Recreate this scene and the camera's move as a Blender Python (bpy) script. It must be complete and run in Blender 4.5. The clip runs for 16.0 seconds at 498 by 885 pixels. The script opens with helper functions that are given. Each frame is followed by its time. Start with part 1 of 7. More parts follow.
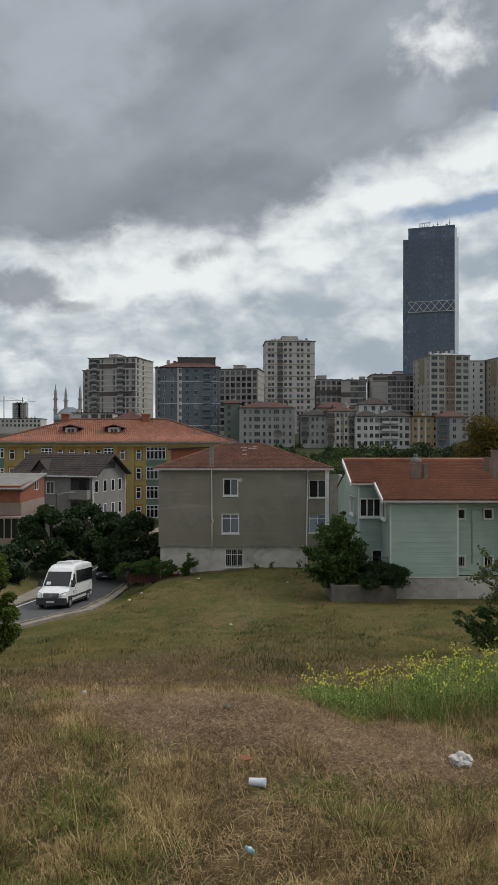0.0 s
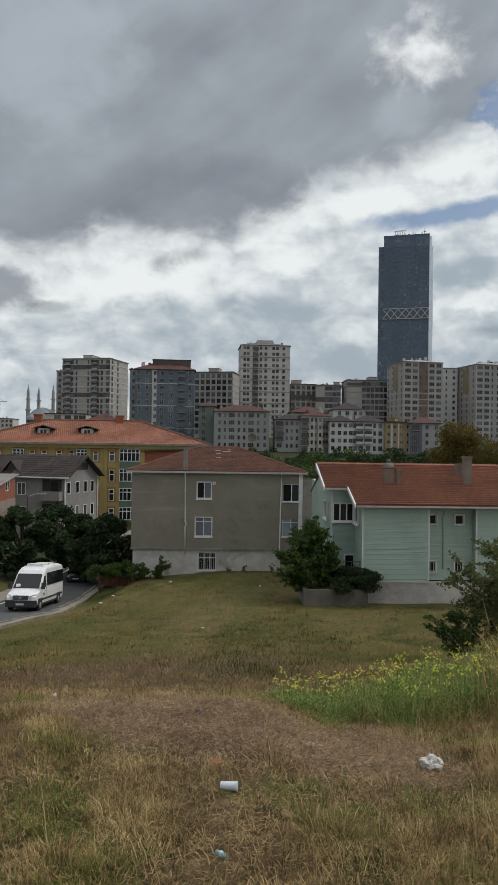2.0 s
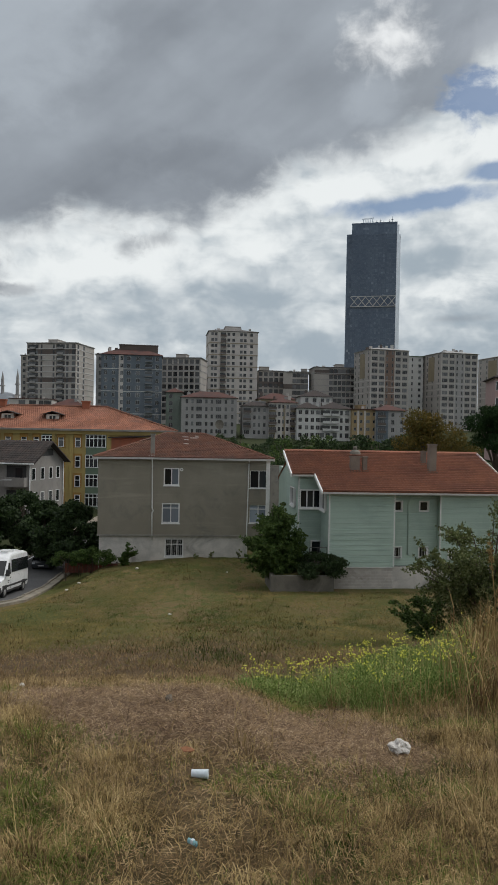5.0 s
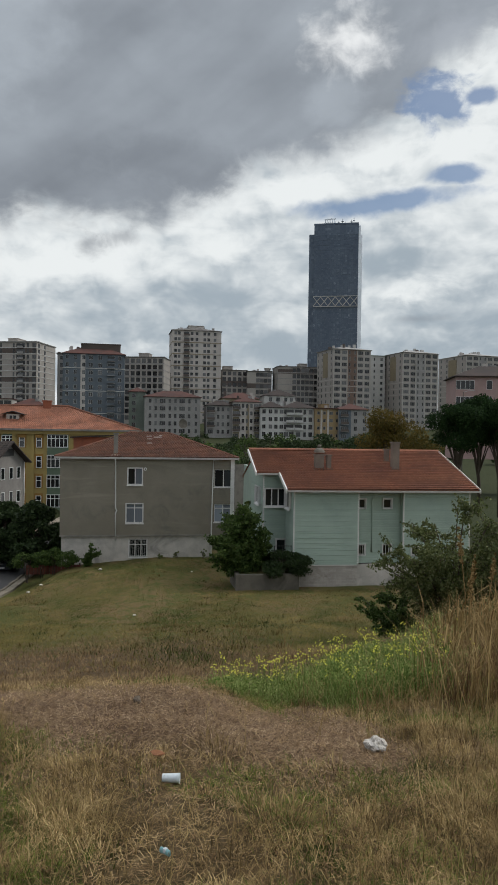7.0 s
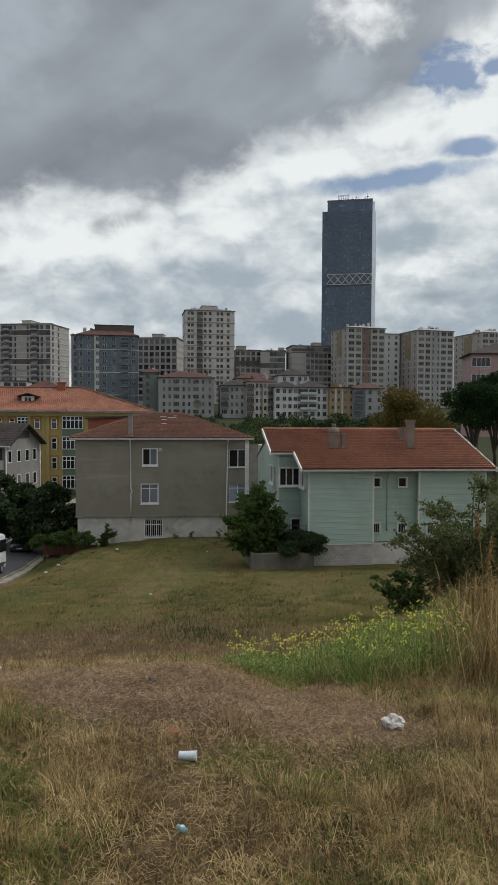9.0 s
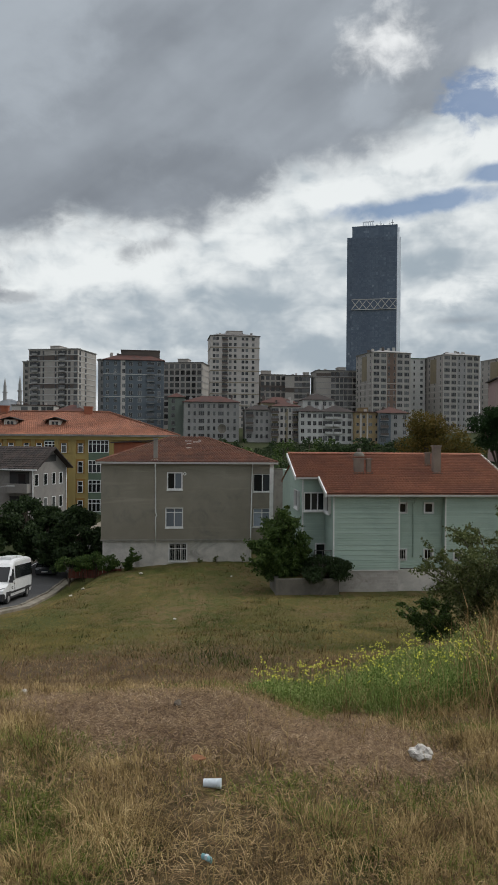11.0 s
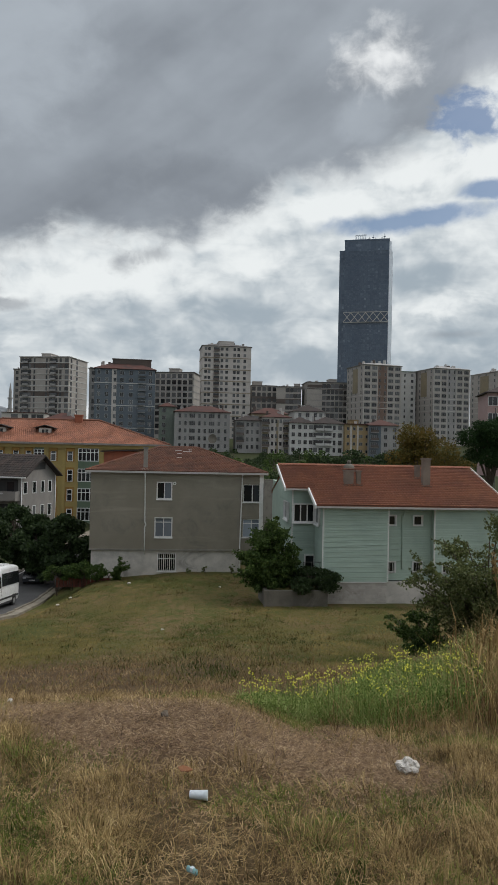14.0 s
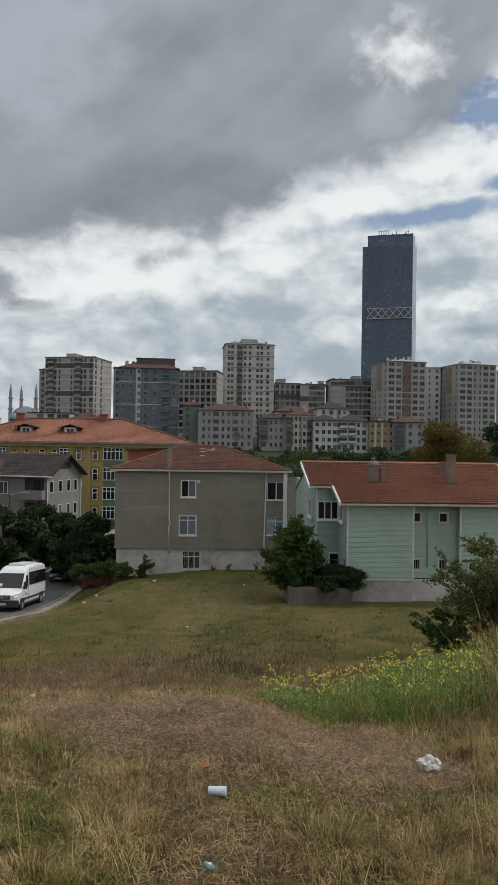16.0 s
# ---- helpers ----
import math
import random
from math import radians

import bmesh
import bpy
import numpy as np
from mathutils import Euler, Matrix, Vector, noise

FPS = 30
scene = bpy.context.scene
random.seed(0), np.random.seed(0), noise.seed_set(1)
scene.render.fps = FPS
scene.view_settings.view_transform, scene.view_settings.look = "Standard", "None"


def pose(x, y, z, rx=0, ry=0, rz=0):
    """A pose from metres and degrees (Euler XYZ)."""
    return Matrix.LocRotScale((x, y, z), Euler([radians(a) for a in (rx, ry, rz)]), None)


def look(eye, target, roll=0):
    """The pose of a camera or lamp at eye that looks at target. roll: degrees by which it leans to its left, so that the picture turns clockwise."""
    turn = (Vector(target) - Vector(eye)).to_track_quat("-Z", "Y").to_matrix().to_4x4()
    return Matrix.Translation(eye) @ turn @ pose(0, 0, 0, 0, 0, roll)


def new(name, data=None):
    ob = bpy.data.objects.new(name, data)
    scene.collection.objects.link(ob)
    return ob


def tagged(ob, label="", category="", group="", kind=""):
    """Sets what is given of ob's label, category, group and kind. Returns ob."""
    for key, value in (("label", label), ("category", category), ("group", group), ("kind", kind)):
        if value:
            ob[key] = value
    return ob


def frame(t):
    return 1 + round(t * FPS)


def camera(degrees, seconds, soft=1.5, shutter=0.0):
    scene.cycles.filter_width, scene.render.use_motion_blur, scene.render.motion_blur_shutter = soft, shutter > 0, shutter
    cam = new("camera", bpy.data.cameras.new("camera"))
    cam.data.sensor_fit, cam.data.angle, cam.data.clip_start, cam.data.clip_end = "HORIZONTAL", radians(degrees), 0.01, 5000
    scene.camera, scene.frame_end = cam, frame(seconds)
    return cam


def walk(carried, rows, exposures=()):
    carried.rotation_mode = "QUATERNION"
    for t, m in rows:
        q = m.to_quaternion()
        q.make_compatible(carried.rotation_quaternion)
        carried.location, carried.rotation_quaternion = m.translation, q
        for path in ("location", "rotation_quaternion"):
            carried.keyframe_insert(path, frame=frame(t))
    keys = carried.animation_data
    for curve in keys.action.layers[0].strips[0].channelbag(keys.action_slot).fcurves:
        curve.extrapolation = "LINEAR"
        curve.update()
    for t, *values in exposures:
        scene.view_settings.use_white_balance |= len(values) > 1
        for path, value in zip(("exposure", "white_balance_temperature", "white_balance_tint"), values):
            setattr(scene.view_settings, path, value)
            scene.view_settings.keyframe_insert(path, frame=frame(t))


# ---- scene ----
cam = camera(39.0, 16.0, soft=1.2)
EYE = 1.6
ROWS = [
    (0, 0, -0, 0, 90, -0, 0),
    (0.5, 0.001, -0.011, 0.006, 90.63, -0.28, -0.68),
    (1, -0, 0.003, -0, 90.8, -0.37, -1.57),
    (1.5, -0.004, 0.005, -0.004, 90.67, -0.63, -1.98),
    (2, -0.01, 0.007, -0.007, 90.3, -0.8, -2.1),
    (2.5, -0.003, 0, -0.005, 90.23, -0.49, -2.38),
    (3, -0.003, 0.007, -0.008, 90.25, -0.37, -2.18),
    (3.5, 0.001, 0.003, -0.005, 90.05, -0.17, -1.58),
    (4, 0.003, 0, -0.004, 89.71, -0.24, -1.27),
    (4.5, -0.012, 0.012, -0.002, 89.5, -0.91, -2.35),
    (5, -0.032, 0.026, 0.002, 89.24, -1.07, -4.76),
    (5.2, -0.039, 0.029, 0.004, 89.28, -1.15, -5.64),
    (7.3, -0.058, 0.168, -0.051, 89.21, -0.83, -7.72),
    (7.5, -0.059, 0.169, -0.051, 88.95, -0.52, -7.28),
    (8, -0.044, 0.213, -0.059, 87.99, -0.24, -6.56),
    (8.2, -0.046, 0.221, -0.068, 87.59, -0.32, -6.57),
    (10.3, -0.051, 0.203, -0.068, 87.91, -0.16, -6.44),
    (10.5, -0.056, 0.202, -0.065, 88.49, -0.16, -5.8),
    (11, -0.057, 0.2, -0.064, 89.58, -0.46, -4.56),
    (11.5, -0.056, 0.203, -0.067, 89.78, -0.8, -4.24),
    (12, -0.059, 0.186, -0.061, 90.2, -1.54, -4.61),
    (12.5, -0.066, 0.178, -0.055, 91.03, -1.75, -5.47),
    (13, -0.06, 0.18, -0.062, 90.85, -1.19, -6.02),
    (13.5, -0.065, 0.184, -0.061, 90.46, -1.28, -6.09),
    (14, -0.061, 0.19, -0.064, 90.45, -1.23, -5.34),
    (14.5, -0.032, 0.189, -0.067, 90.62, -1.09, -3.85),
    (15, -0.021, 0.199, -0.069, 90.59, -0.96, -2.92),
    (15.5, -0.023, 0.201, -0.072, 90.42, -0.8, -2.75),
    (16, -0.026, 0.202, -0.075, 90.25, -0.81, -3.39),
]
walk(cam, [(t, pose(x, y, EYE + z, rx, ry, rz)) for t, x, y, z, rx, ry, rz in ROWS])

# ---- world and sun ----
SUN_AZ, SUN_EL = 72.0, 48.0
world = bpy.data.worlds.new("cloudy_sky")
scene.world = world
world.use_nodes = True


class Nodes:
    """Short hand for building a node tree."""

    def __init__(self, tree):
        self.tree = tree
        tree.nodes.clear()

    def add(self, kind, **values):
        n = self.tree.nodes.new(kind)
        for key, value in values.items():
            setattr(n, key, value)
        return n

    def put(self, socket, value):
        if isinstance(value, bpy.types.NodeSocket):
            self.tree.links.new(value, socket)
        elif value is not None:
            socket.default_value = value

    def math(self, op, a, b=None, c=None, clamp=False):
        n = self.add("ShaderNodeMath", operation=op, use_clamp=clamp)
        for i, v in enumerate((a, b, c)):
            self.put(n.inputs[i], v)
        return n.outputs[0]

    def mix(self, fac, a, b, blend="MIX"):
        n = self.add("ShaderNodeMix", data_type="RGBA", blend_type=blend)
        self.put(n.inputs[0], fac)
        self.put(n.inputs[6], a if isinstance(a, bpy.types.NodeSocket) else (*a, 1))
        self.put(n.inputs[7], b if isinstance(b, bpy.types.NodeSocket) else (*b, 1))
        return n.outputs[2]

    def noise(self, vec, scale, detail=4.0, rough=0.55, distort=0.0):
        n = self.add("ShaderNodeTexNoise")
        self.put(n.inputs["Vector"], vec)
        for k, v in (("Scale", scale), ("Detail", detail), ("Roughness", rough), ("Distortion", distort)):
            n.inputs[k].default_value = v
        return n.outputs["Fac"]

    def step(self, value, lo, hi, a=0.0, b=1.0):
        n = self.add("ShaderNodeMapRange", interpolation_type="SMOOTHSTEP")
        for i, v in enumerate((value, lo, hi, a, b)):
            self.put(n.inputs[i], v)
        return n.outputs[0]


# lower edge of the dark cloud deck: bearing and height, in radians
DECK_EDGE = ((-1.2, 0.24), (-0.32, 0.256), (-0.254, 0.25), (-0.215, 0.262), (-0.18, 0.284), (-0.1, 0.28), (-0.045, 0.288), (0.006, 0.28), (0.03, 0.3), (0.09, 0.327), (0.142, 0.354), (0.2, 0.37), (0.258, 0.381), (0.301, 0.4), (0.336, 0.41), (0.356, 0.44), (0.385, 0.47), (0.47, 0.5), (1.2, 0.6))


def build_sky():
    k = Nodes(world.node_tree)
    way = k.add("ShaderNodeTexCoord").outputs["Generated"]
    sep = k.add("ShaderNodeSeparateXYZ")
    k.put(sep.inputs[0], way)
    x, y, z = sep.outputs
    az, el = k.math("ARCTAN2", x, y), k.math("ARCSINE", z)

    def plane(u, v, w=0.0):
        c = k.add("ShaderNodeCombineXYZ")
        for i, value in enumerate((u, v, w)):
            k.put(c.inputs[i], value)
        return c.outputs[0]

    def centred(value):
        return k.math("SUBTRACT", value, 0.5)

    def total(*terms):
        out = terms[0]
        for t in terms[1:]:
            out = k.math("ADD", out, t)
        return out

    def times(a, b):
        return k.math("MULTIPLY", a, b)

    # bearing and height, gently stirred
    raw_ = plane(az, times(el, 1.5))
    u = total(az, times(centred(k.noise(raw_, 9.0, 3.0, 0.5)), 0.05))
    v = total(el, times(centred(k.noise(plane(az, times(el, 1.5), 4.0), 9.0, 3.0, 0.5)), 0.04))

    def billows(lift, scale=10.0):
        n = k.add("ShaderNodeTexVoronoi", feature="SMOOTH_F1", normalize=True)
        k.put(n.inputs["Vector"], plane(total(u, lift * 0.35), times(total(v, lift), 1.45), 2.0))
        for key, value in (("Scale", scale), ("Detail", 4.0), ("Roughness", 0.55), ("Smoothness", 0.6)):
            n.inputs[key].default_value = value
        return k.math("SUBTRACT", 1.0, n.outputs["Distance"])

    heap = billows(0.0)
    lit = k.math("SUBTRACT", heap, billows(0.02))
    puff0 = centred(k.noise(plane(u, times(v, 1.5)), 11.0, 8.0, 0.56))
    fine0 = centred(k.noise(plane(u, times(v, 1.3), 7.0), 30.0, 6.0, 0.6))
    soft0 = centred(k.noise(plane(u, times(v, 1.8), 9.0), 4.6, 4.0, 0.5))
    bands0 = centred(k.noise(plane(times(u, 0.5), times(v, 3.0), 3.0), 9.0, 5.0, 0.55))
    # broad rolls of the deck run up to the right
    roll0 = centred(k.noise(plane(total(times(az, 0.8), times(el, -0.5)), total(times(el, 1.6), times(az, -0.75)), 5.0), 4.2, 4.0, 0.5))

    def blot(az0, el0, wide, high, torn=1.0, lo=0.0, hi=0.8, tilt=0.0):
        """A torn patch of the cloud cover at a bearing and height."""
        da = k.math("SUBTRACT", az, az0)
        de = k.math("SUBTRACT", k.math("SUBTRACT", el, el0), times(da, tilt))
        r = k.math("SQRT", total(k.math("POWER", k.math("DIVIDE", k.math("ABSOLUTE", da), wide), 2.0), k.math("POWER", k.math("DIVIDE", k.math("ABSOLUTE", de), high), 2.0)))
        edge = total(times(puff0, 2.2 * torn), times(fine0, 1.3 * torn))
        return k.step(total(k.math("SUBTRACT", 1.0, r), edge), lo, hi)

    # bright lower clouds with lit tops and grey-blue hollows
    white = total(0.46, times(soft0, 1.3), times(bands0, 0.75), times(puff0, 0.75), times(fine0, 0.3), times(lit, 2.0))
    white = total(white, times(k.step(el, 0.1, 0.27), 0.34), times(k.step(el, 0.08, 0.0), 0.3))
    for p, strength in (((0.05, 0.185, 0.14, 0.05, 0.5), -0.36), ((-0.09, 0.15, 0.13, 0.035, 0.5), -0.26), ((0.335, 0.235, 0.09, 0.035, 0.5), -0.42), ((0.2, 0.12, 0.12, 0.05, 0.6), -0.3), ((0.42, 0.13, 0.14, 0.05, 0.6), -0.2),
                        ((0.37, 0.2, 0.055, 0.03, 0.6), 0.5), ((-0.13, 0.225, 0.13, 0.04, 0.5), 0.3), ((0.2, 0.33, 0.07, 0.035, 0.6), 0.45), ((0.31, 0.37, 0.09, 0.035, 0.6), 0.4), ((0.42, 0.385, 0.08, 0.03, 0.6), 0.45), ((-0.32, 0.09, 0.05, 0.05, 0.6), 0.35)):
        white = total(white, times(blot(*p, 0.0, 1.0), strength))
    low = k.mix(k.step(white, 0.1, 1.1), (0.355, 0.42, 0.475), (0.83, 0.865, 0.87))
    # grey fragments under the bright cloud
    for p, strength in (((-0.305, 0.205, 0.075, 0.04, 0.8, 0.0, 0.6), 0.85), ((-0.24, 0.185, 0.05, 0.012, 0.8, 0.0, 0.8), 0.6), ((-0.094, 0.252, 0.03, 0.022, 1.0, 0.0, 0.9), 0.7), ((-0.05, 0.266, 0.045, 0.018, 1.0, 0.0, 0.9), 0.6), ((0.364, 0.16, 0.05, 0.009, 0.6, 0.0, 0.9), 0.45)):
        low = k.mix(times(blot(*p), strength), low, (0.26, 0.285, 0.32))
    # the deck
    ramp = k.add("ShaderNodeValToRGB")
    stops = ramp.color_ramp.elements
    while len(stops) < len(DECK_EDGE):
        stops.new(0.5)
    for stop, (a, e) in zip(stops, DECK_EDGE):
        stop.position, stop.color = (a + 1.2) / 2.4, (e, e, e, 1)
    k.put(ramp.inputs[0], k.math("DIVIDE", total(az, 1.2), 2.4))
    over = total(k.math("SUBTRACT", el, ramp.outputs[0]), times(puff0, 0.1), times(fine0, 0.035), times(centred(heap), 0.03))
    deck = k.step(over, -0.018, 0.036)
    body = total(times(roll0, 0.85), times(soft0, 0.4), times(puff0, 0.22), times(k.math("SUBTRACT", el, 0.42), 0.75), times(blot(-0.28, 0.5, 0.2, 0.13, 0.4), 0.25), times(blot(0.25, 0.44, 0.06, 0.05, 0.5), 0.22), times(blot(0.02, 0.36, 0.16, 0.05, 0.5), -0.2))
    dark = k.mix(k.step(body, -0.42, 0.5), (0.19, 0.212, 0.245), (0.405, 0.45, 0.5))
    dark = k.mix(k.step(el, 0.58, 1.0), dark, (1.15, 1.16, 1.18))
    cover = k.mix(deck, low, dark)
    cover = k.mix(times(blot(0.27, 0.505, 0.078, 0.048, 0.8, 0.0, 1.0), 0.95), cover, (0.86, 0.88, 0.89))
    cover = k.mix(times(blot(0.4, 0.5, 0.09, 0.045, 0.6, 0.0, 1.0), 0.6), cover, (0.42, 0.455, 0.505))
    # gaps of blue between deck and bright clouds
    sky = k.add("ShaderNodeTexSky", sky_type="NISHITA", sun_disc=False, sun_elevation=radians(SUN_EL), sun_rotation=radians(SUN_AZ))
    blue = k.add("ShaderNodeVectorMath", operation="SCALE")
    k.put(blue.inputs[0], sky.outputs[0])
    blue.inputs["Scale"].default_value = 0.082
    gap = blot(0.392, 0.425, 0.055, 0.042, 0.9, -0.05, 0.5)
    for p in ((0.315, 0.312, 0.14, 0.017, 0.6, -0.05, 0.6, 0.06), (0.415, 0.343, 0.045, 0.014, 0.7, -0.05, 0.6), (0.445, 0.43, 0.035, 0.015, 0.7, -0.05, 0.6)):
        gap = k.math("MAXIMUM", gap, blot(*p))
    cover = k.mix(times(gap, 0.92), cover, blue.outputs[0])
    out = k.add("ShaderNodeBackground")
    k.put(out.inputs[0], cover)
    out.inputs[1].default_value = 1.0
    end = k.add("ShaderNodeOutputWorld")
    k.put(end.inputs[0], out.outputs[0])


build_sky()
sun = new("sun", bpy.data.lights.new("sun", "SUN"))
sun.data.energy, sun.data.angle, sun.data.color = 1.5, radians(16), (1.0, 0.96, 0.9)
sun.matrix_world = look((0, 0, 0), (-math.sin(radians(SUN_AZ)) * math.cos(radians(SUN_EL)), -math.cos(radians(SUN_AZ)) * math.cos(radians(SUN_EL)), -math.sin(radians(SUN_EL))))
scene.view_settings.exposure = 0.0


# ---- materials ----
def surface(name, col, col2=None, scale=3.0, rough=0.85, bump=0.15, fine=40.0, metal=0.0, island=0.0, spread=(0.35, 0.7), per_object=0.0, dirt=None, dirt_scale=0.6, bloom=None):
    """Painted, plastered or natural surface: two tones in soft patches, fine grain, relief."""
    m = bpy.data.materials.new(name)
    m.use_nodes = True
    k = Nodes(m.node_tree)
    where = k.add("ShaderNodeTexCoord").outputs["Object"]
    col2 = col2 or tuple(c * 0.75 for c in col)
    patch = k.noise(where, scale, 5.0, 0.6, 0.4)
    grain = k.noise(where, fine, 3.0, 0.6)
    c = k.mix(k.step(patch, *spread), col, col2)
    if dirt:
        c = k.mix(k.step(k.noise(where, dirt_scale, 7.0, 0.65, 1.2), 0.5, 0.75), c, dirt)
    if bloom:
        # pale salt bloom in level streaks
        level = k.add("ShaderNodeMapping")
        k.put(level.inputs[0], where)
        level.inputs[3].default_value = (0.16, 0.16, 1.5)
        c = k.mix(k.math("MULTIPLY", k.step(k.noise(level.outputs[0], 1.0, 6.0, 0.6, 0.5), 0.52, 0.72), 0.75), c, bloom)
    gain = k.math("ADD", 0.78, k.math("MULTIPLY", grain, 0.44))
    if island:
        gain = k.math("MULTIPLY", gain, k.math("ADD", 1 - island / 2, k.math("MULTIPLY", k.add("ShaderNodeNewGeometry").outputs["Random Per Island"], island)))
    if per_object:
        gain = k.math("MULTIPLY", gain, k.math("ADD", 1 - per_object / 2, k.math("MULTIPLY", k.add("ShaderNodeObjectInfo").outputs["Random"], per_object)))
    v = k.add("ShaderNodeVectorMath", operation="SCALE")
    k.put(v.inputs[0], c)
    k.put(v.inputs["Scale"], gain)
    b = k.add("ShaderNodeBsdfPrincipled")
    k.put(b.inputs["Base Color"], v.outputs[0])
    k.put(b.inputs["Roughness"], k.math("ADD", rough - 0.08, k.math("MULTIPLY", grain, 0.16)))
    b.inputs["Metallic"].default_value = metal
    if bump:
        n = k.add("ShaderNodeBump")
        n.inputs["Strength"].default_value, n.inputs["Distance"].default_value = bump, 0.05
        k.put(n.inputs["Height"], k.math("ADD", grain, k.math("MULTIPLY", patch, 0.6)))
        k.put(b.inputs["Normal"], n.outputs[0])
    o = k.add("ShaderNodeOutputMaterial")
    k.put(o.inputs[0], b.outputs[0])
    return m


def glass_mat(name, col, rough=0.08, ior=1.5, pale=0.01):
    """Window pane over a dark room: glossy, faintly uneven."""
    m = bpy.data.materials.new(name)
    m.use_nodes = True
    k = Nodes(m.node_tree)
    where = k.add("ShaderNodeTexCoord").outputs["Object"]
    rnd = k.add("ShaderNodeObjectInfo").outputs["Random"]
    b = k.add("ShaderNodeBsdfPrincipled")
    k.put(b.inputs["Base Color"], k.mix(k.step(rnd, 0.45, 1.0), col, tuple(min(1, c * 2.2 + pale) for c in col)))
    b.inputs["Roughness"].default_value, b.inputs["IOR"].default_value = rough, ior
    n = k.add("ShaderNodeBump")
    n.inputs["Strength"].default_value = 0.04
    k.put(n.inputs["Height"], k.noise(where, 2.0))
    k.put(b.inputs["Normal"], n.outputs[0])
    o = k.add("ShaderNodeOutputMaterial")
    k.put(o.inputs[0], b.outputs[0])
    return m


def plant(name, tones, island=0.7, rough=0.75, scale=0.7, trans=0.25, spec=0.12, along=1.0):
    """Leaves or blades: tones by island and by soft patches over the ground."""
    m = bpy.data.materials.new(name)
    m.use_nodes = True
    k = Nodes(m.node_tree)
    geo = k.add("ShaderNodeNewGeometry")
    ramp = k.add("ShaderNodeValToRGB")
    el = ramp.color_ramp.elements
    while len(el) < len(tones):
        el.new(0.5)
    for i, c in enumerate(tones):
        el[i].position, el[i].color = i / (len(tones) - 1), (*c, 1)
    spot = k.add("ShaderNodeMapping")
    k.put(spot.inputs[0], geo.outputs["Position"])
    spot.inputs[3].default_value = (1.0, along, 1.0)
    pos = spot.outputs[0]
    field = k.step(k.noise(pos, scale, 5.0, 0.6, 0.6), 0.3, 0.7)
    k.put(ramp.inputs[0], k.math("ADD", k.math("MULTIPLY", geo.outputs["Random Per Island"], island), k.math("MULTIPLY", field, 1 - island)))
    b = k.add("ShaderNodeBsdfPrincipled")
    k.put(b.inputs["Base Color"], ramp.outputs[0])
    b.inputs["Roughness"].default_value = rough
    b.inputs["Specular IOR Level"].default_value = spec
    t = k.add("ShaderNodeBsdfTranslucent")
    k.put(t.inputs[0], ramp.outputs[0])
    mx = k.add("ShaderNodeMixShader")
    mx.inputs[0].default_value = trans
    k.put(mx.inputs[1], b.outputs[0])
    k.put(mx.inputs[2], t.outputs[0])
    o = k.add("ShaderNodeOutputMaterial")
    k.put(o.inputs[0], mx.outputs[0])
    return m


M = {}
M["plaster_grey"] = surface("plaster_grey", (0.205, 0.186, 0.148), (0.235, 0.215, 0.175), 0.5, 0.9, 0.25, 25, dirt=(0.165, 0.154, 0.13), bloom=(0.285, 0.262, 0.215))
M["plaster_white"] = surface("plaster_white", (0.56, 0.53, 0.49), (0.42, 0.4, 0.37), 1.2, 0.9, 0.2, 20, dirt=(0.26, 0.25, 0.23))
M["concrete"] = surface("concrete", (0.27, 0.255, 0.23), (0.19, 0.18, 0.165), 0.9, 0.92, 0.3, 18, dirt=(0.13, 0.125, 0.115))
M["concrete_dark"] = surface("concrete_dark", (0.17, 0.155, 0.13), (0.11, 0.1, 0.085), 0.9, 0.92, 0.3, 18, dirt=(0.07, 0.065, 0.05))
M["chimney_render"] = surface("chimney_render", (0.2, 0.17, 0.14), (0.15, 0.125, 0.105), 1.5, 0.9, 0.3, 18)
M["white_paint"] = surface("white_paint", (0.72, 0.72, 0.71), (0.6, 0.6, 0.59), 2.0, 0.5, 0.05)
M["pvc"] = surface("pvc", (0.7, 0.7, 0.7), (0.6, 0.6, 0.6), 2.0, 0.4, 0.02)
M["fascia"] = surface("fascia", (0.45, 0.44, 0.42), (0.36, 0.35, 0.33), 2.0, 0.6, 0.05)
M["siding"] = surface("siding", (0.37, 0.47, 0.41), (0.32, 0.41, 0.36), 0.6, 0.6, 0.05, 30, island=0.1)
M["tiles"] = surface("tiles", (0.34, 0.14, 0.082), (0.24, 0.104, 0.066), 0.5, 0.85, 0.2, 30, island=0.34, dirt=(0.2, 0.09, 0.058))
M["tiles_old"] = surface("tiles_old", (0.185, 0.078, 0.046), (0.11, 0.05, 0.034), 0.8, 0.88, 0.2, 30, island=0.42, dirt=(0.11, 0.062, 0.045))
M["tiles_dark"] = surface("tiles_dark", (0.032, 0.026, 0.024), (0.05, 0.034, 0.029), 0.6, 0.9, 0.2, 20, island=0.5)
M["yellow"] = surface("yellow", (0.36, 0.27, 0.095), (0.31, 0.235, 0.09), 0.5, 0.85, 0.1, 15, dirt=(0.3, 0.22, 0.09))
M["yellow_dark"] = surface("yellow_dark", (0.30, 0.165, 0.04), (0.26, 0.15, 0.04), 0.5, 0.85, 0.1)
M["green_band"] = surface("green_band", (0.12, 0.165, 0.115), (0.10, 0.14, 0.10), 0.5, 0.85, 0.1)
M["brick_red"] = surface("brick_red", (0.28, 0.095, 0.052), (0.21, 0.075, 0.045), 1.5, 0.9, 0.2, 12)
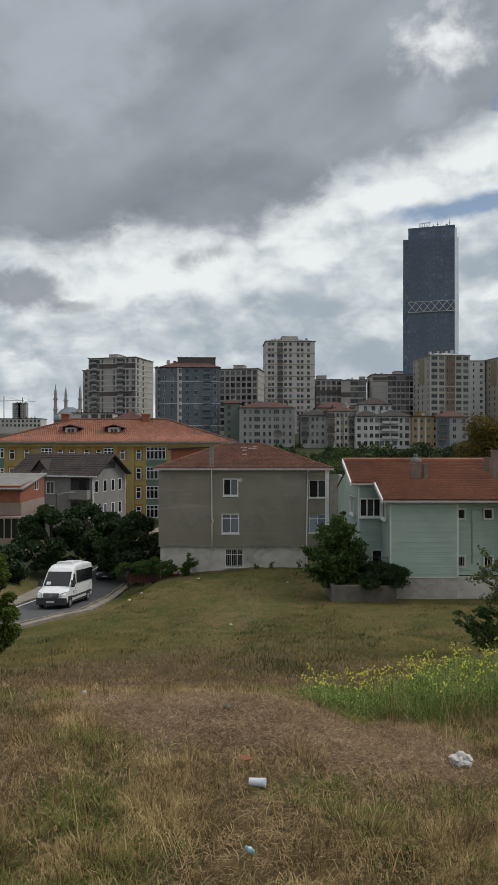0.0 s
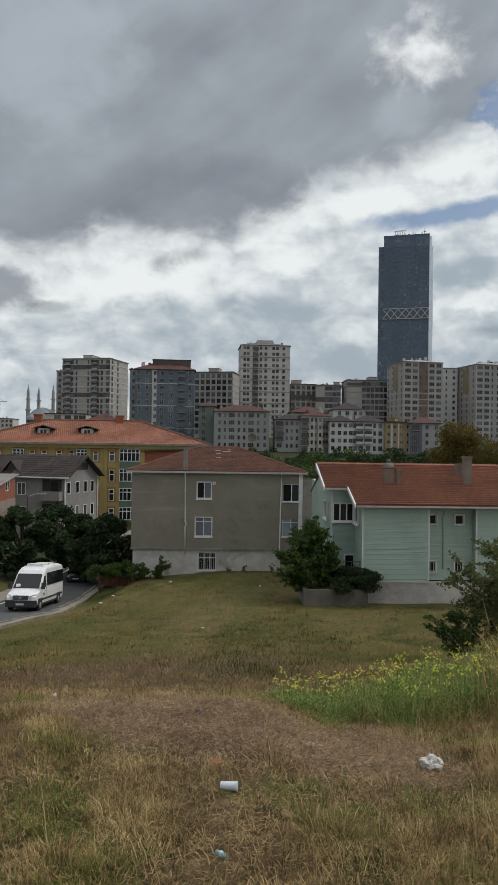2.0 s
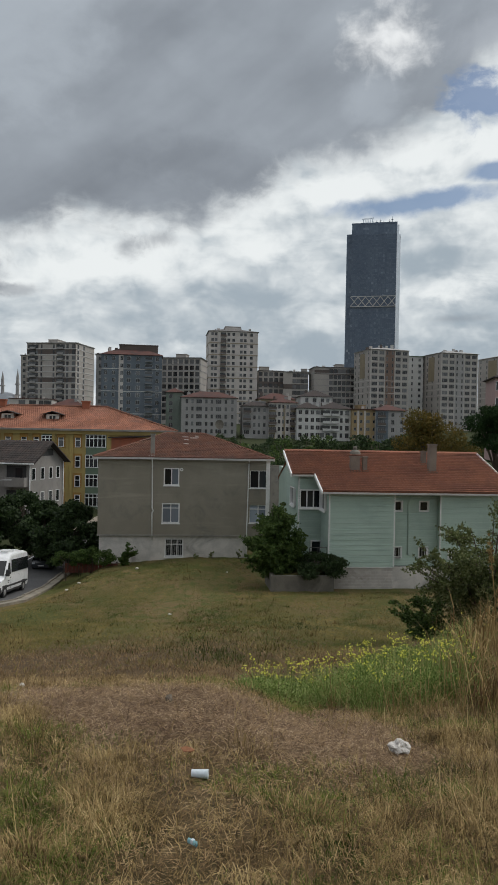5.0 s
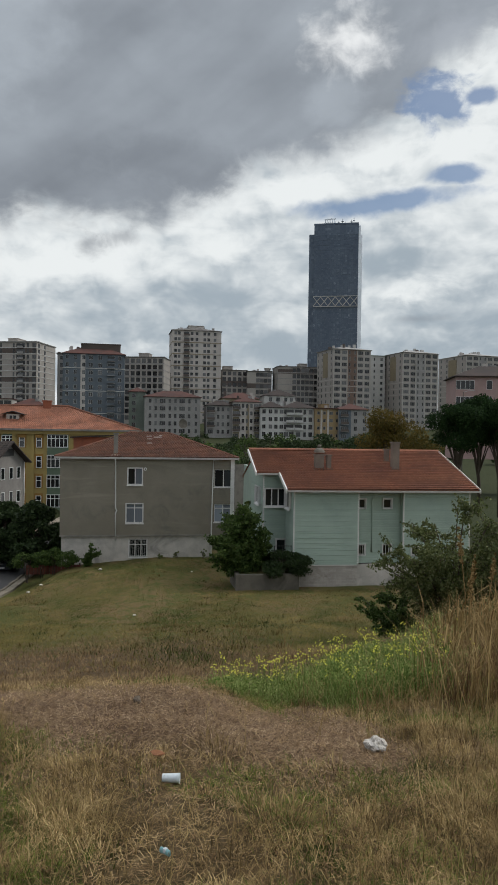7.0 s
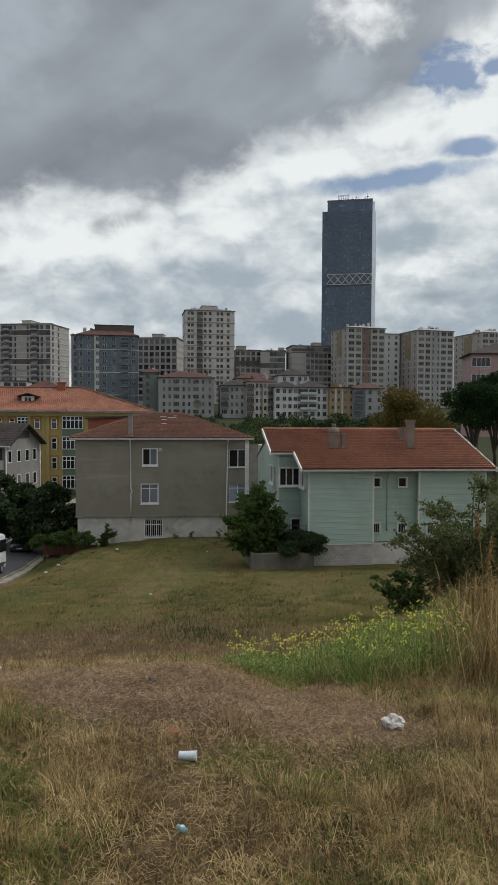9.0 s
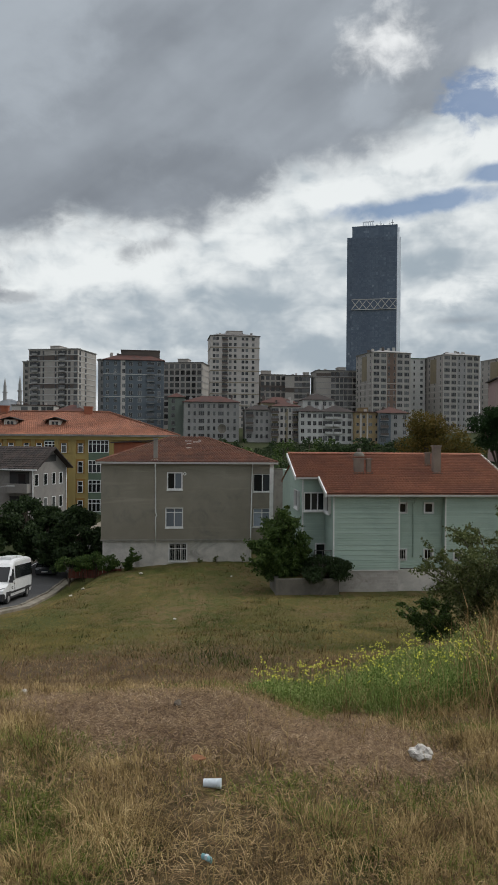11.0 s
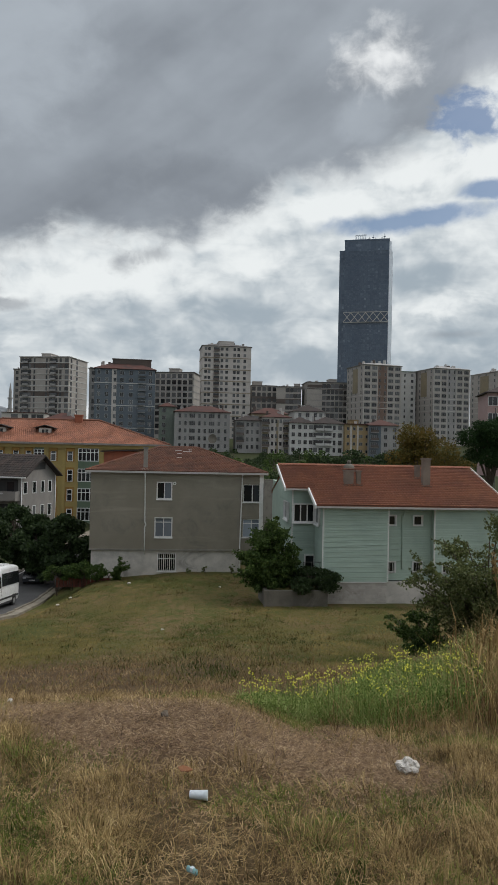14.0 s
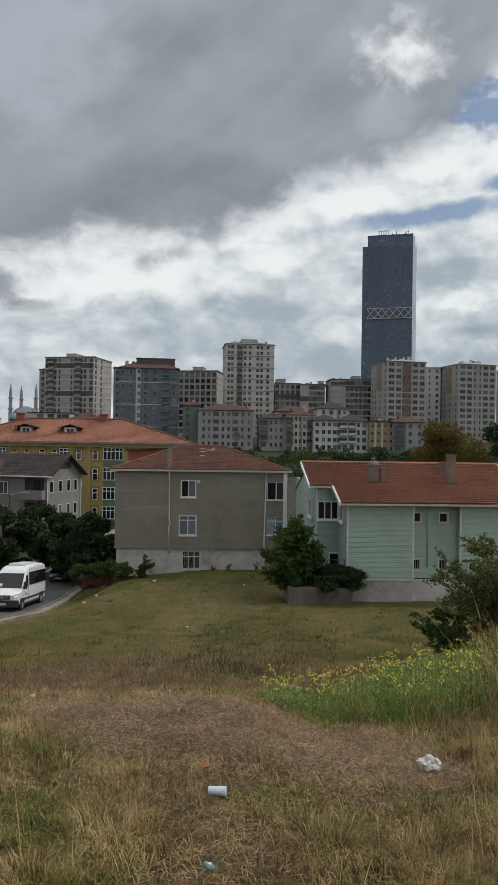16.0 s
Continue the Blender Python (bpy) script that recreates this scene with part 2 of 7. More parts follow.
M["glass"] = glass_mat("glass", (0.012, 0.014, 0.016))
M["glass_far"] = glass_mat("glass_far", (0.009, 0.011, 0.013), 0.15, pale=0.1)
M["asphalt"] = surface("asphalt", (0.06, 0.06, 0.062), (0.075, 0.075, 0.076), 0.6, 0.9, 0.2, 30)
M["kerb"] = surface("kerb", (0.22, 0.195, 0.155), (0.14, 0.125, 0.098), 1.2, 0.9, 0.2, 15, per_object=0.3, dirt=(0.13, 0.115, 0.08))
M["metal"] = surface("metal", (0.4, 0.4, 0.4), (0.3, 0.3, 0.3), 3, 0.45, 0.05, metal=0.6)
M["dark_metal"] = surface("dark_metal", (0.05, 0.05, 0.05), (0.08, 0.07, 0.06), 3, 0.6, 0.05)
M["bark"] = surface("bark", (0.085, 0.065, 0.05), (0.05, 0.04, 0.03), 6, 0.95, 0.5, 30)


# ---- mesh helpers ----
def box(bm, x0, y0, z0, x1, y1, z1, mat=0):
    v = [bm.verts.new(p) for p in ((x0, y0, z0), (x1, y0, z0), (x1, y1, z0), (x0, y1, z0), (x0, y0, z1), (x1, y0, z1), (x1, y1, z1), (x0, y1, z1))]
    for f in ((3, 2, 1, 0), (4, 5, 6, 7), (0, 1, 5, 4), (1, 2, 6, 5), (2, 3, 7, 6), (3, 0, 4, 7)):
        bm.faces.new([v[i] for i in f]).material_index = mat


def box_parts(name, material, parent, *rows, label=""):
    """One part for each box."""
    for r in rows:
        bm = bmesh.new()
        box(bm, *r)
        part(name, bm, material, parent, label)


def boxes(*rows):
    bm = bmesh.new()
    for r in rows:
        box(bm, *r)
    return bm


def face(bm, *pts, mat=0):
    f = bm.faces.new([bm.verts.new(p) for p in pts])
    f.material_index = mat
    return f


def tube(bm, pts, r0, r1=None, sides=6, mat=0):
    """A tapered tube along a line of points."""
    r1 = r0 if r1 is None else r1
    pts = [Vector(p) for p in pts]
    rings = []
    for i, p in enumerate(pts):
        d = (pts[min(i + 1, len(pts) - 1)] - pts[max(i - 1, 0)]).normalized()
        a = d.orthogonal().normalized()
        b = d.cross(a)
        r = r0 + (r1 - r0) * i / (len(pts) - 1)
        rings.append([bm.verts.new(p + r * (math.cos(q) * a + math.sin(q) * b)) for q in (2 * math.pi * s / sides for s in range(sides))])
    for a, b in zip(rings, rings[1:]):
        for s in range(sides):
            bm.faces.new((a[s], a[(s + 1) % sides], b[(s + 1) % sides], b[s])).material_index = mat
    bm.faces.new(rings[0][::-1]).material_index = mat
    bm.faces.new(rings[-1]).material_index = mat


def mesh_of(name, bm, *mats, smooth=False):
    me = bpy.data.meshes.new(name)
    bmesh.ops.recalc_face_normals(bm, faces=bm.faces[:]) if len(bm.faces) < 20000 else None
    bm.to_mesh(me)
    bm.free()
    for m in mats:
        me.materials.append(m)
    if smooth:
        me.polygons.foreach_set("use_smooth", [True] * len(me.polygons))
    return me


def part(name, bm, material, parent=None, label="", smooth=False, kind=""):
    """Links a bmesh as one mesh object under a thing or part."""
    mats = material if isinstance(material, (list, tuple)) else (material,)
    ob = new(name, mesh_of(name, bm, *mats, smooth=smooth))
    ob.parent = parent
    return tagged(ob, label, kind=kind)


def raw(name, verts, faces, material, parent=None, label="", kind="", smooth=False):
    me = bpy.data.meshes.new(name)
    me.from_pydata(verts, [], faces)
    for m in material if isinstance(material, (list, tuple)) else (material,):
        me.materials.append(m)
    if smooth:
        me.polygons.foreach_set("use_smooth", [True] * len(me.polygons))
    ob = new(name, me)
    ob.parent = parent
    return tagged(ob, label, kind=kind)


def thing(name, label, category, x, y, z, yaw=0.0, group="", kind=""):
    ob = new(name)
    ob.matrix_world = pose(x, y, z, 0, 0, yaw)
    return tagged(ob, label, category, group, kind)


# ---- the land ----
DIST = [0, 3.4, 4.3, 4.8, 5.5, 6.5, 8, 12, 20, 30, 40, 50, 55, 70, 130, 200, 260, 350, 500, 4000]
HIGH = [0.0, -0.02, 0.0, -0.07, -0.36, -0.82, -1.4, -2.55, -4.35, -6.3, -7.5, -8.02, -8.12, -9.0, -9.2, -5, -1, 6, 8, 12]
ROAD_Y = [10, 36, 41, 45, 52, 60, 69, 90, 110]
ROAD_X = [-30, -15.6, -13.9, -13.3, -13.1, -12.9, -12.4, -10.5, -8]
ROAD_Z = [-6.5, -8.05, -8.5, -9.15, -9.9, -10.3, -10.5, -10.7, -10.7]
ROAD_HALF = 2.45


def bend(v, xs, ys):
    """Smooth curve through points."""
    return float(sum(np.interp(v + o, xs, ys) for o in (-0.5, -0.25, 0.0, 0.25, 0.5)) / 5) if v > 1.5 else float(np.interp(v, xs, ys))


def land(x, y):
    d = max(y, 0.0)
    z = bend(d, DIST, HIGH)
    z += min(x, 0.0) * float(np.interp(d, [8, 30, 45, 54, 70, 120], [0.0, 0.04, 0.075, 0.09, 0.09, 0.0])) * (1 if x > -14 else 14 / max(-x, 1))
    if d > 4:
        # the mound runs on to the right as a bank
        z += 0.58 * max(0.0, min(1.0, (x - 0.9 - 0.05 * d) / 2.0)) * max(0.0, min(1.0, (d - 4) / 3)) * max(0.0, min(1.0, (16 - d) / 6))
    # the ground sinks a little beside the mound
    z -= 0.2 * max(0.0, min(1.0, (x - 0.15) / 0.6)) * max(0.0, min(1.0, (d - 3.0) / 1.3)) * max(0.0, min(1.0, (7 - d) / 2))
    if y < 60 and d > 2:
        z += 0.05 * noise.noise((x * 0.6, y * 0.6, 0)) + 0.03 * noise.noise((x * 1.7, y * 1.7, 3)) + 0.014 * noise.noise((x * 4.5, y * 4.5, 7))
    if 10 < y < 110:
        off = abs(x - float(np.interp(y, ROAD_Y, ROAD_X)))
        k = max(0.0, min(1.0, (off - ROAD_HALF - 1.0) / 3.5))
        k = k * k * (3 - 2 * k)
        z = z * k + (float(np.interp(y, ROAD_Y, ROAD_Z)) - 0.1) * (1 - k)
    return z


def steps(*spans):
    out = []
    for a, b, n in spans:
        out += [a + (b - a) * i / n for i in range(n)]
    return out + [spans[-1][1]]


def ground_mat():
    """Dry grass and bare soil, greener further down the slope."""
    m = bpy.data.materials.new("dry_ground")
    m.use_nodes = True
    k = Nodes(m.node_tree)
    pos = k.add("ShaderNodeNewGeometry").outputs["Position"]
    long_ = k.add("ShaderNodeMapping")
    k.put(long_.inputs[0], pos)
    long_.inputs[3].default_value = (1.0, 0.4, 1.0)
    drawn = long_.outputs[0]
    a = k.noise(drawn, 0.28, 6.0, 0.62, 0.6)
    b = k.noise(drawn, 1.6, 6.0, 0.65, 0.5)
    c = k.noise(pos, 14.0, 4.0, 0.7)
    d = k.noise(pos, 90.0, 3.0, 0.7)
    col = k.mix(k.step(a, 0.38, 0.6), (0.11, 0.1, 0.036), (0.15, 0.108, 0.055))
    col = k.mix(k.step(b, 0.46, 0.62), col, (0.075, 0.09, 0.026))
    col = k.mix(k.step(k.noise(drawn, 0.09, 5.0, 0.6, 1.0), 0.5, 0.62), col, (0.066, 0.08, 0.022))
    col = k.mix(k.step(k.noise(drawn, 0.6, 6.0, 0.65, 1.5), 0.56, 0.7), col, (0.16, 0.118, 0.06))
    soil = k.mix(k.step(c, 0.35, 0.7), (0.045, 0.03, 0.018), (0.12, 0.08, 0.048))
    near = k.add("ShaderNodeSeparateXYZ")
    k.put(near.inputs[0], pos)
    col = k.mix(k.math("MULTIPLY", k.step(near.outputs[1], 6.0, 4.0), 0.75), col, soil)
    col = k.mix(k.step(c, 0.5, 0.8), col, (0.18, 0.136, 0.075))
    col = k.mix(k.step(d, 0.55, 0.85), col, (0.06, 0.043, 0.027))
    sep = k.add("ShaderNodeSeparateXYZ")
    k.put(sep.inputs[0], pos)
    litter_ = k.mix(k.step(k.noise(pos, 45.0, 5.0, 0.75, 2.0), 0.42, 0.62), (0.105, 0.068, 0.045), (0.28, 0.2, 0.135))
    col = k.mix(k.math("MULTIPLY", k.step(k.math("ADD", sep.outputs[1], k.math("MULTIPLY", b, 2.0)), 4.2, 4.9), k.step(k.math("ADD", sep.outputs[1], k.math("MULTIPLY", b, 4.0)), 9.0, 7.0)), col, litter_)
    slope = k.step(k.math("ADD", sep.outputs[1], k.math("MULTIPLY", k.math("SUBTRACT", a, 0.5), 22.0)), 24.0, 15.0)
    col = k.mix(k.math("MULTIPLY", slope, k.step(sep.outputs[1], 6.0, 8.0)), col, k.mix(k.step(c, 0.4, 0.7), (0.068, 0.046, 0.028), (0.125, 0.088, 0.052)))
    scrub = k.mix(a, (0.022, 0.032, 0.013), (0.05, 0.055, 0.026))
    col = k.mix(k.step(sep.outputs[1], 56.0, 62.0), col, scrub)
    p = k.add("ShaderNodeBsdfPrincipled")
    k.put(p.inputs["Base Color"], col)
    p.inputs["Roughness"].default_value = 0.95
    p.inputs["Specular IOR Level"].default_value = 0.1
    n = k.add("ShaderNodeBump")
    n.inputs["Strength"].default_value, n.inputs["Distance"].default_value = 0.6, 0.06
    k.put(n.inputs["Height"], k.math("ADD", c, k.math("MULTIPLY", d, 0.5)))
    k.put(p.inputs["Normal"], n.outputs[0])
    o = k.add("ShaderNodeOutputMaterial")
    k.put(o.inputs[0], p.outputs[0])
    return m


M["ground"] = ground_mat()


def build_ground():
    xs = steps((-3000, -300, 6), (-300, -60, 8), (-60, -24, 12), (-24, -5, 38), (-5, 8, 130), (8, 40, 40), (40, 80, 8), (80, 400, 8), (400, 3000, 6))
    ys = steps((-2000, -20, 5), (-20, 0, 5), (0, 10, 100), (10, 20, 40), (20, 75, 90), (75, 130, 20), (130, 520, 20), (520, 4000, 8))
    verts = [(x, y, land(x, y)) for y in ys for x in xs]
    w = len(xs)
    faces = [(j * w + i, j * w + i + 1, (j + 1) * w + i + 1, (j + 1) * w + i) for j in range(len(ys) - 1) for i in range(w - 1)]
    ob = raw("ground", verts, faces, M["ground"], smooth=True)
    tagged(ob, "sloping dry grassy ground falling away to a street", "ground", kind="structure")


build_ground()


def strip(name, ys, lo, hi, lift, material, label, parent=None, thick=0.15):
    """A band along the road between two offsets from its middle, with thickness."""
    bm = bmesh.new()
    rows = []
    for y in ys:
        xc, z = float(np.interp(y, ROAD_Y, ROAD_X)), float(np.interp(y, ROAD_Y, ROAD_Z))
        rows.append([bm.verts.new(p) for p in ((xc + lo, y, z + lift), (xc + hi, y, z + lift), (xc + hi, y, z + lift - thick), (xc + lo, y, z + lift - thick))])
    for a, b in zip(rows, rows[1:]):
        for i in range(4):
            bm.faces.new((a[i], a[(i + 1) % 4], b[(i + 1) % 4], b[i]))
    bm.faces.new(rows[0])
    bm.faces.new(rows[-1][::-1])
    return part(name, bm, material, parent, label)


road_ys = steps((14, 108, 94))
tagged(strip("road", road_ys, -ROAD_HALF, ROAD_HALF, 0.0, M["asphalt"], ""), "narrow grey asphalt street running downhill past houses", "road", kind="structure")
near_kerb = tagged(strip("pavement", road_ys, ROAD_HALF + 0.2, ROAD_HALF + 0.75, 0.06, M["kerb"], "", thick=0.3), "worn pale concrete kerb strip beside the grass", "pavement", kind="structure")
tagged(strip("pavement", road_ys, -ROAD_HALF - 1.5, -ROAD_HALF, 0.12, M["kerb"], "", thick=0.3), "pale concrete footway along the far side of the street", "pavement", kind="structure")
tagged(strip("road_line", road_ys, -ROAD_HALF + 0.15, -ROAD_HALF + 0.3, 0.006, M["white_paint"], "", thick=0.01), "worn white edge line painted on the asphalt", "road marking", kind="structure")



def kerbstones():
    """Separate stones along the edge of the street, slightly out of line."""
    rng = random.Random(8)
    y = 37.0
    while y < 58:
        xc, z = float(np.interp(y, ROAD_Y, ROAD_X)), float(np.interp(y, ROAD_Y, ROAD_Z))
        x2, z2 = float(np.interp(y + 0.9, ROAD_Y, ROAD_X)), float(np.interp(y + 0.9, ROAD_Y, ROAD_Z))
        o, h = rng.uniform(-0.03, 0.03), 0.13 + rng.uniform(-0.02, 0.02)
        bm = bmesh.new()
        lo, hi = ROAD_HALF + 0.004 + o, ROAD_HALF + 0.2 + o
        for a in ((xc, y, z), (x2, y + 0.87, z2)):
            for p in ((lo, -0.1), (hi, -0.1), (hi, h), (lo + 0.03, h), (lo, h - 0.03)):
                bm.verts.new((a[0] + p[0], a[1], a[2] + p[1]))
        bm.verts.ensure_lookup_table()
        v = bm.verts
        bm.faces.new([v[i] for i in range(5)])
        bm.faces.new([v[i] for i in range(9, 4, -1)])
        for i in range(5):
            bm.faces.new((v[i], v[(i + 1) % 5], v[5 + (i + 1) % 5], v[5 + i]))
        part("kerbstone", bm, M["kerb"], near_kerb)
        y += 0.9


kerbstones()

# ---- windows ----
WINDOW_MESH = {}


def window_mesh(w, h, panes=2, frame_m="pvc", glass="glass_far", bar=0.06, transom=0.0):
    """Frame proud of the wall, glass set back in it. Local y = 0 is the wall, the outside is -y."""
    key = (round(w, 2), round(h, 2), panes, frame_m, glass, bar, transom)
    if key not in WINDOW_MESH:
        bm = bmesh.new()
        xs = [-w / 2]
        for i in range(panes):
            xs += [-w / 2 + w * i / panes + (bar if i == 0 else bar / 2), -w / 2 + w * (i + 1) / panes - (bar if i == panes - 1 else bar / 2)]
        xs.append(w / 2)
        zs = [-h / 2, -h / 2 + bar, h / 2 - bar, h / 2]
        if transom:
            zs[2:2] = [h / 2 - transom - bar / 2, h / 2 - transom + bar / 2]
        grid = {}

        def vert(i, j, y):
            if (i, j, y) not in grid:
                grid[i, j, y] = bm.verts.new((xs[i], y, zs[j]))
            return grid[i, j, y]

        for i in range(len(xs) - 1):
            for j in range(len(zs) - 1):
                ring = ((i, j), (i + 1, j), (i + 1, j + 1), (i, j + 1))
                if i % 2 and j % 2:
                    bm.faces.new([vert(*p, -0.015) for p in ring]).material_index = 1
                    for p, q in zip(ring, ring[1:] + ring[:1]):
                        bm.faces.new((vert(*p, -0.05), vert(*q, -0.05), vert(*q, -0.015), vert(*p, -0.015)))
                else:
                    bm.faces.new([vert(*p, -0.05) for p in ring])
        rim = [(i, 0) for i in range(len(xs))] + [(len(xs) - 1, j) for j in range(1, len(zs))] + [(i, len(zs) - 1) for i in range(len(xs) - 2, -1, -1)] + [(0, j) for j in range(len(zs) - 2, 0, -1)]
        for p, q in zip(rim, rim[1:] + rim[:1]):
            bm.faces.new((vert(*p, -0.05), vert(*p, 0.03), vert(*q, 0.03), vert(*q, -0.05)))
        WINDOW_MESH[key] = mesh_of("window", bm, M[frame_m], M[glass])
    return WINDOW_MESH[key]


def put_window(parent, side, u, z, me, w=0.0, dp=0.0, name="window"):
    """A window on the front (f), left (l), right (r) wall of a building of width w."""
    ob = new(name, me)
    ob.parent = parent
    ob.matrix_local = {"f": pose(u, 0, z), "r": pose(w, u, z, 0, 0, 90), "l": pose(0, u, z, 0, 0, -90)}[side]
    return ob


# ---- far city ----
def hip_roof(bm, w, dp, z, rise, over=0.5, thick=0.18, ridge=None):
    run = min(w, dp) / 2 if ridge is None else ridge
    x0, x1, y0, y1 = -over, w + over, -over, dp + over
    for k, o in ((0, 0.0), (1, -thick)):
        e = [(x0, y0, z + o), (x1, y0, z + o), (x1, y1, z + o), (x0, y1, z + o)]
        if w >= dp:
            a, b = (run, dp / 2, z + rise + o), (w - run, dp / 2, z + rise + o)
            sides = ((e[0], e[1], b, a), (e[1], e[2], b), (e[2], e[3], a, b), (e[3], e[0], a))
        else:
            a, b = (w / 2, run, z + rise + o), (w / 2, dp - run, z + rise + o)
            sides = ((e[0], e[1], a), (e[1], e[2], b, a), (e[2], e[3], b), (e[3], e[0], a, b))
        for s in sides if k == 0 else ():
            face(bm, *s)
    box(bm, x0, y0, z - thick, x1, y1, z - 0.004)


def apartment(label, x, y, z, w, dp, h, yaw, wall, storey=3.0, front=(), side=(), roof="flat", roof_m="tiles", rise=2.5, bands=(), band_m="white_paint", win=(1.35, 1.7, 2), frame="far_slab", plant_room=None, first=1.5, stripes=(), cornice=0.4, sides="r", group="far apartment blocks", balconies=(), balcony_m="far_brown", plant_m=None):
    """A block of flats: walls, roof, floor bands, coloured stripes and every window in view."""
    b = thing("apartment_building", label, "building", x, y, z, yaw, group)
    part("wall", boxes((0, 0, -6, w, dp, h)), M[wall], b)
    bm = bmesh.new()
    if roof == "hip":
        hip_roof(bm, w, dp, h, rise)
        part("roof", bm, M[roof_m], b)
    else:
        box(bm, -cornice, -cornice, h, w + cornice, dp + cornice, h + 0.35)
        part("roof", bm, M[roof_m], b)
    if plant_room:
        u0, u1, hh = plant_room
        part("plant_room", boxes((u0, dp * 0.3, h + 0.35, u1, dp * 0.7, h + 0.35 + hh), (u0 - 0.2, dp * 0.3 - 0.2, h + 0.35 + hh, u1 + 0.2, dp * 0.7 + 0.2, h + 0.6 + hh)), M[plant_m or wall], b)
    for zz, hh, mm in bands:
        part("floor_band", boxes((-0.15, -0.15, zz, w + 0.15, dp + 0.15, zz + hh)), M[mm], b)
    for u0, u1, z0, z1, mm in stripes:
        part("facade_panel", boxes((u0, -0.1, z0, u1, 0.02, z1)), M[mm], b)
    rng = random.Random(int(abs(x) * 10 + y))
    for i in range(2 + int(w / 7)):
        u, v, hh = rng.uniform(0.1, 0.9) * w, rng.uniform(0.25, 0.75) * dp, rng.uniform(0.7, 1.5)
        zr = h + (rise * 0.6 if roof == "hip" else 0.3)
        s = rng.uniform(0.3, 0.7)
        part("chimney", boxes((u - s, v - s, h - 0.2, u + s, v + s, zr + hh)), M[rng.choice(("far_slab", "far_brown", "far_pale"))], b)
    for u in balconies:
        for f in range(int(h / storey) - 1):
            zc = h - 2.2 - storey * f
            bal = new("balcony")
            bal.parent = b
            part("slab", boxes((u * w - 1.5, -1.0, zc - 0.75, u * w + 1.5, -0.11, zc - 0.55)), M["far_slab"], bal)
            part("parapet", boxes((u * w - 1.5, -1.0, zc - 0.55, u * w + 1.5, -0.92, zc + 0.3)), M[balcony_m], bal)
            part("opening", boxes((u * w - 1.4, -0.13, zc - 0.55, u * w + 1.4, -0.105, zc + 1.35)), M["glass_far"], bal)
    floors = int((h - 0.4) / storey)
    for f in range(floors):
        zc = h - 0.6 - storey * f - 1.0
        for u in front:
            u, ww = u if isinstance(u, tuple) else (u, win[0])
            ob = put_window(b, "f", u * w, zc, window_mesh(ww, win[1], max(1, round(ww / 0.75)) if win[2] > 1 else 1, frame), w)
            if any(s[0] < u * w < s[1] and s[2] < zc < s[3] for s in stripes):
                ob.location.y = -0.1
        for s in sides:
            for u in side:
                put_window(b, s, u * dp, zc, window_mesh(win[0], win[1], win[2], frame), w)
    return b


def col(n, a=0.08, b=0.92):
    return [a + (b - a) * i / (n - 1) for i in range(n)]


M["far_beige"] = surface("far_beige", (0.36, 0.335, 0.31), (0.31, 0.29, 0.27), 0.2, 0.9, 0.0, 2)
M["far_brown"] = surface("far_brown", (0.10, 0.08, 0.07), (0.08, 0.066, 0.06), 0.2, 0.9, 0.0, 2)
M["far_blue"] = surface("far_blue", (0.115, 0.14, 0.165), (0.10, 0.122, 0.145), 0.2, 0.9, 0.0, 2)
M["far_pale"] = surface("far_pale", (0.48, 0.45, 0.425), (0.41, 0.385, 0.365), 0.2, 0.9, 0.0, 2)
M["far_grey"] = surface("far_grey", (0.29, 0.285, 0.28), (0.24, 0.235, 0.23), 0.2, 0.9, 0.0, 2)
M["far_white"] = surface("far_white", (0.49, 0.49, 0.48), (0.41, 0.41, 0.4), 0.2, 0.9, 0.0, 2)
M["far_ochre"] = surface("far_ochre", (0.29, 0.215, 0.115), (0.25, 0.185, 0.1), 0.2, 0.9, 0.0, 2)
M["far_tan"] = surface("far_tan", (0.24, 0.2, 0.13), (0.2, 0.17, 0.115), 0.2, 0.9, 0.0, 2)
M["far_roof"] = surface("far_roof", (0.082, 0.03, 0.023), (0.045, 0.022, 0.019), 0.3, 0.9, 0.0, 3)
M["far_darkroof"] = surface("far_darkroof", (0.026, 0.02, 0.019), (0.045, 0.03, 0.026), 0.3, 0.9, 0.0, 3)
M["far_slab"] = surface("far_slab", (0.3, 0.295, 0.29), (0.24, 0.235, 0.23), 0.3, 0.9, 0.0, 3)
M["far_flatroof"] = surface("far_flatroof", (0.12, 0.115, 0.11), (0.085, 0.08, 0.078), 0.3, 0.9, 0.0, 3)
M["far_pink"] = surface("far_pink", (0.36, 0.25, 0.24), (0.32, 0.22, 0.21), 0.2, 0.9, 0.0, 2)
M["far_line"] = surface("far_line", (0.41, 0.39, 0.365), (0.36, 0.34, 0.32), 0.2, 0.9, 0.0, 2)
M["far_rust"] = surface("far_rust", (0.17, 0.115, 0.09), (0.13, 0.09, 0.07), 0.3, 0.9, 0.0, 2)
M["far_greenish"] = surface("far_greenish", (0.15, 0.18, 0.155), (0.13, 0.155, 0.135), 0.2, 0.9, 0.0, 2)


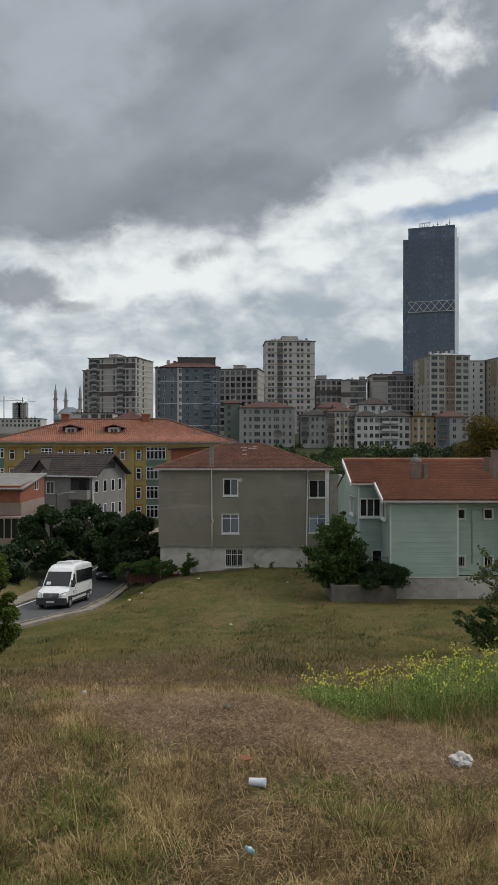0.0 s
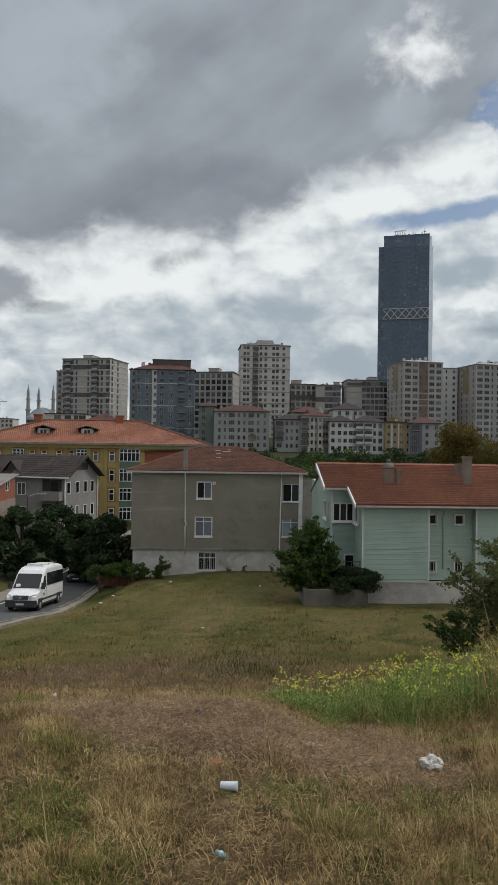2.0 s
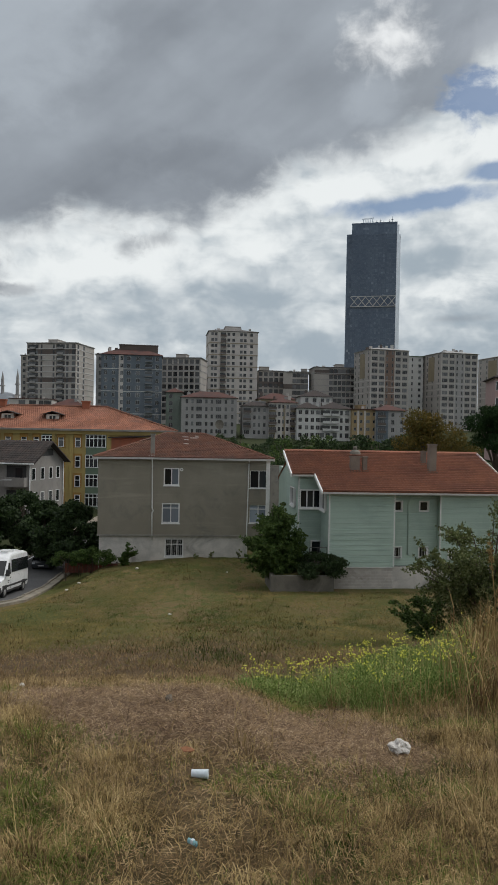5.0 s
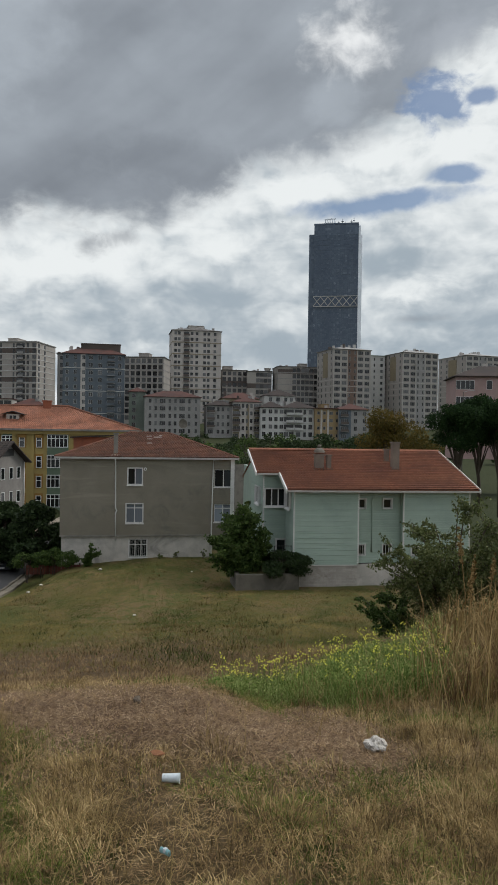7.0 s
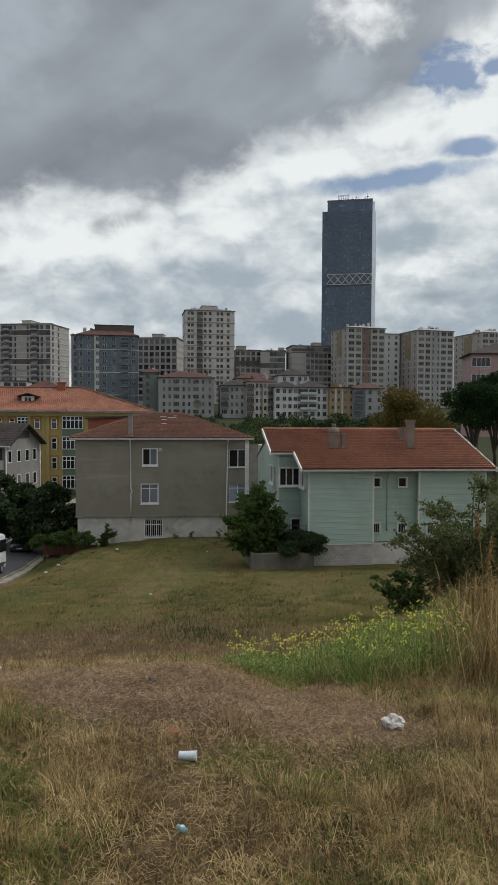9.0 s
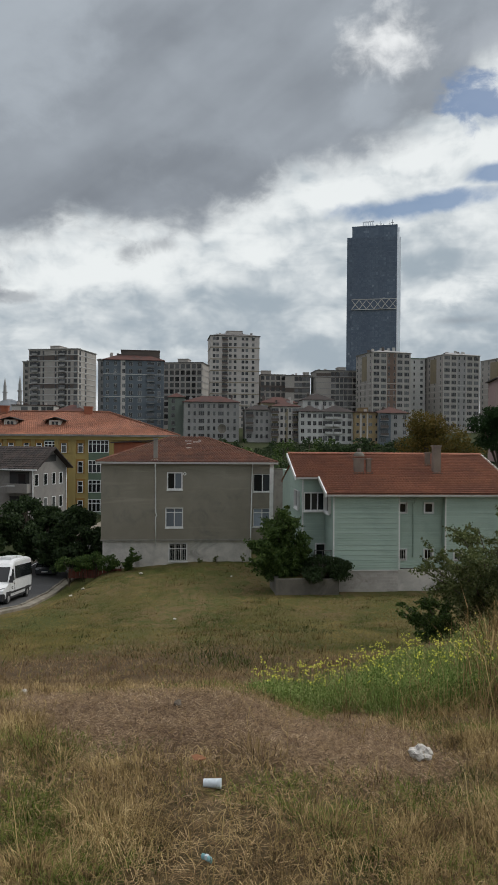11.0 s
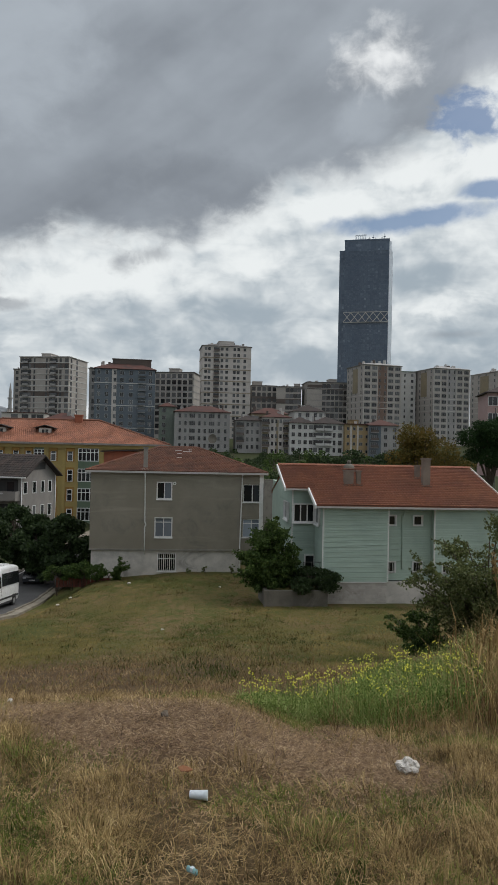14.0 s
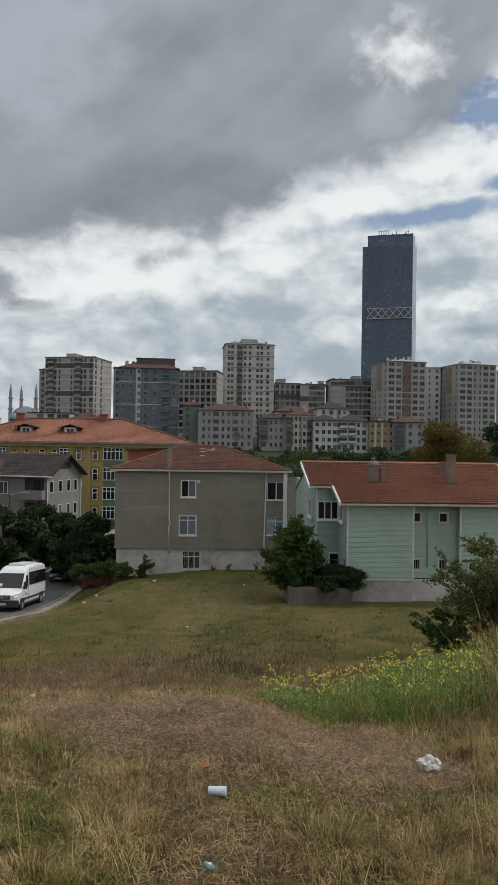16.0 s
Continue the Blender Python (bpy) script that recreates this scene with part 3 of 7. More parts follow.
def far_city():
    # banded grey-brown block, two faces in view
    h = 35.9
    apartment("grey and brown banded block of flats with flat roof", -81.8, 358.7, 8.384, 25.9, 22.7, h, -15, "far_beige", 2.8, [(0.05, 1.6), (0.13, 1.1), (0.21, 1.3), (0.3, 0.9), (0.55, 0.9), (0.64, 1.9), (0.74, 1.9), (0.83, 1.2), (0.955, 1.9)], [0.12, 0.42], "flat", "far_slab",
              bands=[(h - 2.8 * i - 0.1, 0.32, "far_white") for i in range(1, 12)], plant_room=(8, 13, 2.2), win=(1.9, 1.95, 2), frame="far_brown", balconies=(0.13, 0.69), balcony_m="far_slab",
              stripes=[(0, 25.9, h - 5.5, h - 3.0, "far_brown"), (0, 25.9, h - 19.5, h - 17.0, "far_brown")])
    apartment("grey block wing behind a banded block of flats", -86.405, 366, 8.654, 8, 14, 30.271, 8, "far_beige", 3.0, col(3, 0.2, 0.8), (), "flat", "far_flatroof")
    # slate-blue block
    d = 292
    apartment("slate-blue block of flats with white bands and red roof edge", -36.812, d, 1.366, 24.62, 18, 31.654, 4, "far_blue", 3.0, [(0.07, 1.2), (0.2, 1.2), (0.335, 1.2), (0.45, 1.6), (0.6, 1.6), (0.78, 3.0), (0.92, 1.4)], col(3, 0.2, 0.8), "hip", "far_roof", rise=4.0,
              bands=[(31.654 - 6.1 - 9.2 * i, 0.3, "far_white") for i in range(3)], stripes=[(7.0, 8.9, 0, 31.654 - 0.3, "far_pale")], plant_room=(7, 23, 4.2), plant_m="far_brown", win=(1.5, 1.7, 2), frame="far_white", balconies=(0.78,), balcony_m="far_blue")
    apartment("slate-blue side wing with dark balconies", -39.989, 300, 1.359, 4.5, 14, 32.039, 4, "far_grey", 3.0, [(0.5, 2.4)], (), "flat", "far_flatroof")
    # pale banded block
    apartment("pale grey banded block of flats with flat roof", -14.47, 340, 5.422, 19.111, 16, 31.397, -12, "far_beige", 3.0, col(7), (), "flat", "far_flatroof", bands=[(31.397 - 3.05 * i, 0.4, "far_slab") for i in range(1, 9)], plant_room=(6, 11, 2.0), win=(1.9, 2.05, 2), frame="far_brown")
    apartment("narrow pale flats seen between taller blocks", 4.182, 372, 5.782, 6, 14, 26.287, 0, "far_beige", 3.0, col(3, 0.2, 0.8), (), "flat", "far_flatroof")
    # pale tower block
    d = 363
    w = 25.359
    apartment("tall pale tower block with dark balcony column", 8.744, d, 5.681, w, 20, 48.387, 3, "far_pale", 2.98, [0.07, 0.14, (0.29, 2.2), 0.4, 0.5, 0.66, 0.74, 0.87], (), "hip", "far_flatroof", rise=2.6,
              bands=[(48.387 - 6.0 * i - 6.4, 0.35, "far_tan") for i in range(7)], balconies=(0.29,), win=(1.45, 1.6, 1), frame="far_slab", plant_room=(9, 17, 2.8))
    # blocks to the right of the tower block
    apartment("low grey banded block with flat roof and stair house", 35.546, 372, 5.782, 13.143, 16, 28.975, 0, "far_beige", 3.0, col(5), (), "flat", "far_flatroof", plant_room=(1, 6, 2.2), win=(1.9, 2.05, 2), frame="far_brown", stripes=[(0, 13.143, 21.0, 23.4, "far_brown")])
    apartment("low grey banded block with brown stripe", 47.119, 360, 5.647, 12.719, 14, 27.751, -10, "far_beige", 3.0, col(4, 0.45, 0.92), (), "flat", "far_flatroof", plant_room=(9, 12, 1.6), win=(1.9, 2.05, 2), frame="far_brown", stripes=[(0, 12.719, 19.2, 21.6, "far_brown")])
    apartment("grey flat-roofed block with long balconies", 61.549, 350, 5.535, 20.235, 16, 29.791, 0, "far_beige", 3.0, col(6, 0.42, 0.96), (), "flat", "far_flatroof", bands=[(29.791 - 3.05 * i, 0.4, "far_slab") for i in range(1, 7)], plant_room=(12, 16, 1.8), win=(1.9, 2.05, 2), frame="far_brown", stripes=[(0, 20.235, 26.4, 28.6, "far_brown")])
    # beige tower blocks, two faces in view
    for i, (x, y, z, wa, da, h) in enumerate(((84.5, 328, 5.287, 19.9, 19.3, 37.4), (119.6, 330, 5.31, 20.0, 19.1, 36.9), (156.7, 340, 5.557, 20.0, 24.5, 37.4))):
        lines = [(0.0, 0.5), (3.65, 4.15), (7.2, 7.6), (12.4, 12.8), (16.0, 16.5), (wa - 0.5, wa)]
        block = apartment("beige tower block with ribbed balconies and ochre panels", x, y, z, wa, da, h, 10.4, "far_beige", 2.95, [(0.105, 2.9), (0.29, 2.5), (0.43, 0.8), (0.57, 0.8), (0.72, 2.6), (0.9, 2.5)], [0.12, 0.42, 0.68, 0.9], "hip", "far_slab", rise=2.3,
                          bands=[(h - 15 - 2.95 * j, 0.25, "far_pale") for j in range(3)], stripes=[(7.6, 12.4, 0, h - 0.4, ("far_rust", "far_grey", "far_grey")[i])] + [(a, b, 0, h - 0.2, "far_line") for a, b in lines], win=(1.0, 1.7, 2), frame="far_slab", sides="l")
        for j in range(1, 12):
            box_parts("floor_band", M["far_line"], block, (0.5, -0.2, h - 0.35 - 2.95 * j, 7.2, -0.02, h - 0.05 - 2.95 * j), (12.8, -0.2, h - 0.35 - 2.95 * j, wa - 0.5, -0.02, h - 0.05 - 2.95 * j))
        part("facade_panel", boxes((-0.12, da * 0.33, h - 13.5, 0.0, da * 0.62, h - 1.6)), M["far_tan"], block, "ochre panel with narrow windows")
        rng = random.Random(90 + i)
        for j in range(7):
            u, v2 = rng.uniform(4, wa - 4), rng.uniform(4, 14)
            part("roof_unit", boxes((u, v2, h + 0.6, u + rng.uniform(0.5, 1.6), v2 + 1, h + rng.uniform(1.6, 3.0))), M["far_white"], block)
    apartment("narrow pale block with green roof edge", 108.319, 345, 5.479, 7.5, 14, 36.014, 0, "far_white", 3.0, [(0.25, 0.8), (0.75, 1.4)], (), "flat", "green_band", win=(1.2, 1.6, 1), frame="far_white")
    # nearer row of flats
    apartment("weathered grey five-storey flats with red hipped roof", -3.686, 270, -1.869, 21.247, 14, 16.911, 0, "far_grey", 2.85, [(0.1, 1.0), (0.2, 1.0), (0.32, 2.2), (0.45, 1.0), (0.55, 1.0), (0.67, 2.2), (0.8, 1.0), (0.92, 1.0)], (), "hip", "far_roof", rise=2.6, win=(1.25, 1.6, 2))
    apartment("narrow grey-green flats with dark windows", -9.964, 282, -2.023, 6.5, 12, 19.474, 0, "far_greenish", 2.9, [(0.3, 1.4)], (), "hip", "far_roof", rise=1.8)
    apartment("grey-blue flats with roof terrace and dark balconies", 19.798, 268, -1.843, 9.899, 13, 13.988, 0, "far_grey", 2.85, [(0.15, 2.0), (0.45, 1.0), (0.63, 1.0), (0.84, 1.0)], (), "hip", "far_darkroof", rise=2.2, win=(1.3, 1.55, 2), plant_room=(4, 9, 1.4), balconies=(0.16,))
    apartment("cream flats with brown balcony columns and red roof", 29.69, 266, -1.817, 10.68, 13, 15.379, 0, "far_pale", 2.85, [(0.1, 2.0), (0.36, 1.0), (0.5, 0.8), (0.66, 1.0), (0.88, 2.0)], (), "hip", "far_roof", rise=2.0, win=(1.3, 1.55, 2), stripes=[(0, 2.4, 0, 14.2, "far_tan"), (5.2, 6.2, 0, 14.2, "far_tan"), (8.3, 10.6, 0, 14.2, "far_tan")], balconies=(0.12, 0.88))
    apartment("white-grey flats with dark hipped roof", 39.762, 262, -1.766, 8.836, 13, 13.254, 0, "far_white", 2.85, [0.14, 0.42, 0.66, (0.9, 1.5)], (), "hip", "far_darkroof", rise=2.4, win=(1.3, 1.55, 2))
    apartment("white flats with dark balconies and dark roof", 48.598, 262.5, -1.766, 12.202, 13, 13.254, 0, "far_white", 2.85, [(0.08, 1.6), (0.25, 1.6), (0.47, 1.6), (0.67, 1.0), (0.85, 1.4)], (), "hip", "far_darkroof", rise=2.8, win=(1.4, 1.7, 2), frame="dark_metal", balconies=(0.2, 0.47), balcony_m="far_white")
    apartment("ochre flats with pale window columns", 60.336, 260, -1.74, 9.186, 13, 12.944, 0, "far_ochre", 2.85, [(0.13, 1.0), (0.38, 1.0), (0.66, 1.4), (0.92, 1.0)], (), "flat", "far_roof", win=(1.0, 1.2, 2), stripes=[(2.0, 2.7, 0, 12.6, "far_pale"), (4.6, 5.2, 0, 12.6, "far_pale")], plant_room=(3, 6, 1.4))
    apartment("blue-grey flats with red gabled roof", 68.988, 258, -1.715, 11.602, 13, 12.845, 0, "far_grey", 2.85, [(0.15, 2.2), (0.55, 1.2), (0.85, 1.2)], (), "hip", "far_roof", rise=2.4, win=(1.25, 1.6, 2), stripes=[(0, 4.6, 0, 12.4, "far_blue")], balconies=(0.18,))
    # behind the row
    apartment("white flats with dark mansard roof behind the row", 45.409, 290, 2.532, 13.041, 12, 14.903, 0, "far_white", 2.9, [0.2, (0.45, 1.6), 0.7, 0.88], (), "hip", "far_darkroof", rise=3.0)
    apartment("flats with red roof behind the row", 27.52, 288, 2.525, 15.263, 12, 13.413, 0, "far_tan", 2.9, (), (), "hip", "far_roof", rise=2.6)
    # far left
    apartment("long low terrace of pale flats in the distance", -185.395, 480, 8.923, 43.169, 14, 8.865, 0, "far_pale", 2.9, col(16, 0.03, 0.97), (), "flat", "far_roof", win=(1.4, 1.6, 2), frame="far_brown")
    apartment("low pale building with dark windows before a domed mosque", -82.941, 330, 5.31, 19.079, 12, 10.069, 0, "far_pale", 3.2, [(0.3, 3.0), (0.55, 3.0), (0.75, 2.0), (0.9, 3.0)], (), "flat", "far_roof", win=(1.6, 2.0, 2), frame="far_brown")
    apartment("small red-roofed house behind the yellow block", -48.38, 250, 4.411, 11.242, 10, 5.621, 0, "far_tan", 3.0, (), (), "hip", "far_roof", rise=2.6)
    for px0 in (-302.808, -295.581):
        apartment("hazy high-rise in the distance", px0, 900, 10, 10, 10, 41.916, 0, "far_grey", 3.0, [(0.5, 5.0)], (), "flat", "far_flatroof")


far_city()


# ---- glass tower and mosque, far off ----
def curtain_wall(name, tones, bay=1.45, storey=3.9):
    """Storey-high panes of a glass facade: each takes its own share of the tones; uneven reflections are painted in, a
    few of them pale.
    """
    m = bpy.data.materials.new(name)
    m.use_nodes = True
    k = Nodes(m.node_tree)
    where = k.add("ShaderNodeTexCoord").outputs["Object"]
    cell = k.add("ShaderNodeVectorMath", operation="SNAP")
    k.put(cell.inputs[0], where)
    cell.inputs[1].default_value = (bay, bay, storey / 2)
    rnd = k.add("ShaderNodeTexWhiteNoise")
    k.put(rnd.inputs[0], cell.outputs[0])
    broad = k.noise(where, 0.05, 4.0, 0.6)
    c = k.mix(k.math("ADD", k.math("MULTIPLY", rnd.outputs[0], 0.6), k.math("MULTIPLY", k.step(broad, 0.3, 0.7), 0.4)), tones[0], tones[1])
    c = k.mix(k.math("MULTIPLY", k.step(rnd.outputs[0], 0.93, 1.0), k.step(broad, 0.4, 0.6)), c, tones[2])
    b = k.add("ShaderNodeBsdfPrincipled")
    k.put(b.inputs["Base Color"], c)
    b.inputs["Roughness"].default_value = 0.3
    o = k.add("ShaderNodeOutputMaterial")
    k.put(o.inputs[0], b.outputs[0])
    return m


M["tower_glass"] = curtain_wall("tower_glass", ((0.05, 0.078, 0.125), (0.12, 0.16, 0.215), (0.26, 0.3, 0.35)))
M["tower_metal"] = surface("tower_metal", (0.08, 0.112, 0.165), (0.06, 0.09, 0.14), 0.05, 0.4, 0.0, 1)
M["tower_pale"] = surface("tower_pale", (0.8, 0.84, 0.88), (0.7, 0.74, 0.78), 0.1, 0.4, 0.0, 1, metal=0.7)
M["lead"] = surface("lead", (0.22, 0.24, 0.26), (0.18, 0.2, 0.22), 0.2, 0.6, 0.0, 2)


def glass_tower():
    d = 550
    w, h = 34.89, 164.292
    b = thing("glass_tower", "tall dark blue glass office tower with lattice band and rooftop masts", "skyscraper", 124.543, d, 3.367, -17)
    part("main_shaft", boxes((0, 0, -8, w, 34, h)), M["tower_glass"], b)
    part("side_shaft", boxes((-4.2, 3, -8, 0, 31, h - 6.5)), M["tower_glass"], b, "lower side bay of dark glass")
    # pale metal added at the corner to give the sheen of sky-lit glass
    part("corner_panel", boxes((w, 0.4, -8, w + 1.7, 22, h - 1), (w + 1.7, 6, -8, w + 2.9, 20, h - 7)), M["tower_pale"], b, "pale metal strip standing in for corner glass bright with sky")
    part("parapet", boxes((-0.2, -0.2, h, w + 0.2, 34, h + 1.2)), M["tower_metal"], b)
    # floor lines and mullions as slim ribs
    line = part("floor_line", boxes((0, -0.12, 0, w, 0, 0.5)), M["tower_glass"], b)
    line.location.z = 3.9
    for i in range(2, int((h - 8) / 3.9) + 1):
        ob = new("floor_line", line.data)
        ob.parent = b
        ob.location.z = 3.9 * i
    rib = part("mullion", boxes((-0.09, -0.26, 0, 0.09, -0.14, h - 8)), M["tower_metal"], b)
    rib.location.x = w / 48
    for i in range(1, 24):
        ob = new("mullion", rib.data)
        ob.parent = b
        ob.location.x = (i + 0.5) * w / 24
    zt = 101.578
    part("lattice_recess", boxes((0, -0.6, zt - 2, w, -0.45, zt + 6)), M["tower_metal"], b)
    for i in range(6):
        u0, u1 = w * i / 6, w * (i + 1) / 6
        bm = bmesh.new()
        for a, c in (((u0, -1.0, zt - 1.6), (u1, -1.0, zt + 5.6)), ((u1, -1.0, zt - 1.6), (u0, -1.0, zt + 5.6))):
            tube(bm, (a, c), 0.36, sides=4)
        tube(bm, ((u0, -1.0, zt + 6), (u1, -1.0, zt + 6)), 0.35, sides=4)
        tube(bm, ((u0, -1.0, zt - 2), (u1, -1.0, zt - 2)), 0.35, sides=4)
        part("lattice_brace", bm, M["far_white"], b)
    # rooftop equipment
    bm = bmesh.new()
    for i in range(5):
        tube(bm, ((8 + i * 1.8, 6, h + 1), (8.6 + i * 1.8, 6, h + 6)), 0.42, sides=4)
        tube(bm, ((8 + i * 1.8, 6, h + 6), (9.8 + i * 1.8, 6, h + 1)), 0.42, sides=4)
    tube(bm, ((7.6, 6, h + 6), (16.6, 6, h + 6.6)), 0.5, sides=4)
    tube(bm, ((7.6, 6, h + 1.5), (16.6, 6, h + 1.5)), 0.5, sides=4)
    part("roof_crane", bm, M["tower_pale"], b)
    for u, hh in ((19, 3.5), (22, 5.0), (24, 3.0), (29, 4.2), (31, 6.0)):
        bm = bmesh.new()
        tube(bm, ((u, 5, h + 1), (u, 5, h + 1 + hh)), 0.25, 0.12, 5)
        box(bm, u - 0.9, 4.6, h + 0.6 + hh * 0.6, u + 0.9, 5.4, h + 0.9 + hh * 0.6)
        part("mast", bm, M["tower_metal"], b)


glass_tower()


def dome(bm, x, y, z, r, squash=1.0, seg=20, ring=7, mat=0):
    prev = None
    for j in range(ring + 1):
        a = math.pi / 2 * j / ring
        row = [bm.verts.new((x + r * math.cos(a) * math.cos(q), y + r * math.cos(a) * math.sin(q), z + r * squash * math.sin(a))) for q in (2 * math.pi * s / seg for s in range(seg))] if j < ring else [bm.verts.new((x, y, z + r * squash))]
        if prev:
            for s in range(seg):
                bm.faces.new((prev[s], prev[(s + 1) % seg], row[(s + 1) % seg], row[s]) if j < ring else (prev[s], prev[(s + 1) % seg], row[0])).material_index = mat
        prev = row


def mosque():
    d = 620
    k = d / 1245.0
    z0 = 13.549
    b = thing("mosque", "grey domed mosque with slender pointed minarets", "mosque", -160.309, d, z0)
    part("hall", boxes((-11, 0, -6, 11, 20, 8)), M["far_grey"], b)
    bm = bmesh.new()
    dome(bm, 0, 10, 8, 12.5, 0.95)
    part("main_dome", bm, M["lead"], b, smooth=True)
    bm = bmesh.new()
    dome(bm, -6, 0, 8, 6.0, 0.9)
    part("half_dome", bm, M["lead"], b, smooth=True)
    bm = bmesh.new()
    tube(bm, ((-6, -0.6, 3), (-6, 0.1, 3)), 5.4, sides=20)
    part("arch_window", bm, M["glass_far"], b)
    for px, top in ((-11.948, 680), (-2.738, 684), (9.957, 680)):
        h = (760 - top) * k
        bm = bmesh.new()
        tube(bm, ((px, 6, -6), (px, 6, h * 0.42)), 1.75, 1.65, 10)
        tube(bm, ((px, 6, h * 0.42), (px, 6, h * 0.45)), 2.4, sides=10)
        tube(bm, ((px, 6, h * 0.45), (px, 6, h * 0.66)), 1.55, 1.45, 10)
        tube(bm, ((px, 6, h * 0.66), (px, 6, h * 0.685)), 2.2, sides=10)
        tube(bm, ((px, 6, h * 0.685), (px, 6, h * 0.8)), 1.3, 1.25, 10)
        tube(bm, ((px, 6, h * 0.8), (px, 6, h)), 1.4, 0.1, 10)
        part("minaret", bm, M["far_slab"], b)


mosque()


def tower_crane(x, y, z, h, reach):
    b = thing("tower_crane", "thin distant tower crane with long jib", "crane", x, y, z, 12, "far cranes")
    bm = bmesh.new()
    tube(bm, ((0, 0, -15), (0, 0, h)), 0.6, sides=4)
    part("mast", bm, M["far_grey"], b)
    bm = bmesh.new()
    tube(bm, ((-reach * 0.3, 0, h * 0.88), (reach, 0, h * 0.9)), 0.5, 0.35, 4)
    tube(bm, ((0, 0, h), (reach * 0.8, 0, h * 0.9)), 0.12, sides=4)
    part("jib", bm, M["far_grey"], b)


tower_crane(-278.799, 800, 8, 46.252, 22)
tower_crane(-264.04, 820, 8, 46.092, 14)


# ---- roof tiles ----
def tile_rows(v, f, a, b, c, d, tile=0.24, row=0.34, lift=0.07, rng=None):
    """Curved tiles on a sloping plane: eave from a to b, top from d to c (left to right seen from outside)."""
    a, b, c, d = (np.array(p, float) for p in (a, b, c, d))
    slope = np.linalg.norm((c + d) / 2 - (a + b) / 2)
    rows = max(1, int(round(slope / row)))
    n = np.cross(b - a, (c + d) / 2 - (a + b) / 2)
    n /= np.linalg.norm(n)
    along = (b - a) / np.linalg.norm(b - a)
    for r in range(rows):
        t0, t1 = r / rows, (r + 1.12) / rows
        lo0, lo1 = a + (d - a) * t0, b + (c - b) * t0
        up = ((d - a) + (c - b)) / 2 * (t1 - t0)
        count = int(np.linalg.norm(lo1 - lo0) / tile)
        if count < 1:
            continue
        wide = np.linalg.norm(lo1 - lo0) / count
        for i in range(count):
            p = lo0 + along * wide * i
            jit = rng.uniform(-0.012, 0.012)
            base = len(v)
            for e, h0 in ((np.zeros(3), lift + jit), (up, 0.012)):
                for s, bulge in ((0.0, 0.0), (0.25, 0.045), (0.6, 0.06), (0.97, 0.0)):
                    v.append(p + e + along * wide * s + n * (h0 + bulge))
            for s in range(3):
                f.append((base + s, base + s + 1, base + s + 5, base + s + 4))
            # lip at the lower edge
            q = len(v)
            for s, bulge in ((0.0, 0.0), (0.25, 0.045), (0.6, 0.06), (0.97, 0.0)):
                v.append(p + along * wide * s + n * (lift + jit + bulge - 0.022))
            for s in range(3):
                f.append((base + s, q + s, q + s + 1, base + s + 1))


def tiled(name, parent, planes, material, tile=0.24, row=0.34, lift=0.07):
    v, f = [], []
    rng = random.Random(5)
    for pl in planes:
        tile_rows(v, f, *pl, tile=tile, row=row, lift=lift, rng=rng)
    return raw(name, [tuple(p) for p in v], f, material, parent, "", "stuff")


def slab_with_holes(bm, w, z0, z1, t, holes, mat=0):
    """A wall slab in the xz plane from y = 0 (outside) to y = t with rectangular openings (x0, x1, z0, z1)."""
    xs = sorted({0.0, w, *[h[i] for h in holes for i in (0, 1)]})
    zs = sorted({z0, z1, *[h[i] for h in holes for i in (2, 3)]})
    for i in range(len(xs) - 1):
        for j in range(len(zs) - 1):
            cx, cz = (xs[i] + xs[i + 1]) / 2, (zs[j] + zs[j + 1]) / 2
            if any(h[0] < cx < h[1] and h[2] < cz < h[3] for h in holes):
                continue
            face(bm, (xs[i], 0, zs[j]), (xs[i + 1], 0, zs[j]), (xs[i + 1], 0, zs[j + 1]), (xs[i], 0, zs[j + 1]), mat=mat)
            face(bm, (xs[i], t, zs[j + 1]), (xs[i + 1], t, zs[j + 1]), (xs[i + 1], t, zs[j]), (xs[i], t, zs[j]), mat=mat)
    for x0, x1, a, b in [(0.0, w, z0, z1), *holes]:
        face(bm, (x0, 0, a), (x0, t, a), (x1, t, a), (x1, 0, a), mat=mat)
        face(bm, (x0, 0, b), (x0, t, b), (x1, t, b), (x1, 0, b), mat=mat)
        face(bm, (x0, 0, a), (x0, t, a), (x0, t, b), (x0, 0, b), mat=mat)
        face(bm, (x1, 0, a), (x1, t, a), (x1, t, b), (x1, 0, b), mat=mat)


# near-black colour that stands in for shade inside rooms, gaps and recesses
M["room_shade"] = surface("room_shade", (0.03, 0.03, 0.03), (0.04, 0.04, 0.04), 2, 0.9, 0.0)


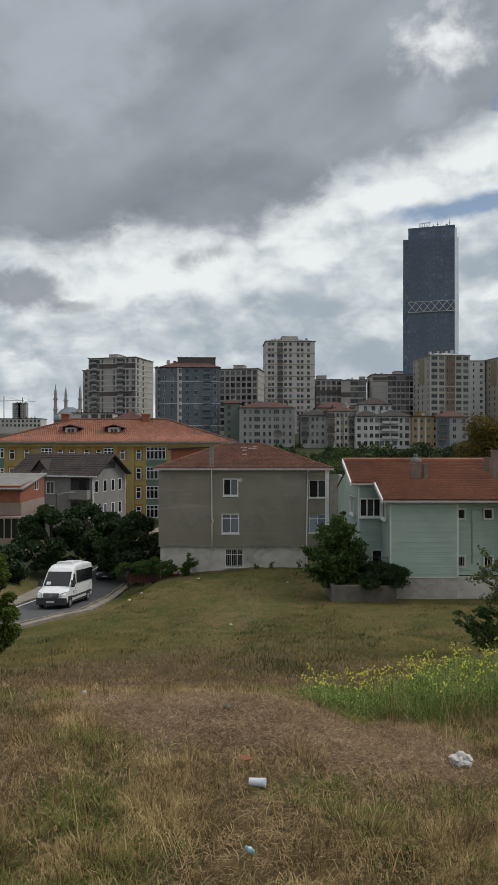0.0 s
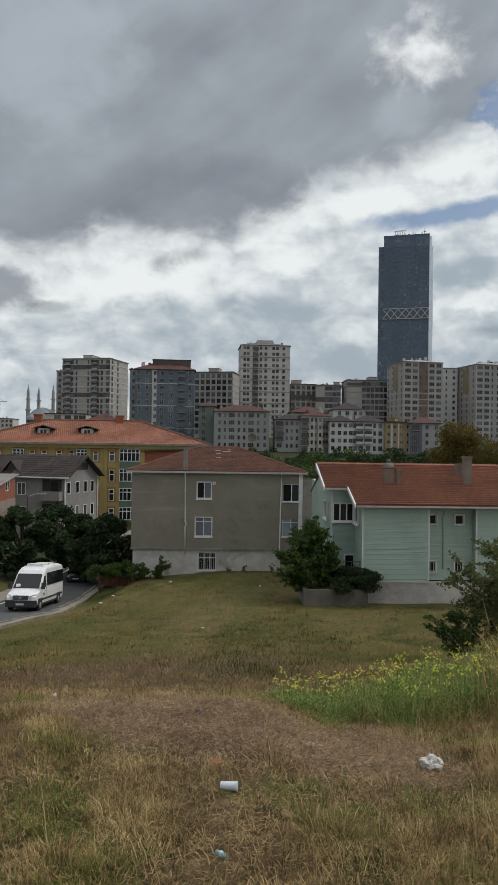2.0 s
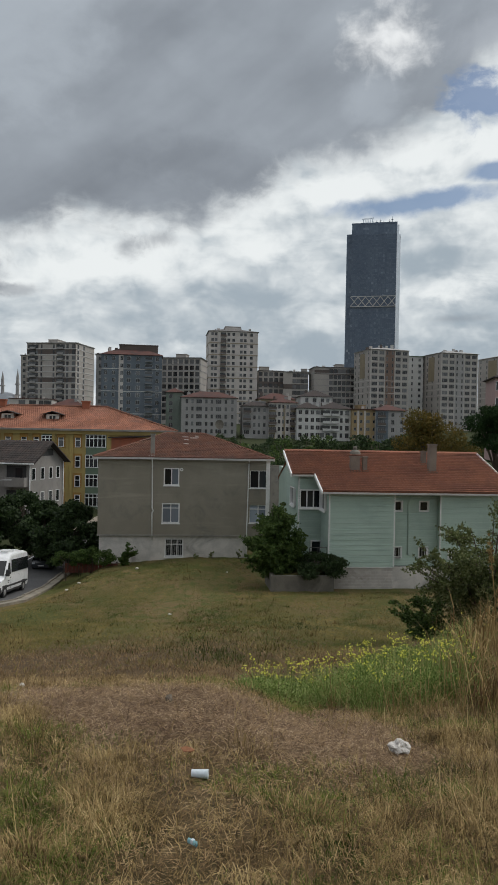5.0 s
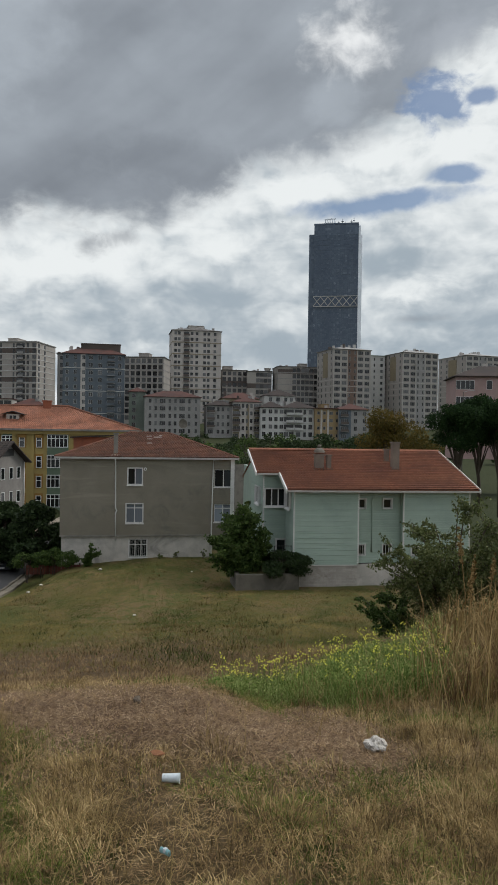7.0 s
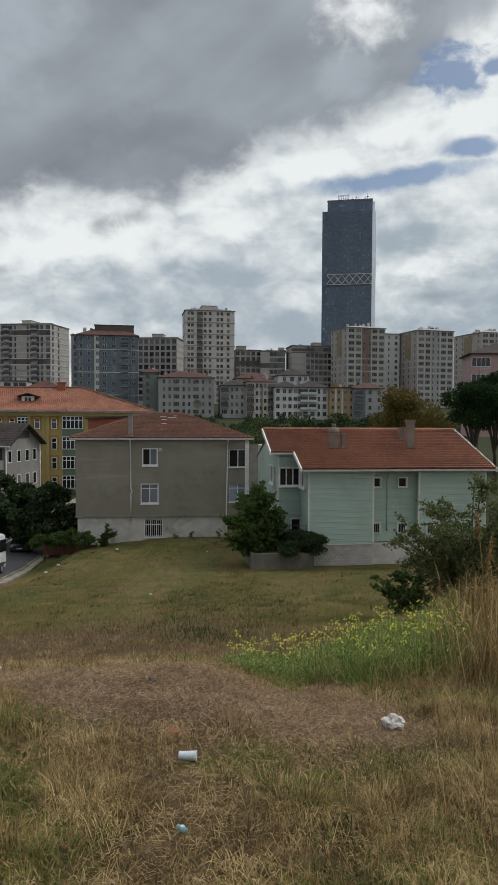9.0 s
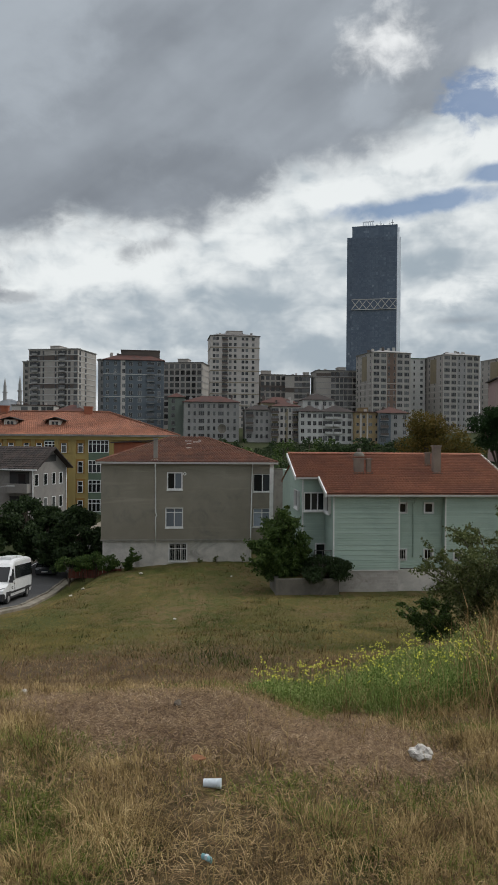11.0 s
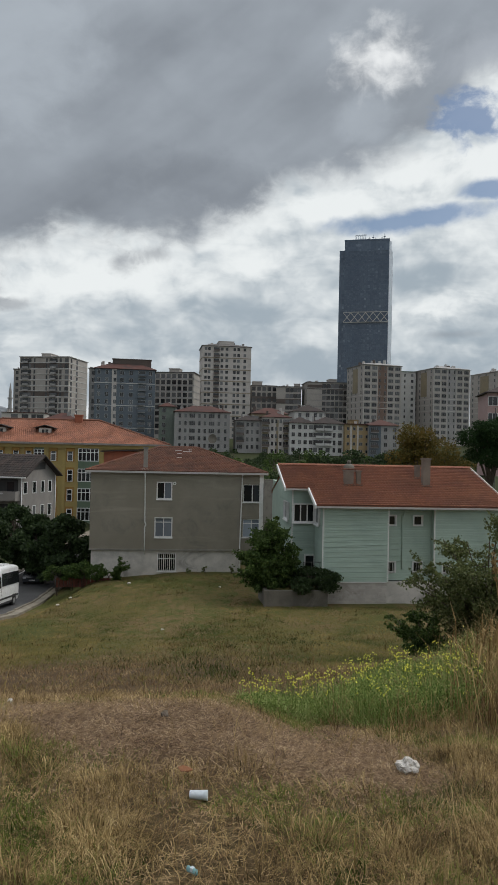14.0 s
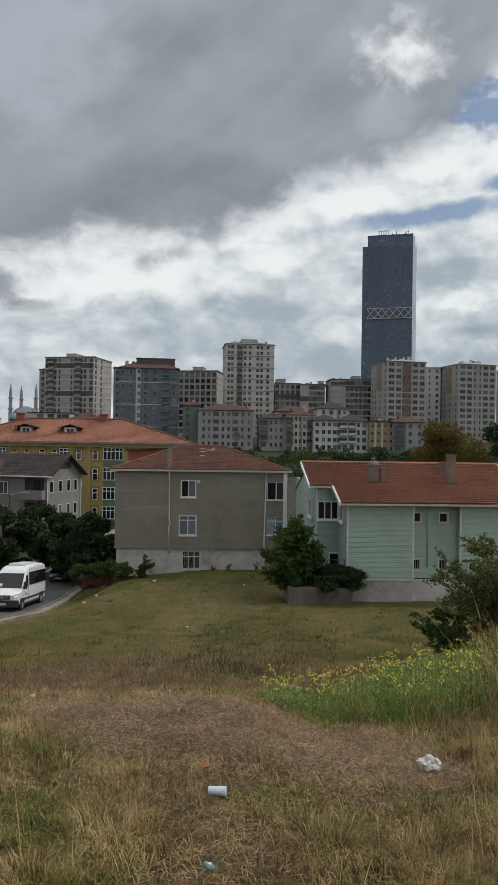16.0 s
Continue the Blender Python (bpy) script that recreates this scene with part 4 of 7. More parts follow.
def house_window(parent, x, y, z, w, h, panes=2, transom=0.0, curtain=0.0, bars=False, sill=True, yaw=0, surround=0.0, sashes=()):
    """A window set into an opening: frame, panes, sill, and a curtain or bars where there are some."""
    win = new("window")
    win.parent = parent
    win.matrix_local = pose(x, y, z, 0, 0, yaw)
    bm = bmesh.new()
    b = 0.045
    for r in ((-w / 2, 0.06, -h / 2, -w / 2 + b, 0.14, h / 2), (w / 2 - b, 0.06, -h / 2, w / 2, 0.14, h / 2), (-w / 2 + b, 0.06, -h / 2, w / 2 - b, 0.14, -h / 2 + b), (-w / 2 + b, 0.06, h / 2 - b, w / 2 - b, 0.14, h / 2)):
        box(bm, *r)
    for i in range(1, panes):
        c = -w / 2 + w * i / panes
        box(bm, c - 0.03, 0.055, -h / 2 + b, c + 0.04, 0.135, h / 2 - b)
    if transom:
        box(bm, -w / 2 + b, 0.058, h / 2 - transom - 0.03, w / 2 - b, 0.138, h / 2 - transom + 0.03)
    if surround:
        s = surround
        for r in ((-w / 2 - s, -0.025, -h / 2 - s, -w / 2, 0.06, h / 2 + s), (w / 2, -0.025, -h / 2 - s, w / 2 + s, 0.06, h / 2 + s), (-w / 2, -0.025, h / 2, w / 2, 0.06, h / 2 + s), (-w / 2, -0.025, -h / 2 - s, w / 2, 0.06, -h / 2)):
            box(bm, *r)
    part("frame", bm, M["pvc"], win)
    for i in range(panes):
        x0, x1 = -w / 2 + w * i / panes + 0.02, -w / 2 + w * (i + 1) / panes - 0.02
        bm = bmesh.new()
        face(bm, (x0, 0.11, -h / 2 + 0.03), (x1, 0.11, -h / 2 + 0.03), (x1, 0.11, h / 2 - 0.03), (x0, 0.11, h / 2 - 0.03))
        part("pane", bm, M["curtained_glass" if (curtain and i in sashes) else "glass"], win)
    if sill:
        part("sill", boxes((-w / 2 - 0.08, -0.07, -h / 2 - 0.07 - surround, w / 2 + 0.08, 0.05, -h / 2 - surround)), M["white_paint"], win)
    if bars:
        n = int(w / 0.14)
        for i in range(1, n):
            bm = bmesh.new()
            tube(bm, ((-w / 2 + w * i / n, -0.02, -h / 2), (-w / 2 + w * i / n, -0.02, h / 2)), 0.012, sides=5)
            part("bar", bm, M["pvc"], win)
        box_parts("cross_bar", M["metal"], win, (-w / 2, -0.03, -h / 2 - 0.02, w / 2, -0.01, -h / 2 + 0.02), (-w / 2, -0.03, h / 2 - 0.02, w / 2, -0.01, h / 2 + 0.02))
    return win


M["curtained_glass"] = glass_mat("curtained_glass", (0.14, 0.16, 0.19), 0.1)


def pipe(parent, pts, r=0.05, name="downpipe", mat="white_paint", label=""):
    bm = bmesh.new()
    tube(bm, pts, r, sides=8)
    return part(name, bm, M[mat], parent, label, smooth=True)


# ---- grey plastered house ----
def grey_house():
    d = 54.6
    x0, zb = -7.015, -9.185
    w, dp = 13.153, 10.0
    H, base = 8.769, 2.762

    def at(px0, px1, py0, py1):
        return (px0, px1, py0, py1)

    b = thing("house", "grey plastered house with hipped red tile roof, pale base storey", "house", x0, d, zb, 0, "houses by the field")
    k = 0.044
    wins = [(395.5, 420.5, 849.5, 878, 2, 0.0, False), (393, 422, 911.5, 944.5, 2, 0.33, False), (546.5, 578, 851, 882, 2, 0.0, False), (546.5, 577, 912, 944, 2, 0.33, False)]
    low = (396, 427, 974, 1004)
    hole = lambda q: ((q[0] - 281) * k, (q[1] - 281) * k, (1030 - q[3]) * k, (1030 - q[2]) * k)
    bm = bmesh.new()
    slab_with_holes(bm, w, base, H, 0.25, [hole(q) for q in wins])
    part("wall", bm, M["plaster_grey"], b, "grey cement plaster with pale stains")
    box_parts("wall", M["plaster_grey"], b, (0.0, 0.25, base, 0.25, dp, H), (w - 0.25, 0.25, base, w, dp, H), (0.25, dp - 0.25, base, w - 0.25, dp, H))
    box_parts("floor_slab", M["concrete"], b, (0.25, 0.25, base, w - 0.25, dp - 0.25, base + 0.2))
    bm = bmesh.new()
    wl = w - 1.75
    q = hole(low)
    slab_with_holes(bm, wl, -1.5, base - 0.004, 0.25, [q])
    bmesh.ops.translate(bm, verts=bm.verts, vec=(0.12, 0.12, 0))
    part("base_wall", bm, M["plaster_white"], b, "stained off-white base wall")
    box_parts("base_wall", M["plaster_white"], b, (0.12, 0.37, -1.5, 0.37, dp - 0.1, base - 0.004), (wl - 0.13, 0.37, -1.5, wl + 0.12, dp - 0.1, base - 0.004))
    part("ledge", boxes((-0.03, -0.05, base - 0.05, wl + 0.12, -0.004, base + 0.06)), M["concrete"], b)
    for i, qq in enumerate(wins):
        h = hole(qq)
        house_window(b, (h[0] + h[1]) / 2, 0, (h[2] + h[3]) / 2, h[1] - h[0], h[3] - h[2], qq[4], qq[5], curtain=1.0, surround=0.0 if i > 1 else 0.05, sashes=(1,) if i == 0 else (0, 1) if i in (1, 3) else ())
    house_window(b, (q[0] + q[1]) / 2 + 0.12, 0.12, (q[2] + q[3]) / 2, q[1] - q[0], q[3] - q[2], 3, 0.4, bars=True, surround=0.04)
    part("corner_post", boxes((w - 0.22, -0.06, base - 1.2, w + 0.08, 0.16, H)), M["white_paint"], b, "white painted corner strip")
    # solid near-black fill: the unlit interior's shade is put in as colour
    part("dark_room", boxes((0.5, 1.5, base + 0.3, w - 0.5, dp - 0.5, H - 0.2)), M["room_shade"], b)
    # roof: eave board, boarding, tiles, ridge tiles
    o, rise, run = 0.35, 1.85, 5.0
    e = [(-o, -o, H), (w + o, -o, H), (w + o, dp + o, H), (-o, dp + o, H)]
    a, c = (run, dp / 2, H + rise), (w - run, dp / 2, H + rise)
    roof = new("roof")
    roof.parent = b
    bm = bmesh.new()
    for s in ((e[0], e[1], c, a), (e[1], e[2], c), (e[2], e[3], a, c), (e[3], e[0], a)):
        face(bm, *s)
    face(bm, *e[::-1])
    part("boarding", bm, M["tiles_old"], roof)
    tiled("tiles", roof, [(e[0], e[1], c, a), (e[1], e[2], c, c), (e[3], e[0], a, a)], M["tiles_old"], 0.2, 0.3)
    part("fascia", boxes((-o - 0.02, -o - 0.06, H - 0.12, w + o + 0.02, -o - 0.004, H + 0.02), (-o - 0.06, -o, H - 0.16, -o - 0.004, dp + o, H + 0.05), (w + o + 0.004, -o, H - 0.16, w + o + 0.06, dp + o, H + 0.05)), M["fascia"], roof, "greyish white gutter board")
    bm = bmesh.new()
    for p, q2 in ((e[0], a), (e[1], c), (a, c)):
        p, q2 = Vector(p), Vector(q2)
        n = int((q2 - p).length / 0.33)
        for i in range(n):
            s0, s1 = p.lerp(q2, i / n), p.lerp(q2, (i + 1.1) / n)
            tube(bm, (s0 + Vector((0, 0, 0.05)), s1 + Vector((0, 0, 0.03))), 0.11, 0.09, 6)
    part("ridge_tiles", bm, M["tiles_old"], roof)
    ch = (374 - 281) * k
    part("chimney", boxes((ch - 0.16, 0.25, H - 0.1, ch + 0.16, 0.6, H + 1.75), (ch - 0.2, 0.21, H + 1.75, ch + 0.2, 0.64, H + 1.85)), M["concrete"], b)
    part("flashing", boxes((ch - 0.3, 0.1, H + 0.12, ch + 0.3, 0.25, H + 0.2)), M["white_paint"], b)
    for i in range(6):
        r = random.Random(i)
        x, y = (432 - 281) * k + r.uniform(-0.5, 0.8), 2.6 + r.uniform(-0.6, 1.5)
        z = H + rise * (y + o) / (dp / 2 + o) + 0.16
        part("loose_board", boxes((x, y, z, x + r.uniform(0.25, 0.6), y + 0.1, z + 0.05)), M["white_paint"], b, "pale loose board on the roof")
    pipe(b, ((ch + 0.02, -0.38, H - 0.15), (ch + 0.02, -0.08, H - 0.5), (ch + 0.05, -0.08, 4.9), (ch + 0.14, -0.08, 4.7), (ch + 0.05, -0.08, 4.5), (ch + 0.08, -0.08, base - 0.4)))
    px = (544 - 281) * k
    pipe(b, ((px, -0.38, H - 0.15), (px, -0.08, H - 0.4), (px - 0.1, -0.08, base), (px - 0.05, -0.08, 0.4)))
    bm = bmesh.new()
    tube(bm, (((425.5 - 281) * k, -0.03, (1030 - 851) * k), ((425.5 - 281) * k, 0.01, (1030 - 851) * k)), 0.13, sides=14)
    vent = part("flue_cover", bm, M["white_paint"], b)
    bm = bmesh.new()
    tube(bm, (((425.5 - 281) * k, -0.05, (1030 - 851) * k), ((425.5 - 281) * k, -0.02, (1030 - 851) * k)), 0.06, sides=12)
    part("flue_hole", bm, M["dark_metal"], vent)
    # annex of bare brick behind the roof
    n = thing("brick_annex", "bare red brick loft with dark sheet roof", "annex", -7.314, 66, -1.898, 0)
    part("wall", boxes((0, 0, -6, 3.922, 6, 2.862)), M["brick_red"], n)
    bm = bmesh.new()
    ww, hh = 4.24, 2.915
    face(bm, (-0.3, -0.3, hh), (ww, -0.3, hh + 0.25), (ww, 6.3, hh + 0.2), (-0.3, 6.3, hh - 0.05))
    face(bm, (-0.3, -0.3, hh - 0.12), (-0.3, 6.3, hh - 0.17), (ww, 6.3, hh + 0.08), (ww, -0.3, hh + 0.13))
    face(bm, (-0.3, -0.3, hh - 0.12), (ww, -0.3, hh + 0.13), (ww, -0.3, hh + 0.25), (-0.3, -0.3, hh))
    part("roof", bm, M["tiles_dark"], n)


grey_house()


# ---- pale green clad house ----
def siding(bm, x0, y0, x1, y1, z0, z1, board=0.145, lap=0.07):
    """Lapped boards along a wall line; the outside lies to the right of the way from start to end turned towards -y."""
    d = Vector((x1 - x0, y1 - y0, 0)).normalized()
    n = Vector((d.y, -d.x, 0))
    a, b = Vector((x0, y0, 0)), Vector((x1, y1, 0))
    count = int((z1 - z0) / board)
    for i in range(count):
        za, zb = z0 + i * board, z0 + (i + 1) * board
        zm = za + (zb - za) * 0.74
        rows = [(0.0, za), (lap, za), (lap * 0.8, zm), (0.006, zm), (0.006, zb)]
        ends = [[bm.verts.new(e + n * out + Vector((0, 0, z))) for out, z in rows] for e in (a, b)]
        for q in range(4):
            bm.faces.new((ends[0][q], ends[1][q], ends[1][q + 1], ends[0][q + 1]))


def green_house():
    zb = -7.552
    b = thing("house", "pale green clad house with red tile gable roof", "house", 0, 0, zb, 0, "houses by the field")
    k = 0.033
    zs, ze = 1.333, 5.761
    X0, X1, X2, X3 = 8.25, 12.15, 15.0, 19.15
    Y0, YR, YB = 41.0, 47.0, 53.5
    wing_x, wing_y = 6.8, 43.5
    # walls
    rec = 0.55
    small = [(X1 + 0.12, X1 + 0.6, 0), (X1 + 1.72, X1 + 2.24, 0)]
    wz = [(4.642, 5.218), (1.827, 2.436)]
    bm2 = bmesh.new()
    holes = [(s[0] - X1, s[1] - X1, z0, z1) for s in small for z0, z1 in wz]
    slab_with_holes(bm2, X2 - X1, zs, ze + 0.25, 0.2, holes)
    bmesh.ops.translate(bm2, verts=bm2.verts, vec=(X1, Y0 + rec, 0))
    part("recess_wall", bm2, M["siding"], b)
    box_parts("wall", M["siding"], b, (X0, Y0, zs, X1, Y0 + 0.25, ze), (X2, Y0, zs, X3, Y0 + 0.25, ze), (wing_x, wing_y, -0.5, X0, wing_y + 0.2, ze + 0.95),
              (wing_x, wing_y + 0.2, -0.5, wing_x + 0.2, YB, ze + 0.95), (X3 - 0.2, Y0 + 0.25, zs, X3, YB, ze), (wing_x + 0.2, YB - 0.2, -0.5, X3 - 0.2, YB, ze), (X1 - 0.1, Y0 + 0.25, zs, X1 - 0.004, Y0 + 0.75, ze), (X2 + 0.004, Y0 + 0.25, zs, X2 + 0.1, Y0 + 0.75, ze))
    bm = bmesh.new()
    side = [(Y0 + 0.25, zs), (wing_y, zs), (wing_y, ze + 0.85), (Y0 + 0.25, ze + 0.08)]
    for xx in (X0, X0 + 0.2):
        face(bm, *[(xx, u, v) for u, v in side])
    for (u, v), (u2, v2) in zip(side, side[1:] + side[:1]):
        face(bm, (X0, u, v), (X0 + 0.2, u, v), (X0 + 0.2, u2, v2), (X0, u2, v2))
    part("wall", bm, M["siding"], b)
    # cladding
    bm = bmesh.new()
    siding(bm, X0, Y0, X1, Y0, zs, ze)
    part("cladding", bm, M["siding"], b, "pale green lapped boards")
    bm = bmesh.new()
    siding(bm, X2, Y0, X3, Y0, zs, ze)
    part("cladding", bm, M["siding"], b)
    bm = bmesh.new()
    siding(bm, X0, wing_y, X0, Y0, zs, ze + 0.02)
    siding(bm, wing_x, wing_y, X0, wing_y, zs, ze + 0.9)
    siding(bm, wing_x, 49, wing_x, wing_y, zs, ze + 0.9)
    part("cladding", bm, M["siding"], b)
    bm = bmesh.new()
    for z0, z1 in ((zs, wz[1][0] - 0.05), (wz[1][1] + 0.05, wz[0][0] - 0.05), (wz[0][1] + 0.05, ze + 0.2)):
        siding(bm, X1 + 0.1, Y0 + rec, X2 - 0.1, Y0 + rec, z0, z1)
    part("cladding", bm, M["siding"], b)
    box_parts("trim", M["white_paint"], b, *((X0 - 0.05, Y0 - 0.06, zs, X0 + 0.05, Y0 + 0.04, ze), (X1 - 0.05, Y0 - 0.06, zs, X1 + 0.05, Y0 + 0.04, ze), (X2 - 0.05, Y0 - 0.06, zs, X2 + 0.05, Y0 + 0.04, ze), (X3 - 0.05, Y0 - 0.06, zs, X3 + 0.05, Y0 + 0.04, ze), (X0 + 0.05, Y0 - 0.055, zs - 0.06, X1 - 0.05, Y0 + 0.03, zs + 0.04), (wing_x - 0.05, wing_y - 0.06, -0.5, wing_x + 0.05, wing_y + 0.04, ze + 0.9)), label="white corner strip")
    for s in small:
        for z0, z1 in wz:
            house_window(b, (s[0] + s[1]) / 2, Y0 + rec - 0.1, (z0 + z1) / 2, s[1] - s[0], z1 - z0, 1, bars=z0 < 3, sill=False, surround=0.05)
    house_window(b, X2 + 0.72, Y0 - 0.18, (wz[1][0] + wz[1][1]) / 2, 0.5, 0.5, 1, bars=True, sill=False, surround=0.05)
    house_window(b, 7.48, wing_y - 0.2, 5.135, 1.25, 1.1, 3, sill=True, surround=0.04)
    house_window(b, X0 - 0.2, 42.25, 5.135, 1.2, 1.1, 1, sill=True, yaw=-90, surround=0.04)
    house_window(b, wing_x - 0.2, 45.2, 5.135, 1.6, 1.1, 2, sill=True, yaw=-90, surround=0.04)
    house_window(b, 7.9, wing_y - 0.2, 2.061, 0.6, 0.9, 1, sill=False, surround=0.05)
    # near-black block fills the house, painting in its interior shade
    part("dark_room", boxes((wing_x + 1, 44.5, 0.2, X3 - 1, 52, ze)), M["room_shade"], b)
    pipe(b, ((X1 + 1.15, Y0 + 0.2, ze), (X1 + 1.1, Y0 + rec - 0.08, ze - 0.5), (X1 + 1.0, Y0 + rec - 0.08, ze - 0.6), (X1 + 1.0, Y0 + rec - 0.08, 2.0), (X1 + 1.2, Y0 + rec - 0.08, 1.95)), 0.035, mat="siding")
    # roof
    roof = new("roof")
    roof.parent = b
    XL, XM, XR = 6.3, 7.75, 19.6
    YE, YW = 40.5, 43.05
    t = (0.43 - -1.75) / (YR - YE)
    zz = lambda y: -1.75 - zb + t * (y - YE)
    p = [(XM, YE, zz(YE)), (XR, YE, zz(YE)), (XR, YR, zz(YR)), (XM, YR, zz(YR))]
    q = [(XL, YW, zz(YW)), (XM, YW, zz(YW)), (XM, YR, zz(YR)), (XL, YR, zz(YR))]
    back = [(6.75, YB + 0.5, zz(YE)), (XR, YB + 0.5, zz(YE))]
    bm = bmesh.new()
    for s in (p, q, ((6.75, YR, zz(YR)), p[2], back[1], back[0])):
        face(bm, *s)
        face(bm, *[(u, v, h - 0.12) for u, v, h in s[::-1]])
    part("boarding", bm, M["tiles"], roof)
    for xg in (wing_x + 0.01, X3 - 0.01):
        bm = bmesh.new()
        g = [(44.0, ze), (YB, ze), (YB, zz(YE) + 0.1), (YR, zz(YR) - 0.14), (44.0, zz(44.0) - 0.14)]
        for o2 in (0.0, 0.12):
            face(bm, *[(xg + o2, u, v) for u, v in g])
        for (u, v), (u2, v2) in zip(g, g[1:] + g[:1]):
            face(bm, (xg, u, v), (xg + 0.12, u, v), (xg + 0.12, u2, v2), (xg, u2, v2))
        part("gable", bm, M["siding"], b)
    tiled("tiles", roof, [p, q], M["tiles"], 0.19, 0.29, 0.11)
    bm = bmesh.new()
    for s, e2 in ((p[0], p[1]), (q[0], q[1])):
        box(bm, s[0], s[1] - 0.08, s[2] - 0.11, e2[0], s[1] - 0.004, s[2] + 0.0)
    part("gutter", bm, M["fascia"], roof, "whitish eaves gutter")
    for s, e2 in ((p[1], p[2]), (q[0], q[3]), (p[0], (XM, YW, zz(YW)))):
        bm = bmesh.new()
        off = 0.0 if s is p[1] else -0.1
        v = [bm.verts.new((s[0] + off + a, s[1], s[2] + c)) for a, c in ((0, -0.16), (0.08, -0.16), (0.08, 0.08), (0, 0.08))]
        u = [bm.verts.new((e2[0] + off + a, e2[1], e2[2] + c)) for a, c in ((0, -0.16), (0.08, -0.16), (0.08, 0.08), (0, 0.08))]
        for i in range(4):
            bm.faces.new((v[i], v[(i + 1) % 4], u[(i + 1) % 4], u[i]))
        bm.faces.new(v)
        bm.faces.new(u)
        part("bargeboard", bm, M["white_paint"], roof, "white verge board")
    bm = bmesh.new()
    n = 40
    for i in range(n):
        a = XL + (XR - XL) * i / n
        tube(bm, ((a, YR, zz(YR) + 0.06), (a + 0.36, YR, zz(YR) + 0.05)), 0.11, 0.1, 6)
    part("ridge_tiles", bm, M["tiles"], roof)
    # chimneys
    def chimney(x, y, w, h, cap=True, d2=0.45):
        z = zz(y)
        bm = boxes((x - w / 2, y, z - 0.3, x + w / 2, y + d2, z + h))
        if cap:
            box(bm, x - w / 2 - 0.05, y - 0.05, z + h, x + w / 2 + 0.05, y + d2 + 0.05, z + h + 0.09)
        for i in range(2):
            box(bm, x - w / 2 - 0.07 + i * 0.002, y - 0.1, z - 0.04, x + w / 2 + 0.07, y + d2, z + 0.1)
        return part("chimney", bm, M["chimney_render"], b, "grey-brown rendered chimney")
    chimney(10.363, 43.6, 0.56, 0.9)
    chimney(11.018, 43.7, 0.26, 0.85, True, 0.3)
    chimney(15.256, 45.0, 0.28, 0.8, True, 0.3)
    chimney(15.375, 43.6, 0.45, 1.75, True)
    bm = bmesh.new()
    xx = 10.423
    dome(bm, xx, 44.0, zz(43.6) + 1.1, 0.36, 0.85, 16, 5)
    tube(bm, ((xx, 44.0, zz(43.6) + 1.36), (xx, 44.0, zz(43.6) + 1.6)), 0.12, 0.12, 8)
    part("cowl", bm, M["concrete_dark"], b, "rounded sheet-metal chimney cowl", smooth=True)
    # base of white blocks
    bm = boxes((X0, Y0 + 0.03, -0.6, X1 - 0.02, Y0 + 0.3, zs - 0.06), (X1 - 0.02, Y0 + 0.2, -0.6, X3, Y0 + 0.5, zs - 0.06))
    part("base_wall", bm, M["plaster_white"], b, "off-white concrete block base")
    rows = 7
    for j in range(rows):
        hh = (zs - 0.06) / rows
        for i in range(10):
            off = 0.2 if j % 2 else 0.0
            x0, x1 = X0 + i * 0.4 - off, X0 + (i + 1) * 0.4 - off - 0.005
            x0, x1 = max(x0, X0), min(x1, X1 - 0.03)
            if x1 - x0 > 0.08:
                part("block", boxes((x0, Y0 - 0.005, j * hh, x1, Y0 + 0.03, (j + 1) * hh - 0.012)), M["blockwork"], b)
    # terrace wall with railing
    tw = thing("retaining_wall", "stained grey concrete terrace wall below a shrub", "wall", 4.745, 40.2, -7.568)
    part("wall_body", boxes((0, 0, -0.8, 3.68, 0.25, 0.968), (0, 0.25, -0.8, 0.25, 3.2, 0.968)), M["concrete_dark"], tw)
    part("terrace_soil", boxes((0.25, 0.25, -0.8, 3.68, 3.2, 0.968 - 0.06)), M["ground"], tw, "soil behind the wall")
    rl = thing("railing", "thin dark metal terrace railing", "railing", 7.131, 41.2, -6.803)
    part("terrace_slab", boxes((-0.4, -0.2, -0.3, 1.55, 2.2, 0.0)), M["concrete"], rl)
    for i in range(4):
        bm = bmesh.new()
        tube(bm, ((i * 0.5, 0, 0), (i * 0.5, 0, 1.687)), 0.018, sides=6)
        part("post", bm, M["dark_metal"], rl)
    for z in (0.5, 1.0):
        bm = bmesh.new()
        tube(bm, ((0, 0, 1.687 * z), (1.5, 0, 1.687 * z)), 0.02, sides=6)
        part("rail", bm, M["dark_metal"], rl)


M["blockwork"] = surface("blockwork", (0.43, 0.4, 0.37), (0.34, 0.315, 0.29), 1.0, 0.9, 0.2, 20, per_object=0.18, dirt=(0.2, 0.18, 0.15))
green_house()


